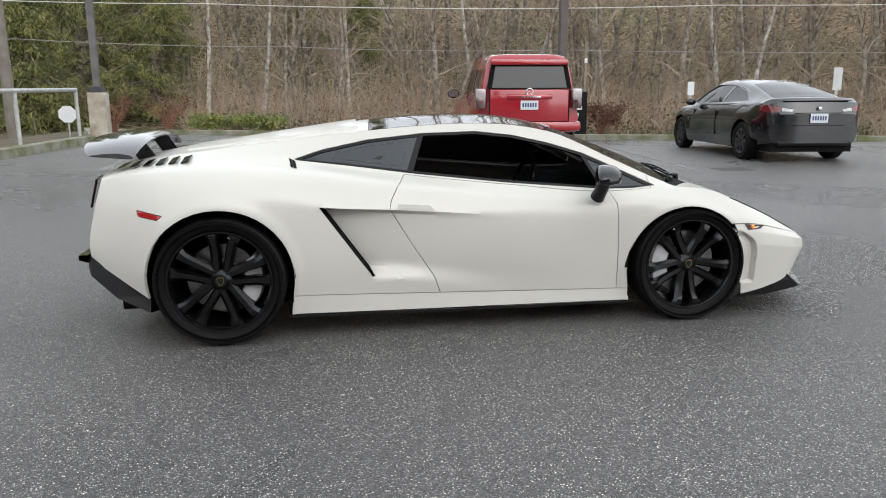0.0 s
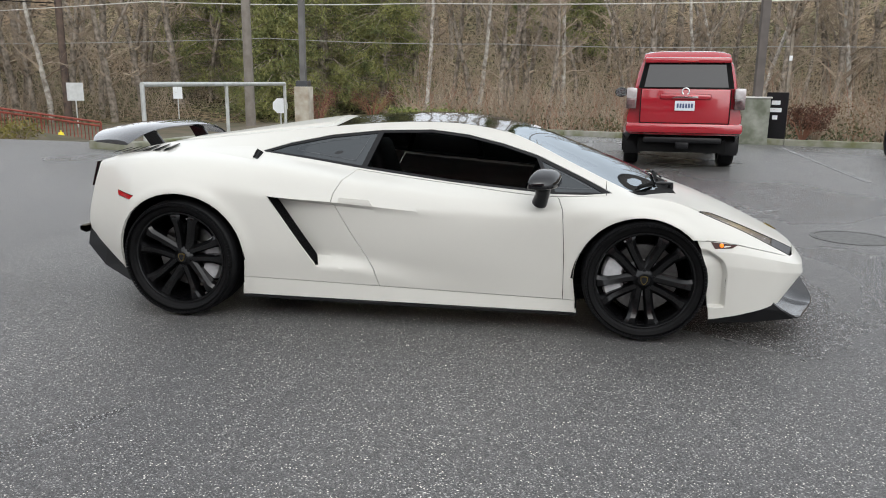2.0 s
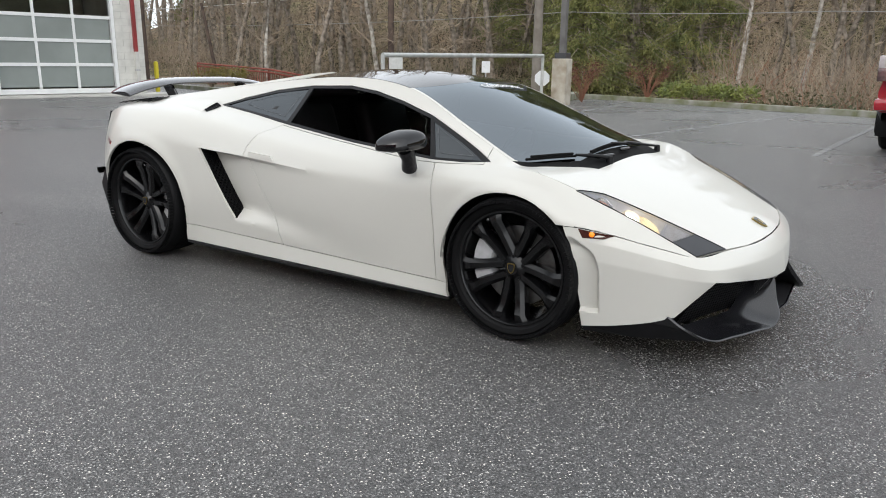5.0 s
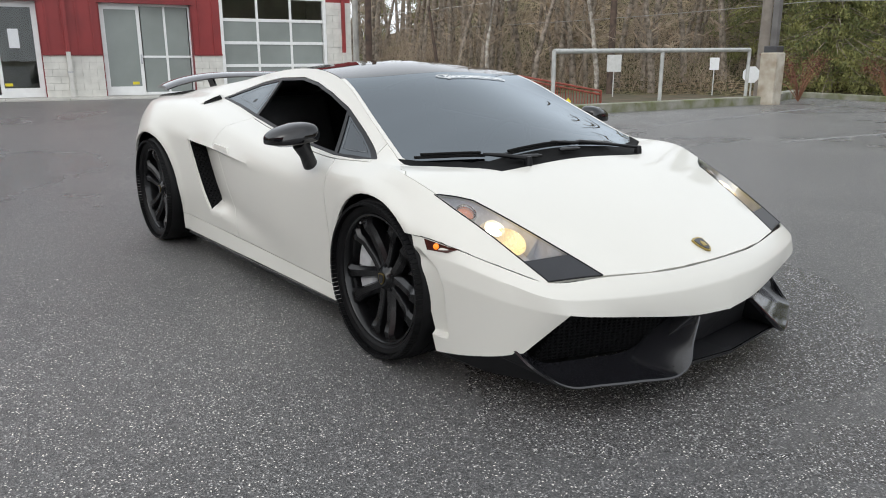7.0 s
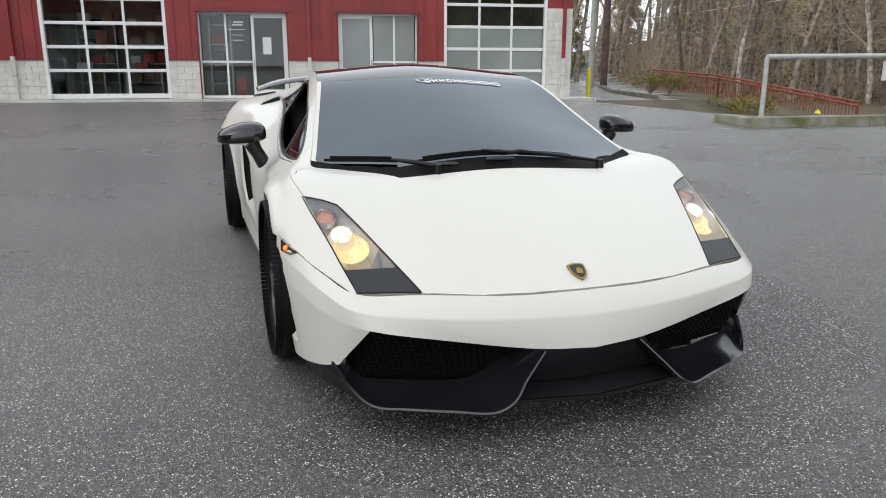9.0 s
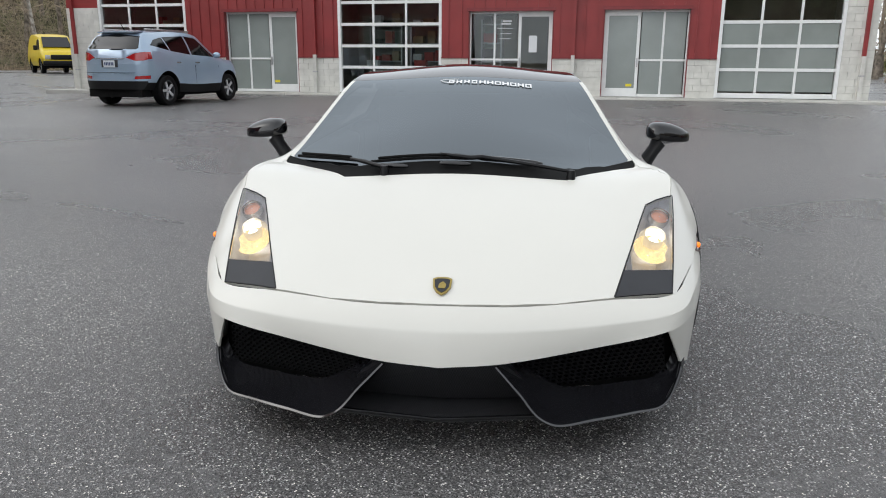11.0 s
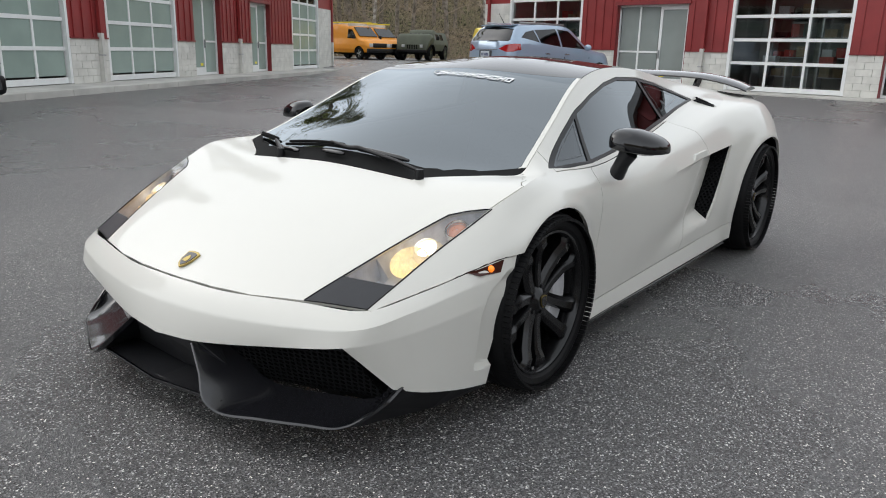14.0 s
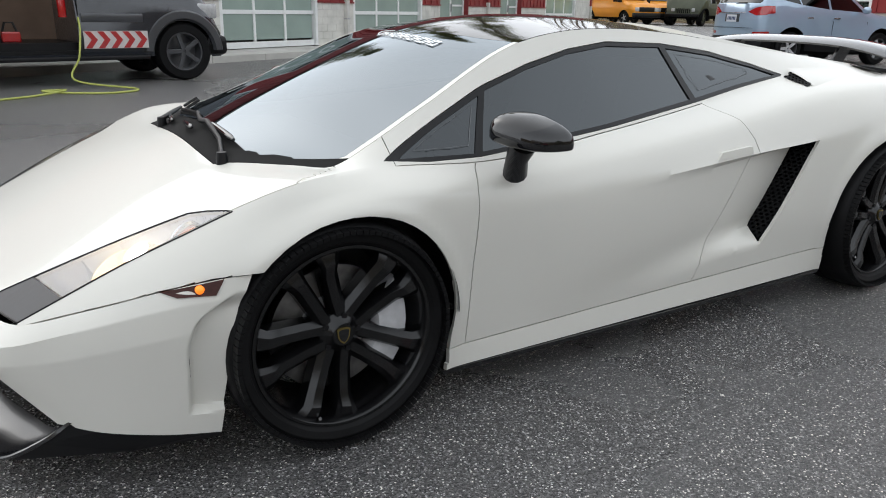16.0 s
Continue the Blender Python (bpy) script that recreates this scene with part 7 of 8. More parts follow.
# black electric saloon
sed = thing("black_saloon", "black four-door saloon parked by the kerb", "car", "parked vehicles", at=pose(8.18, 10.0, 0, 0, 0, 85) @ Matrix.Scale(1.05, 4))
BLK = paint("black_car_paint", (0.006, 0.0065, 0.008))
lines = [
    curve([(-2.36, 0, 0.80), (-2.34, 0, 0.93), (-2.26, 0, 1.055), (-2.0, 0, 1.10), (-1.6, 0, 1.215), (-1.0, 0, 1.365), (-0.4, 0, 1.44), (0.2, 0, 1.43), (0.7, 0, 1.26), (1.25, 0, 1.0), (1.9, 0, 0.87), (2.3, 0, 0.66)]),
    curve([(-2.36, 0.64, 0.79), (-2.34, 0.68, 0.92), (-2.26, 0.70, 1.04), (-2.0, 0.67, 1.075), (-1.6, 0.61, 1.175), (-1.0, 0.575, 1.31), (-0.4, 0.57, 1.385), (0.2, 0.575, 1.38), (0.7, 0.63, 1.215), (1.25, 0.71, 0.975), (1.9, 0.68, 0.85), (2.3, 0.55, 0.65)]),
    curve([(-2.36, 0.72, 0.78), (-2.34, 0.78, 0.90), (-2.26, 0.815, 0.985), (-2.0, 0.85, 1.0), (-1.4, 0.865, 0.985), (-0.8, 0.86, 0.96), (0, 0.86, 0.935), (1.0, 0.86, 0.90), (1.9, 0.80, 0.79), (2.3, 0.62, 0.62)]),
    curve([(-2.36, 0.78, 0.66), (-2.2, 0.86, 0.70), (-1.9, 0.91, 0.72), (-1.4, 0.93, 0.74), (-0.8, 0.92, 0.72), (0, 0.915, 0.70), (1.4, 0.925, 0.70), (2.0, 0.86, 0.62), (2.3, 0.66, 0.55)]),
    curve([(-2.36, 0.78, 0.45), (-2.1, 0.87, 0.44), (-1.4, 0.92, 0.42), (0, 0.90, 0.40), (1.4, 0.91, 0.40), (2.3, 0.68, 0.4)]),
    curve([(-2.36, 0.72, 0.34), (-1.4, 0.87, 0.24), (0, 0.86, 0.21), (1.4, 0.86, 0.21), (2.3, 0.64, 0.25)]),
]
coach(sed, lines, -2.355, 2.3, BLK, [("side_window", [(-1.42, 1.05), (-1.1, 1.20), (-0.55, 1.315), (-0.42, 1.01)]), ("side_window", [(-0.36, 1.01), (-0.47, 1.32), (0.15, 1.33), (0.5, 1.21), (0.88, 1.0)])], [(-1.4375, 0.34, 0.385), (1.4375, 0.34, 0.385)], soft=0.55, dx=0.05, bow=0.20, patches=[
    ("rear_window", [(-0.01, 1.115), (0.57, 1.105), (0.585, 1.14), (0.49, 1.34), (-0.01, 1.41)], -0.35, BLACK_GLOSS, "dark sloping rear window"),
    ("tail_lamp", [(0.62, 0.945), (0.80, 0.985), (0.90, 0.97), (0.91, 0.88), (0.78, 0.85), (0.63, 0.875)], -1.97, mat("smoked_red_lens", (0.16, 0.014, 0.016), 0.12, coat=1.0, spots=0.4, scale=14), "smoked red tail lamp"),
    ("reverse_lamp", [(0.42, 0.905), (0.615, 0.94), (0.62, 0.875), (0.46, 0.865)], -1.9, CLEAR_LAMP, "clear reversing lamp")])
for x in (-1.4375, 1.4375):
    for y in (-0.81, 0.81):
        road_wheel(sed, x, y, 0.335, 0.115, mat("dark_wheel_cover", (0.05, 0.052, 0.055), 0.4, metal=0.6, spots=0.2, scale=20), 8, DARK_GREY)
for sg in (1, -1):
    bm = bmesh.new()
    tube(bm, [(x, sg * y, z) for x, y, z in ((-1.2, 0.835, 1.0), (-1.5, 0.79, 1.035), (-1.38, 0.70, 1.125), (-1.0, 0.635, 1.255), (-0.4, 0.62, 1.345), (0.2, 0.63, 1.34), (0.6, 0.68, 1.21), (0.98, 0.79, 1.0), (0.4, 0.868, 0.965), (-0.4, 0.868, 0.985), (-1.2, 0.835, 1.0))], 0.011, 6)
    part("window_trim", bm, CHROME, sed, "bright window trim", 60)
    bm = bmesh.new()
    bmesh.ops.create_uvsphere(bm, u_segments=14, v_segments=8, radius=1, matrix=Matrix.Translation((0.72, sg * 1.0, 1.0)) @ Matrix.Diagonal((0.06, 0.11, 0.07, 1)))
    part("door_mirror", bm, BLACK_GLOSS, sed, "", 60)
    for x in (-0.32, 0.72):
        put_box("door_seam", sed, BLACK_DULL, x - 0.004, x + 0.004, sg * 0.90, sg * 0.926, 0.4, 0.86, 0)
put_box("boot_lip", sed, BLACK_GLOSS, -2.30, -2.17, -0.58, 0.58, 1.048, 1.064, 0.008)
put_box("boot_badge", sed, CHROME, -2.375, -2.35, -0.03, 0.03, 0.90, 0.95, 0.002, "plain bright badge")
number_plate(sed, -2.372, 0.0, 0.76, 180)
put_box("boot_seam", sed, BLACK_DULL, -2.359, -2.33, -0.46, 0.46, 0.635, 0.643, 0)
put_box("boot_seam", sed, BLACK_DULL, -2.359, -2.33, -0.42, 0.42, 0.845, 0.853, 0)
put_box("rear_valance", sed, BLACK_SATIN, -2.30, -2.0, -0.66, 0.66, 0.28, 0.38, 0.04)
put_box("underbody", sed, BLACK_DULL, -2.2, 2.1, -0.72, 0.72, 0.18, 0.34, 0.0)

# pale blue crossover
blue = thing("blue_crossover", "pale blue crossover parked on asphalt", "car", "parked vehicles", at=pose(-14.9, -8.35, 0.09, 0, 0, 168))
BLU = paint("pale_blue_paint", (0.34, 0.44, 0.56), rough=0.28)
BLU.node_tree.nodes["Principled BSDF"].inputs["Metallic"].default_value = 0.35
lines = [
    curve([(-2.2, 0, 0.84), (-2.19, 0, 1.10), (-2.14, 0, 1.27), (-2.0, 0, 1.46), (-1.82, 0, 1.66), (-1.7, 0, 1.72), (-1.3, 0, 1.755), (-0.4, 0, 1.78), (0.2, 0, 1.73), (1.0, 0, 1.22), (1.2, 0, 1.15), (1.9, 0, 1.0), (2.18, 0, 0.78)]),
    curve([(-2.2, 0.70, 0.83), (-2.19, 0.74, 1.09), (-2.14, 0.735, 1.25), (-2.0, 0.69, 1.43), (-1.82, 0.63, 1.61), (-1.7, 0.62, 1.665), (-1.3, 0.62, 1.70), (-0.4, 0.635, 1.725), (0.2, 0.64, 1.68), (1.0, 0.72, 1.20), (1.2, 0.76, 1.13), (1.9, 0.72, 0.98), (2.18, 0.57, 0.77)]),
    curve([(-2.2, 0.78, 0.82), (-2.17, 0.83, 1.06), (-2.05, 0.86, 1.18), (-1.7, 0.87, 1.25), (-1.2, 0.88, 1.22), (-0.4, 0.88, 1.15), (0.6, 0.87, 1.09), (1.2, 0.86, 1.04), (1.9, 0.80, 0.90), (2.18, 0.64, 0.74)]),
    curve([(-2.2, 0.84, 0.74), (-1.95, 0.90, 0.82), (-1.32, 0.93, 0.84), (-0.5, 0.905, 0.80), (0.5, 0.905, 0.78), (1.32, 0.925, 0.80), (1.9, 0.86, 0.70), (2.18, 0.68, 0.62)]),
    curve([(-2.2, 0.84, 0.56), (-1.32, 0.925, 0.54), (0, 0.90, 0.48), (1.32, 0.92, 0.50), (2.18, 0.68, 0.48)]),
    curve([(-2.2, 0.76, 0.40), (-1.32, 0.87, 0.34), (0, 0.85, 0.28), (1.32, 0.86, 0.30), (2.18, 0.62, 0.34)]),
]
coach(blue, lines, -2.195, 2.18, BLU, [("side_window", [(-1.74, 1.40), (-1.55, 1.53), (-1.22, 1.595), (-1.10, 1.29)]), ("side_window", [(-1.06, 1.28), (-1.18, 1.60), (-0.36, 1.645), (-0.28, 1.20)]), ("side_window", [(-0.22, 1.20), (-0.30, 1.645), (0.15, 1.61), (0.82, 1.15)])], [(-1.32, 0.38, 0.44), (1.32, 0.38, 0.44)], BLACK_SATIN, soft=0.55, dx=0.04, bow=0.24, patches=[
    ("rear_window", [(-0.01, 1.31), (0.64, 1.30), (0.68, 1.34), (0.60, 1.60), (-0.01, 1.66)], -1.6, BLACK_GLOSS, "dark rear window"),
    ("tail_lamp", [(0.42, 1.115), (0.60, 1.21), (0.80, 1.25), (0.95, 1.24), (0.95, 1.12), (0.80, 1.05), (0.64, 1.04)], -1.82, RED_LENS, "red wrap-round tail lamp"),
    ("reflector", [(0.58, 0.63), (0.60, 0.70), (0.90, 0.72), (0.90, 0.64)], -1.9, RED_LENS, "red bumper reflector")])
for x in (-1.32, 1.32):
    for y in (-0.79, 0.79):
        road_wheel(blue, x, y, 0.36, 0.125, SILVER_RIM, 5, DARK_GREY)
bm = bmesh.new()
sheet(bm, [(-1.87, 0.54, 1.70), (-1.91, 0, 1.71), (-1.87, -0.54, 1.70), (-1.60, -0.56, 1.735), (-1.60, 0.56, 1.735)], (0, 0, -0.03))
bmesh.ops.bevel(bm, geom=bm.edges[:], offset=0.012, segments=2, affect="EDGES")
part("rear_spoiler", bm, BLU, blue, "", 40)
put_box("plate_recess", blue, DARK_GREY, -2.203, -2.18, -0.22, 0.22, 0.90, 1.07, 0.004)
number_plate(blue, -2.212, 0.0, 0.975, 180)
put_box("garnish", blue, CHROME, -2.215, -2.19, -0.42, 0.42, 1.085, 1.10, 0.003)
put_box("gate_seam", blue, BLACK_DULL, -2.198, -2.18, -0.66, 0.66, 0.775, 0.782, 0)
bm = bmesh.new()
tube(bm, [(-2.14, 0.0, 1.29), (-2.15, -0.18, 1.30), (-2.145, -0.36, 1.305)], 0.012, 6)
part("rear_wiper", bm, BLACK_DULL, blue, "", 50)
bm = bmesh.new()
tube(bm, [(-1.5, 0.05, 1.74), (-1.72, 0.05, 2.0)], [0.012, 0.004], 6)
part("aerial", bm, BLACK_DULL, blue, "", 50)
put_box("bumper_skirt", blue, BLACK_SATIN, -2.08, -1.85, -0.58, 0.58, 0.38, 0.50, 0.05)
put_box("underbody", blue, BLACK_DULL, -2.1, 2.0, -0.72, 0.72, 0.22, 0.4, 0.0)
for sg in (1, -1):
    put_box("roof_rail", blue, ALLOY, -1.6, 0.1, sg * 0.57 - 0.02, sg * 0.57 + 0.02, 1.73, 1.785, 0.012, "silver roof rail")
    bm = bmesh.new()
    bmesh.ops.create_uvsphere(bm, u_segments=14, v_segments=8, radius=1, matrix=Matrix.Translation((0.66, sg * 1.0, 1.20)) @ Matrix.Diagonal((0.07, 0.11, 0.08, 1)))
    part("door_mirror", bm, BLU, blue, "", 60)
    for x in (-0.95, -0.18):
        put_box("door_handle", blue, CHROME, x + 0.02, x + 0.2, sg * 0.895 - 0.02, sg * 0.895 + 0.02, 1.00, 1.03, 0.006)
    for x in (-0.98, -0.16, 0.86):
        put_box("door_seam", blue, BLACK_DULL, x - 0.003, x + 0.003, sg * 0.87, sg * 0.906, 0.50, 0.95, 0)

# dark service van with its side door open
van = thing("service_van", "dark grey service van with open sliding door", "van", "parked vehicles", at=pose(1.10, -10.25, 0, 0, 0, 189.6))
GREY = paint("dark_grey_van_paint", (0.016, 0.019, 0.026), 0.7)
lines = [
    curve([(-3.3, 0, 2.55), (-2.0, 0, 2.62), (0.6, 0, 2.62), (1.2, 0, 2.45), (1.75, 0, 1.72), (1.95, 0, 1.42), (2.35, 0, 1.12), (2.5, 0, 0.8)]),
    curve([(-3.3, 0.80, 2.50), (-2.0, 0.82, 2.56), (0.6, 0.80, 2.55), (1.2, 0.76, 2.38), (1.75, 0.84, 1.68), (1.95, 0.86, 1.40), (2.35, 0.78, 1.08), (2.5, 0.70, 0.78)]),
    curve([(-3.3, 0.93, 1.45), (0.6, 0.94, 1.42), (1.75, 0.94, 1.32), (2.1, 0.92, 1.16), (2.35, 0.87, 0.98), (2.5, 0.78, 0.74)]),
    curve([(-3.3, 0.99, 1.0), (0.6, 0.995, 1.0), (1.83, 1.0, 1.0), (2.3, 0.95, 0.90), (2.5, 0.84, 0.70)]),
    curve([(-3.3, 0.98, 0.62), (1.83, 0.99, 0.62), (2.3, 0.95, 0.60), (2.5, 0.85, 0.55)]),
    curve([(-3.3, 0.94, 0.38), (1.83, 0.95, 0.36), (2.3, 0.92, 0.34), (2.5, 0.83, 0.34)]),
]
bm, lay = shell(lines, -3.3, 2.5, soft=0.3, dx=0.09)
OPEN = [(-1.05, 0.42), (-1.05, 2.3), (0.30, 2.3), (0.30, 0.42)]
other_side = bm.copy()
cut(bm, OPEN, "xz", (1, 2, 3, 4), lay)
lift(bm, lay, lambda f, b, c: 0 < b < 5 and inside((c.x, c.z), OPEN)).free()
for b_ in (bm, other_side):
    l2 = b_.faces.layers.int.get("band")
    for ax in (-1.83, 1.83):
        cut(b_, circle((ax, 0.42, 0.47), 28), "xz", (2, 3, 4), l2)
    lift(b_, l2, lambda f, b, c: b in (2, 3, 4) and any(math.hypot(c.x - ax, c.z - 0.42) < 0.47 for ax in (-1.83, 1.83))).free()
right = other(bm)
bm.free()
part("body_right", right, GREY, van, "", 34)
part("body_left", other_side, GREY, van, "", 34)
bm = bmesh.new()
sheet(bm, [(0.55, -0.935, 1.50), (0.62, -0.865, 2.20), (1.10, -0.84, 2.12), (1.58, -0.925, 1.48)], (0, 0.02, 0))
part("cab_window", bm, BLACK_GLOSS, van, "dark cab window")
for x in (-1.83, 1.83):
    for y in (-0.86, 0.86):
        road_wheel(van, x, y, 0.43, 0.145, DARK_GREY, 5, DARK_GREY)
        sg = 1 if y > 0 else -1
        bm = bmesh.new()
        ring = np.linspace(0.05, math.pi - 0.05, 20)
        rows_ = [[bm.verts.new((x + r * math.cos(a), sg * yy, 0.42 + r * math.sin(a))) for a in ring] for r, yy in ((0.47, 0.99), (0.50, 1.045), (0.60, 1.04), (0.63, 0.99))]
        for p, q in zip(rows_, rows_[1:]):
            for k in range(19):
                bm.faces.new((p[k], p[k + 1], q[k + 1], q[k]))
        part("wheel_flare", bm, DARK_GREY, van, "dark grey wheel flare", 40)
        put_box("wheel_well", van, BLACK_DULL, x - 0.46, x + 0.46, sg * 0.45, sg * 0.70, 0.2, 0.95, 0)
put_box("front_bumper", van, BLACK_SATIN, 2.22, 2.58, -0.95, 0.95, 0.36, 0.66, 0.08)
put_box("cargo_floor", van, BLACK_SATIN, -3.2, 1.0, -0.93, 0.9, 0.46, 0.58, 0.0)
put_box("far_lining", van, mat("van_lining", (0.20, 0.13, 0.09), 0.8, spots=0.3, scale=2), -3.2, 0.9, 0.2, 0.24, 0.58, 2.4, 0.0, "brown cargo lining")
put_box("cab_partition", van, ALLOY, 0.34, 0.40, -0.9, 0.9, 0.58, 2.4, 0.0)
put_box("side_step", van, BLACK_SATIN, -1.30, 1.25, -1.12, -0.92, 0.34, 0.40, 0.015, "black side step")
put_box("step_well", van, BLACK_SATIN, -1.05, 0.30, -0.97, -0.90, 0.40, 0.47, 0.0)
band = put_box("reflective_band", van, mat("pale_band", (0.60, 0.55, 0.53), 0.5, spots=0.1, scale=20), 0.36, 1.26, -1.05, -0.98, 0.50, 0.74, 0.0, "pale band with red chevrons")
for k in range(5):
    x = 0.37 + k * 0.175
    bm = bmesh.new()
    sheet(bm, [(x, -1.054, 0.505), (x + 0.085, -1.054, 0.505), (min(x + 0.175, 1.255), -1.054, 0.62), (x + 0.085, -1.054, 0.735), (x, -1.054, 0.735), (x + 0.09, -1.054, 0.62)], (0, 0.003, 0))
    part("chevron", bm, RED_LENS, band, "red chevron")
put_box("rub_strip", van, DARK_GREY, 0.36, 1.22, -1.03, -0.99, 0.86, 0.98, 0.01, "dark grey rub strip")
put_box("head_lamp", van, CLEAR_LAMP, 2.10, 2.42, -0.95, -0.80, 0.92, 1.14, 0.03, "clear head lamp")
put_box("door_seam", van, BLACK_DULL, 0.325, 0.335, -1.003, -0.97, 0.42, 1.4, 0)
bm = bmesh.new()
lathe(bm, [(0.001, 1.32), (0.03, 1.32), (0.055, 1.24), (0.055, 0.92), (0.001, 0.92)], 16, "z", (0.16, -0.90, 0))
part("fire_extinguisher", bm, RED_LENS, van, "red fire extinguisher", 50)
for x in (-0.45, -0.85):
    tool = thing("hydraulic_tool", "red and black rescue tool on the van floor", "tool", "tools in the van")
    tool.matrix_world = van.matrix_world @ pose(x, -0.55, 0.58)
    part("tool_body", boxed(-0.12, 0.12, -0.08, 0.08, 0, 0.14, 0.02), RED_LENS, tool)
    bm = bmesh.new()
    tube(bm, [(-0.13, 0, 0.02), (-0.05, 0, 0.26), (0.05, 0, 0.26), (0.13, 0, 0.02)], 0.016, 8)
    part("tool_handle", bm, BLACK_SATIN, tool, "", 50)
hose = thing("hose", "yellow-green hose from the van across asphalt", "hose")
VM = van.matrix_world
pts = [VM @ Vector(p) for p in ((0.33, -1.0, 0.92), (0.30, -1.12, 0.75), (0.22, -1.22, 0.4), (0.10, -1.32, 0.1))] + [Vector(p) for p in ((0.10, -8.35, 0.02), (0.45, -8.02, 0.014), (0.9, -8.15, 0.014), (1.25, -8.35, 0.03), (1.05, -8.42, 0.03), (1.0, -8.25, 0.04), (1.4, -7.95, 0.014), (2.0, -7.6, 0.014), (3.2, -7.3, 0.014))]
fine = []
for a, b, c, d in zip([pts[0]] + pts[:-2], pts[:-1], pts[1:], pts[2:] + [pts[-1]]):
    for k in range(8):
        t = k / 8
        fine.append(0.5 * (2 * b + (c - a) * t + (2 * a - 5 * b + 4 * c - d) * t * t + (3 * b - a - 3 * c + d) * t**3))
bm = bmesh.new()
tube(bm, [Vector((p.x, p.y, max(p.z, 0.014))) for p in fine], 0.014, 8)
part("hose_pipe", bm, mat("yellow_green_rubber", (0.42, 0.46, 0.10), 0.5, spots=0.1, scale=20), hose, "", 60)


# yellow work vans and an army truck, far off
YEL = paint("yellow_van_paint", (0.74, 0.27, 0.004), coat=0.3, rough=0.5)
LEMON = paint("lemon_van_paint", (0.68, 0.50, 0.008), coat=0.3, rough=0.5)


def work_van(at, body, label, rack):
    v = thing("work_van", label, "van", "work vans", at=at)
    ls = [
        curve([(-2.6, 0, 2.0), (-2.3, 0, 2.06), (0.4, 0, 2.06), (0.8, 0, 1.98), (1.5, 0, 1.38), (1.7, 0, 1.28), (2.4, 0, 1.12), (2.6, 0, 0.9)]),
        curve([(-2.6, 0.78, 1.95), (-2.3, 0.80, 2.0), (0.4, 0.80, 2.0), (0.8, 0.76, 1.92), (1.5, 0.82, 1.35), (1.7, 0.84, 1.25), (2.4, 0.82, 1.08), (2.6, 0.76, 0.88)]),
        curve([(-2.6, 0.94, 1.22), (0.8, 0.95, 1.2), (1.7, 0.95, 1.15), (2.4, 0.90, 1.0), (2.6, 0.82, 0.85)]),
        curve([(-2.6, 0.99, 0.9), (1.7, 0.99, 0.9), (2.4, 0.95, 0.85), (2.6, 0.86, 0.78)]),
        curve([(-2.6, 0.98, 0.62), (1.7, 0.98, 0.62), (2.6, 0.88, 0.6)]),
        curve([(-2.6, 0.92, 0.42), (1.7, 0.92, 0.42), (2.6, 0.84, 0.45)]),
    ]
    coach(v, ls, -2.6, 2.6, body, [("side_window", [(0.5, 1.28), (0.5, 1.85), (0.85, 1.82), (1.38, 1.28)])], [(-1.7, 0.38, 0.45), (1.7, 0.38, 0.45)], soft=0.3, dx=0.12)
    for x in (-1.7, 1.7):
        for y in (-0.85, 0.85):
            road_wheel(v, x, y, 0.37, 0.12, ALLOY, 5, BLACK_SATIN)
    put_box("front_bumper", v, BLACK_SATIN, 2.45, 2.75, -0.95, 0.95, 0.42, 0.68, 0.05)
    put_box("grille", v, BLACK_SATIN, 2.58, 2.64, -0.55, 0.55, 0.74, 1.0, 0.02, "black grille")
    for sg in (1, -1):
        put_box("head_lamp", v, CLEAR_LAMP, 2.55, 2.64, sg * 0.70 - 0.13, sg * 0.70 + 0.13, 0.76, 0.98, 0.02)
        put_box("door_mirror", v, BLACK_SATIN, 1.25, 1.4, sg * 1.08 - 0.1, sg * 1.08 + 0.1, 1.25, 1.5, 0.03)
    bm = bmesh.new()
    sheet(bm, [(1.50, 0.72, 1.40), (1.50, -0.72, 1.40), (0.84, -0.66, 1.95), (0.84, 0.66, 1.95)], (0.03, 0, 0.03))
    part("windscreen", bm, BLACK_GLOSS, v, "dark windscreen")
    if rack:
        for x in (-2.0, -0.6, 0.4):
            put_box("rack_bar", v, PIPE_WHITE, x - 0.03, x + 0.03, -0.75, 0.75, 2.05, 2.22, 0)
        for y in (-0.7, -0.4, 0.7):
            put_box("ladder_rail", v, YELLOW_TAG, -2.3, 0.9, y - 0.04, y + 0.04, 2.22, 2.30, 0, "yellow ladder")
    put_box("underbody", v, BLACK_DULL, -2.4, 2.4, -0.75, 0.75, 0.3, 0.5, 0)
    return v


def on_land(x, y, turn):
    return pose(x, y, land(x, y), 0, 0, turn)


work_van(on_land(-32.9, -32.6, 82), YEL, "orange-yellow work van with ladders on its roof", True)
work_van(on_land(-35.5, -33.3, 82), YEL, "orange-yellow work van with a roof rack", True)
work_van(on_land(-38.0, -25.4, 40), LEMON, "yellow work van beside the workshop", False)

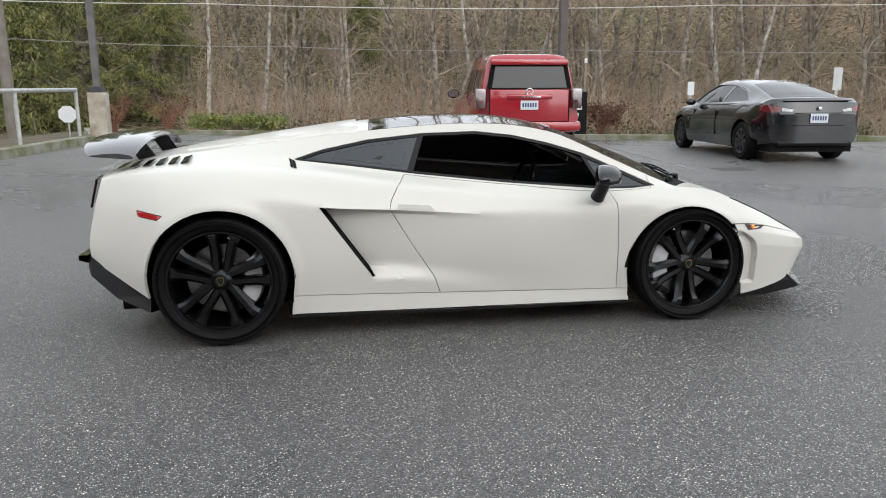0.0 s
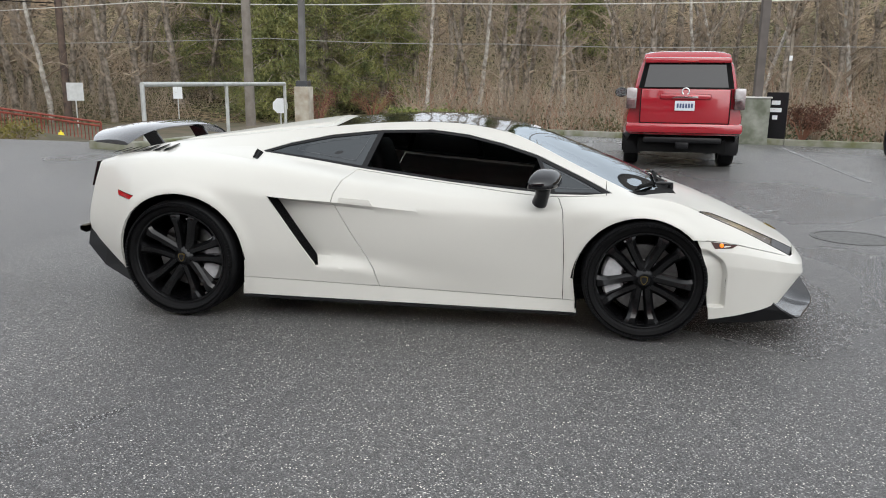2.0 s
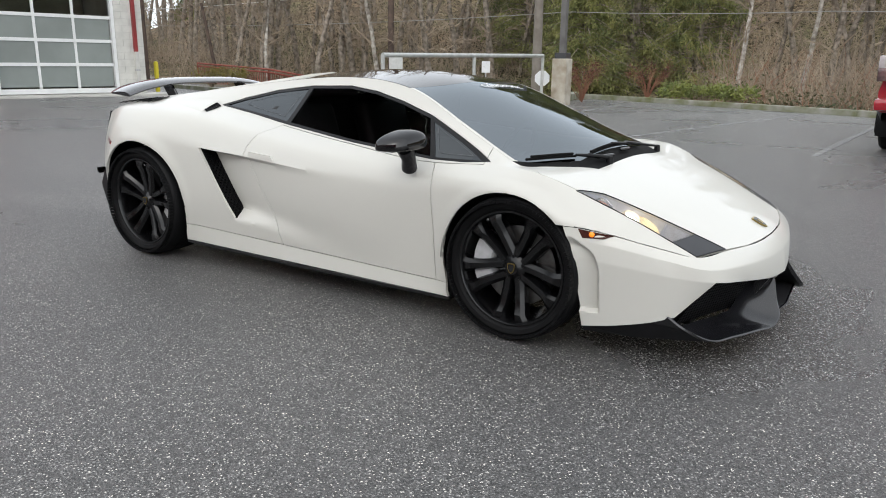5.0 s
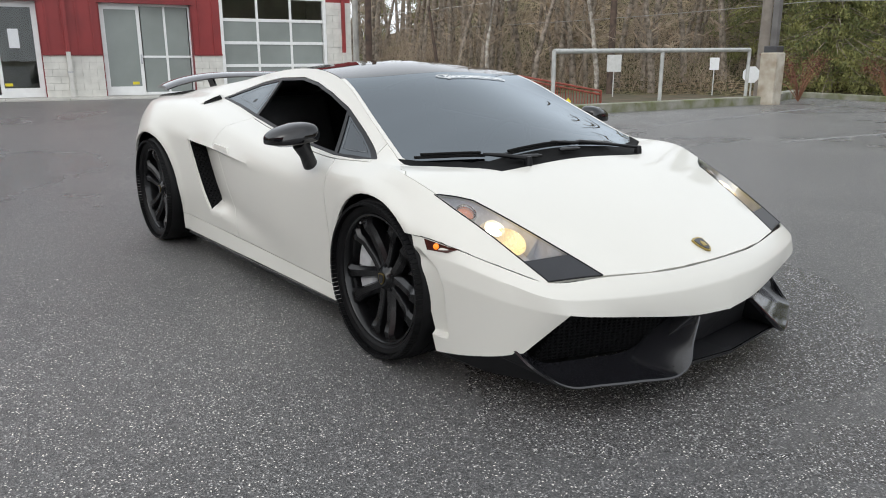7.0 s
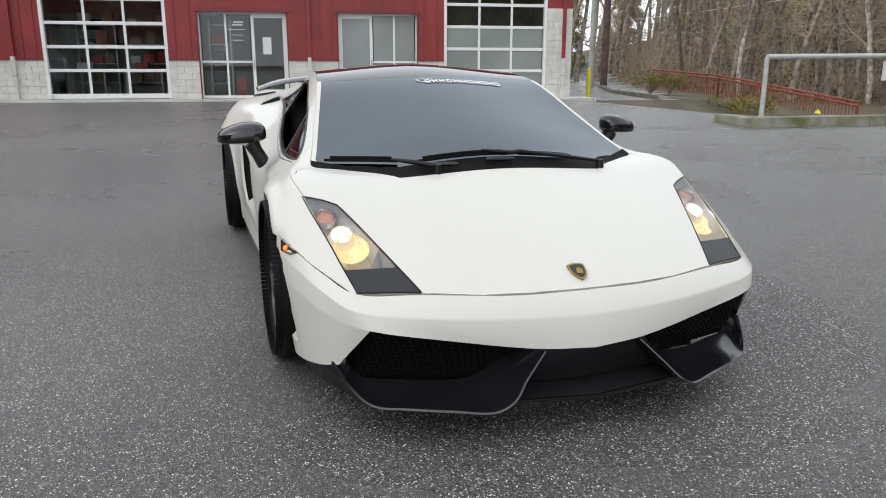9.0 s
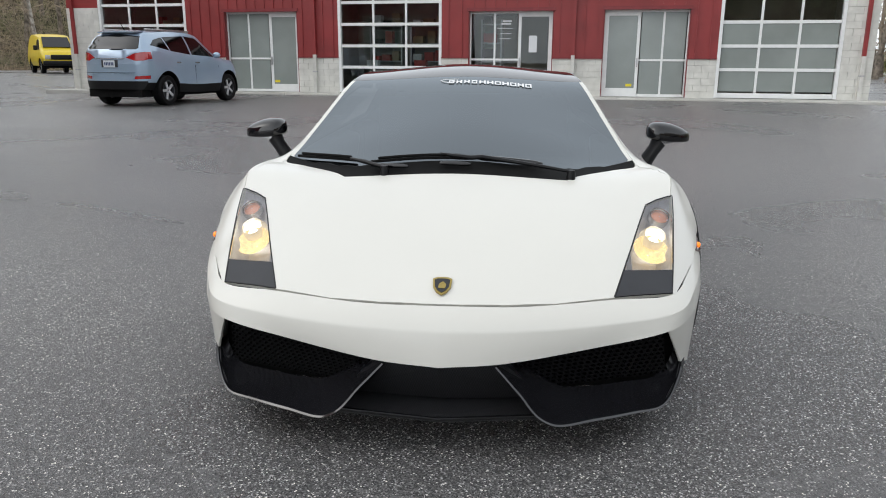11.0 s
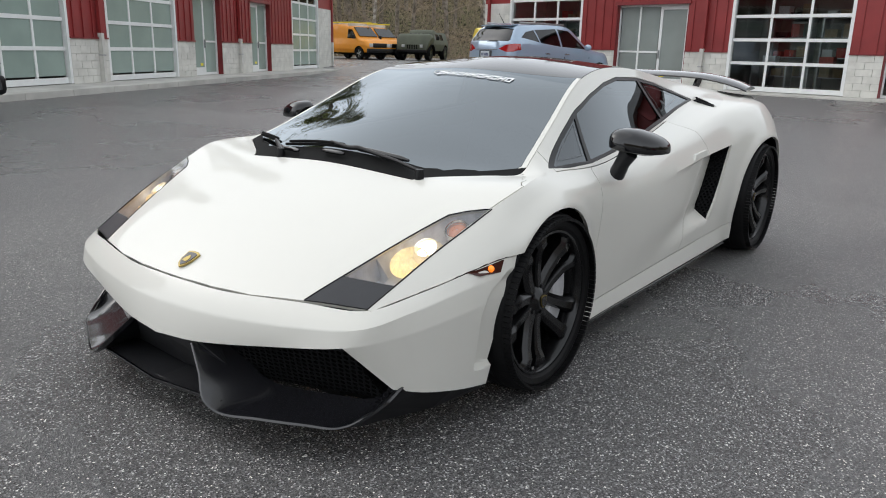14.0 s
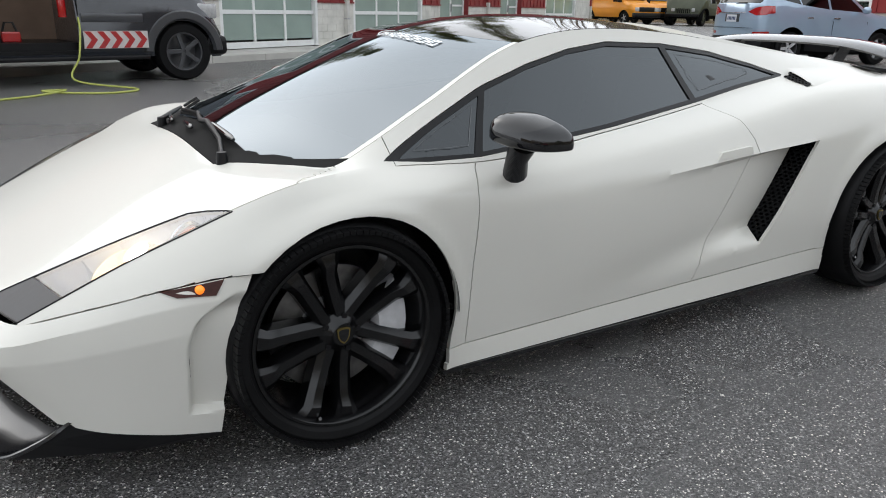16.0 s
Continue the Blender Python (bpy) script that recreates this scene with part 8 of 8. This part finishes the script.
hum = thing("army_truck", "olive green four-wheel-drive army truck", "truck", "parked vehicles", at=on_land(-36.9, -30.0, 20))
OLIVE = mat("olive_paint", (0.075, 0.085, 0.055), 0.6, spots=0.25, scale=2)
ls = [
    curve([(-2.3, 0, 1.80), (-0.2, 0, 1.82), (0.5, 0, 1.80), (0.75, 0, 1.32), (0.85, 0, 1.24), (2.25, 0, 1.06), (2.3, 0, 0.9)]),
    curve([(-2.3, 0.80, 1.78), (-0.2, 0.82, 1.80), (0.5, 0.82, 1.78), (0.75, 0.88, 1.31), (0.85, 0.95, 1.23), (2.25, 0.90, 1.05), (2.3, 0.9, 0.89)]),
    curve([(-2.3, 1.00, 1.2), (0.75, 1.02, 1.2), (2.25, 1.0, 1.0), (2.3, 0.98, 0.86)]),
    curve([(-2.3, 1.05, 1.0), (0.75, 1.06, 1.0), (2.25, 1.04, 0.92), (2.3, 1.0, 0.8)]),
    curve([(-2.3, 1.05, 0.8), (2.3, 1.02, 0.75)]),
    curve([(-2.3, 1.0, 0.6), (2.3, 0.98, 0.62)]),
]
coach(hum, ls, -2.3, 2.3, OLIVE, [("side_window", [(-1.3, 1.3), (-1.3, 1.68), (-0.55, 1.68), (-0.55, 1.3)]), ("side_window", [(-0.4, 1.3), (-0.4, 1.68), (0.35, 1.68), (0.5, 1.3)])], [(-1.65, 0.46, 0.55), (1.65, 0.46, 0.55)], soft=0.1, dx=0.12)
for x in (-1.65, 1.65):
    for y in (-0.9, 0.9):
        road_wheel(hum, x, y, 0.46, 0.16, OLIVE, 8, OLIVE)
bm = bmesh.new()
sheet(bm, [(0.80, 0.06, 1.33), (0.80, 0.80, 1.33), (0.56, 0.76, 1.70), (0.56, 0.06, 1.70)], (0.02, 0, 0.01))
part("windscreen", bm, BLACK_GLOSS, hum, "dark split windscreen")
bm = bmesh.new()
sheet(bm, [(0.80, -0.06, 1.33), (0.80, -0.80, 1.33), (0.56, -0.76, 1.70), (0.56, -0.06, 1.70)], (0.02, 0, 0.01))
part("windscreen", bm, BLACK_GLOSS, hum, "dark split windscreen")
put_box("grille", hum, BLACK_DULL, 2.29, 2.33, -0.42, 0.42, 0.72, 0.98, 0.01)
for k in range(7):
    put_box("grille_slat", hum, OLIVE, 2.32, 2.35, -0.36 + k * 0.12 - 0.02, -0.36 + k * 0.12 + 0.02, 0.72, 0.98, 0)
for sg in (1, -1):
    put_box("head_lamp", hum, CLEAR_LAMP, 2.29, 2.34, sg * 0.62 - 0.1, sg * 0.62 + 0.1, 0.80, 1.0, 0.02)
    put_box("door_mirror", hum, BLACK_SATIN, 0.55, 0.65, sg * 1.2 - 0.1, sg * 1.2 + 0.1, 1.3, 1.55, 0.02)
put_box("front_bumper", hum, BLACK_SATIN, 2.3, 2.5, -1.0, 1.0, 0.5, 0.68, 0.03)
put_box("underbody", hum, BLACK_DULL, -2.2, 2.2, -0.75, 0.75, 0.4, 0.65, 0)

# ---- woods ----
BARK = mat("grey_brown_bark", (0.30, 0.255, 0.21), 0.9, second=(0.09, 0.075, 0.055), scale=3.5, bump=0.7, bump_scale=24)
BIRCH = mat("pale_bark", (0.50, 0.47, 0.42), 0.85, second=(0.17, 0.145, 0.12), scale=3.5, bump=0.4, bump_scale=20)
TWIG = mat("brown_twigs", (0.41, 0.33, 0.24), 0.9, second=(0.20, 0.155, 0.115), scale=0.25)
REED = mat("reddish_twigs", (0.30, 0.13, 0.085), 0.9, second=(0.2, 0.10, 0.06), scale=0.5)
NEEDLE = mat("cedar_green", (0.27, 0.265, 0.085), 0.75, second=(0.07, 0.09, 0.03), scale=0.9)
LEAF = mat("shrub_green", (0.24, 0.26, 0.06), 0.6, second=(0.10, 0.13, 0.03), scale=2)
rng = np.random.default_rng(7)


def sticks(segs, sides=3):
    """Tapered sticks as one mesh's arrays: rows of x0 y0 z0 r0 x1 y1 z1 r1."""
    s = np.asarray(segs, float)
    p0, r0, p1, r1 = s[:, :3], s[:, 3:4], s[:, 4:7], s[:, 7:8]
    d = p1 - p0
    d /= np.linalg.norm(d, axis=1, keepdims=True) + 1e-9
    ref = np.where(np.abs(d[:, 2:3]) < 0.9, [[0, 0, 1.0]], [[1.0, 0, 0]])
    u = np.cross(d, ref)
    u /= np.linalg.norm(u, axis=1, keepdims=True)
    v = np.cross(d, u)
    rings = []
    for k in range(sides):
        a = 2 * math.pi * k / sides
        w = math.cos(a) * u + math.sin(a) * v
        rings += [p0 + r0 * w, p1 + r1 * w]
    verts = np.stack(rings, 1).reshape(-1, 3)
    base = np.arange(len(s))[:, None] * 2 * sides
    quads = np.concatenate([base + [2 * k, 2 * ((k + 1) % sides), 2 * ((k + 1) % sides) + 1, 2 * k + 1] for k in range(sides)])
    return verts, quads


def mesh_of(name, verts, quads, material, parent=None, smooth=False):
    me = bpy.data.meshes.new(name)
    me.from_pydata(verts.tolist(), [], quads.tolist())
    me.materials.append(material)
    if smooth:
        me.shade_smooth()
    ob = new(name, me)
    if parent:
        ob.parent = parent
    return ob


def bare_tree(h, lean=0.06, limbs=16, twigs=16):
    """Segments of a leafless tree: those of the trunk, and those of limbs and twigs."""
    trunk, crown = [], []
    p, d = np.zeros(3), np.array([rng.normal(0, lean), rng.normal(0, lean), 1.0])
    r = h * rng.uniform(0.009, 0.014)
    n = 9
    pts = [(p.copy(), r)]
    for k in range(n):
        q = p + d / np.linalg.norm(d) * h / n
        r1 = r * (1 - 0.8 * ((k + 1) / n)) + 0.01
        trunk.append([*p, pts[-1][1], *q, r1])
        pts.append((q.copy(), r1))
        p = q
        d = d + rng.normal(0, 0.07, 3) * [1, 1, 0]
    for _ in range(limbs):
        t = rng.uniform(0.18, 0.98) * n
        i = int(t)
        base = pts[i][0] + (pts[min(i + 1, n)][0] - pts[i][0]) * (t - i)
        a = rng.uniform(0, 2 * math.pi)
        ln = h * rng.uniform(0.10, 0.26) * (1.15 - 0.6 * t / n)
        d = np.array([math.cos(a), math.sin(a), rng.uniform(0.3, 1.3)])
        d /= np.linalg.norm(d)
        rr = max(pts[i][1] * 0.42, 0.014)
        q, way = base, []
        for k in range(4):
            e = q + d * ln / 4
            crown.append([*q, rr * (1 - k * 0.2), *e, rr * (0.8 - k * 0.2)])
            way.append((q.copy(), e.copy()))
            d = d + rng.normal(0, 0.18, 3) + [0, 0, 0.06]
            d /= np.linalg.norm(d)
            q = e
        for _ in range(twigs):
            s, e = way[rng.integers(0, 4)]
            b = s + (e - s) * rng.uniform()
            w = d + rng.normal(0, 0.75, 3)
            w /= np.linalg.norm(w)
            l2 = ln * rng.uniform(0.18, 0.5)
            m = b + w * l2 * 0.5
            w2 = w + rng.normal(0, 0.3, 3) + [0, 0, 0.15]
            crown.append([*b, 0.011, *m, 0.009])
            crown.append([*m, 0.009, *(m + w2 / np.linalg.norm(w2) * l2 * 0.5), 0.005])
    return trunk, crown


KINDS = []
for k in range(7):
    t, c = bare_tree(rng.uniform(11, 17), limbs=24, twigs=20)
    KINDS.append((t, c))


def spot(a, r):
    x, y = r * math.cos(math.radians(a)), r * math.sin(math.radians(a))
    return x, y, land(x, y) - 0.1


def clearing(x, y):
    """The open strip by the ramp where the signs stand."""
    a, r = math.degrees(math.atan2(y, x)), math.hypot(x, y)
    return (114 < a < 146 and r < 47.5) or (102 < a < 119 and r < 53)


# trees along the front of the woods, each on its own
made = []
for k, (t, c) in enumerate(KINDS):
    tr = thing("bare_tree", "leafless grey-brown tree at the edge of woods" if k % 3 else "leafless pale-barked tree at the edge of woods", "tree", "bare trees", at=pose(*spot(44 + 5 * k, 47)))
    mesh_of("trunk", *sticks(t, 7), BIRCH if k % 3 == 0 else BARK, tr, True)
    mesh_of("crown", *sticks(c), TWIG, tr)
    made.append(tr)
for k in range(44):
    a = 36 + 132 * (k + rng.uniform(0, 0.9)) / 44
    x, y, z = spot(a, rng.uniform(40, 50))
    if past_kerb(x, y) > 4 and not clearing(x, y):
        o = copy_thing(made[k % 7], pose(x, y, z, 0, 0, rng.uniform(0, 360)))
for k in range(9):
    x, y, z = spot(214 + 3.0 * k, rng.uniform(62, 66))
    copy_thing(made[k % 7], pose(x, y, z, 0, 0, rng.uniform(0, 360)))

# the rest of the woods behind them
allsegs, trunks = [], []
for k in range(400):
    behind = k % 7 == 0
    a, r = (rng.uniform(208, 246), rng.uniform(64, 84)) if behind else (rng.uniform(30, 172), rng.uniform(46, 84))
    x, y, z = spot(a, r)
    if not behind and (past_kerb(x, y) < (2 if x < -20 else 6) or clearing(x, y)):
        continue
    t, c = KINDS[k % 7]
    g, s = rng.uniform(0, 2 * math.pi), rng.uniform(0.75, 1.15)
    if a > 143 and not behind:
        s *= 0.62
    R = np.array([[math.cos(g), -math.sin(g), 0], [math.sin(g), math.cos(g), 0], [0, 0, 1]]) * s
    for src, dst in ((t, trunks), (c[:: 3 if r > 60 else 2], allsegs)):
        m = np.array(src)
        out = m.copy()
        out[:, :3], out[:, 4:7] = m[:, :3] @ R.T + [x, y, z], m[:, 4:7] @ R.T + [x, y, z]
        out[:, 3] *= 1.4
        out[:, 7] *= 1.4
        dst.append(out)
for k in range(110):
    a, r = rng.uniform(138, 173), rng.uniform(50, 82)
    x, y, z = spot(a, r)
    g, s = rng.uniform(0, 2 * math.pi), rng.uniform(0.55, 0.85)
    R = np.array([[math.cos(g), -math.sin(g), 0], [math.sin(g), math.cos(g), 0], [0, 0, 1]]) * s
    for src, dst in ((KINDS[k % 7][0], trunks), (KINDS[k % 7][1][::3], allsegs)):
        m = np.array(src)
        out = m.copy()
        out[:, :3], out[:, 4:7] = m[:, :3] @ R.T + [x, y, z], m[:, 4:7] @ R.T + [x, y, z]
        out[:, 3] *= 1.4
        out[:, 7] *= 1.4
        dst.append(out)
woods = thing("far_woods", "dense leafless brown woods behind the car park", "woods", kind="stuff")
mesh_of("trunks", *sticks(np.concatenate(trunks), 5), BARK, woods, True)
mesh_of("branches", *sticks(np.concatenate(allsegs)), TWIG, woods)

# undergrowth: arching stems
segs, red = [], []
for k in range(21000):
    behind = k % 8 == 0
    a, r = (rng.uniform(208, 246), rng.uniform(58, 76)) if behind else (rng.uniform(28, 172), rng.uniform(34, 70))
    x, y, z = spot(a, r)
    if not behind and (past_kerb(x, y) < (2 if x < -20 else 5) or clearing(x, y)):
        continue
    h = rng.uniform(1.0, 4.5)
    p = np.array([x, y, z])
    d = np.array([rng.normal(0, 0.35), rng.normal(0, 0.35), 1.0])
    for j in range(4):
        q = p + d / np.linalg.norm(d) * h / 4
        (red if r < 42 and k % 3 == 0 else segs).append([*p, 0.014 - 0.0025 * j, *q, 0.0115 - 0.0025 * j])
        if j:
            w = d + rng.normal(0, 0.8, 3)
            e = p + w / np.linalg.norm(w) * h * 0.25
            segs.append([*p, 0.009, *e, 0.004])
        p, d = q, d + rng.normal(0, 0.38, 3)
brush = thing("undergrowth", "tangled brown leafless undergrowth below the woods", "undergrowth", kind="stuff")
mesh_of("branchwork", *sticks(segs), TWIG, brush)
mesh_of("red_branchwork", *sticks(red), REED, brush)


def leaves(pts, size, flat=0.0, droop=0.0, wide=0.45):
    """Small tilted leaves round the given points."""
    n = len(pts)
    u = rng.normal(0, 1, (n, 3)) - [0, 0, droop]
    u /= np.linalg.norm(u, axis=1, keepdims=True)
    v = np.cross(u, rng.normal(0, 1, (n, 3)))
    v[:, 2] *= 1 - flat
    v /= np.linalg.norm(v, axis=1, keepdims=True)
    s = size * rng.uniform(0.6, 1.3, (n, 1))
    c = np.asarray(pts)
    verts = np.stack([c - u * s, c - v * s * wide, c + u * s, c + v * s * wide], 1).reshape(-1, 3)
    return verts, (np.arange(n)[:, None] * 4 + [0, 1, 2, 3])


def cedar(h, spread, clumps, size=0.30):
    """A conifer: trunk, and drooping sprays of foliage along tiers of boughs."""
    trunk = [[0, 0, h * k / 8, 0.022 * h * (1 - k / 8.2), 0, 0, h * (k + 1) / 8, 0.022 * h * (1 - (k + 1) / 8.2)] for k in range(8)]
    boughs, pts = [], []
    for k in range(clumps):
        t = rng.uniform(0.04, 1) ** 0.85
        a = rng.uniform(0, 2 * math.pi)
        ln = spread * (1 - t) ** 0.75 * rng.uniform(0.65, 1.1) + 0.3
        z0 = t * h
        tip = np.array([ln * math.cos(a), ln * math.sin(a), z0 - ln * 0.16])
        boughs.append([0, 0, z0, 0.05, *(tip * [0.5, 0.5, 0] + [0, 0, z0 + 0.1]), 0.035])
        boughs.append([*(tip * [0.5, 0.5, 0] + [0, 0, z0 + 0.1]), 0.035, *tip, 0.012])
        m = 210
        s = rng.uniform(0.25, 1, m)[:, None]
        line = np.array([0, 0, z0]) + (tip - [0, 0, z0]) * s
        off = rng.normal(0, 0.32, (m, 3)) * [1, 1, 0.5]
        off[:, 2] -= rng.uniform(0, 0.75, m) * s[:, 0]
        pts.append(line + off)
    return trunk, boughs, np.concatenate(pts)


def plant_cedar(x, y, h, spread, clumps, label, size=0.30):
    tr = thing("cedar_tree", label, "conifer", "conifers", at=pose(x, y, land(x, y) - 0.2))
    t, b, pts = cedar(h, spread, clumps)
    mesh_of("trunk", *sticks(t, 8), BARK, tr, True)
    mesh_of("branchwork", *sticks(b, 4), BARK, tr)
    mesh_of("crown", *leaves(pts, size * 0.6, 0.3, 1.3, 0.24), NEEDLE, tr)
    return tr


for x, y, h, sp in ((-25.5, 50, 20, 4.8), (-21.5, 52, 24, 5.4), (-17.0, 50, 23, 5.4), (-12.6, 51, 17, 4.6), (-19.0, 46, 11, 4.0)):
    plant_cedar(x, y, h, sp, 300, "tall drooping green cedar at the edge of woods", 0.20)
for x, y, h in ((2.0, 66, 17), (-3.0, 70, 18)):
    plant_cedar(x, y, h, 3.2, 120, "dark green conifer among bare trees", 0.24)
for k in range(7):
    x, y, _ = spot(143 + 4.3 * k, 84 + 5 * (k % 2))
    plant_cedar(x, y, 9 + 2 * (k % 3), 2.4, 60, "dark green conifer among bare trees", 0.36)
for x, y, h in ((-27, -41, 27), (-20.5, -43, 30), (-13, -46, 27)):
    plant_cedar(x, y, h, 5.5, 170, "tall conifer behind the workshop roofs", 0.24)


# evergreen leaves and dead bracken on the bank below the trees
pts = []
for k in range(900):
    a, r = rng.uniform(30, 172), rng.uniform(30, 62)
    x, y, z = spot(a, r)
    if past_kerb(x, y) > 3 and not clearing(x, y):
        n = int(rng.integers(20, 70))
        pts.append(np.array([x, y, z]) + rng.normal(0, 1, (n, 3)) * [0.7, 0.7, 0.1] + [0, 0, 0.25] + np.abs(rng.normal(0, 0.5, (n, 1))) * [0, 0, 1])
bank = thing("bank_foliage", "low green and brown foliage on the wooded bank", "undergrowth", kind="stuff")
mesh_of("foliage", *leaves(np.concatenate(pts), 0.10), mat("bank_leaves", (0.12, 0.10, 0.045), 0.8, second=(0.035, 0.05, 0.018), scale=0.35), bank)


def shrub(x, y, r, h, n, leaf, label, m, stem=TWIG, size=0.05):
    s = thing("shrub", label, "shrub", "shrubs by the kerb", at=pose(x, y, land(x, y)))
    st, pts = [], []
    for k in range(26):
        a = rng.uniform(0, 2 * math.pi)
        e = np.array([r * math.cos(a) * rng.uniform(0.2, 1), r * math.sin(a) * rng.uniform(0.2, 1), h * rng.uniform(0.55, 1)])
        st.append([0, 0, 0, 0.014, *(e * [0.4, 0.4, 0.6]), 0.009])
        st.append([*(e * [0.4, 0.4, 0.6]), 0.009, *e, 0.003])
        for _ in range(5):
            q = e * rng.uniform(0.5, 1)
            st.append([*q, 0.005, *(q + rng.normal(0, 0.14, 3) + [0, 0, 0.08]), 0.002])
        pts.append(e + rng.normal(0, 0.13 * min(r, 1.0), (n // 26, 3)))
    mesh_of("branchwork", *sticks(st), stem, s)
    if leaf:
        mesh_of("foliage", *leaves(np.concatenate(pts), size), m, s)


for x, y in ((-4.6, 20.4), (-3.6, 20.0), (-2.6, 19.6)):
    shrub(x, y, 0.62, 0.52, 1500, True, "low leafy green shrub behind the kerb", LEAF)
shrub(6.75, 15.15, 0.66, 0.9, 3200, True, "round rusty-brown shrub behind the kerb", mat("rusty_leaves", (0.12, 0.045, 0.025), 0.8, second=(0.06, 0.03, 0.015), scale=3), REED, 0.03)
for x, y in ((-6.0, 21.9), (-6.8, 18.2)):
    shrub(x, y, 0.9, 1.2, 900, True, "reddish twiggy shrub behind the kerb", mat("red_brown_leaves", (0.14, 0.04, 0.025), 0.8, second=(0.07, 0.03, 0.02), scale=3), REED, 0.03)
for x, y in ((7.5, 16.5), (9.0, 15.8), (10.8, 15.2), (4.0, 17.6), (12.6, 14.6), (14.5, 14.0)):
    shrub(x, y, 1.0, 1.0, 260, True, "thin brown shrub behind the kerb", mat("dry_leaves", (0.15, 0.09, 0.045), 0.9, second=(0.08, 0.06, 0.02), scale=3), TWIG, 0.04)
for x, y in ((-22.5, 16.8), (-21.5, 17.0), (-17.8, 16.6), (-16.2, 16.6)):
    shrub(x, y, 0.8, 0.7, 1000, True, "low yellow-green shrub by the railing", mat("yellow_green_leaves", (0.24, 0.20, 0.04), 0.7, second=(0.12, 0.11, 0.03), scale=3))
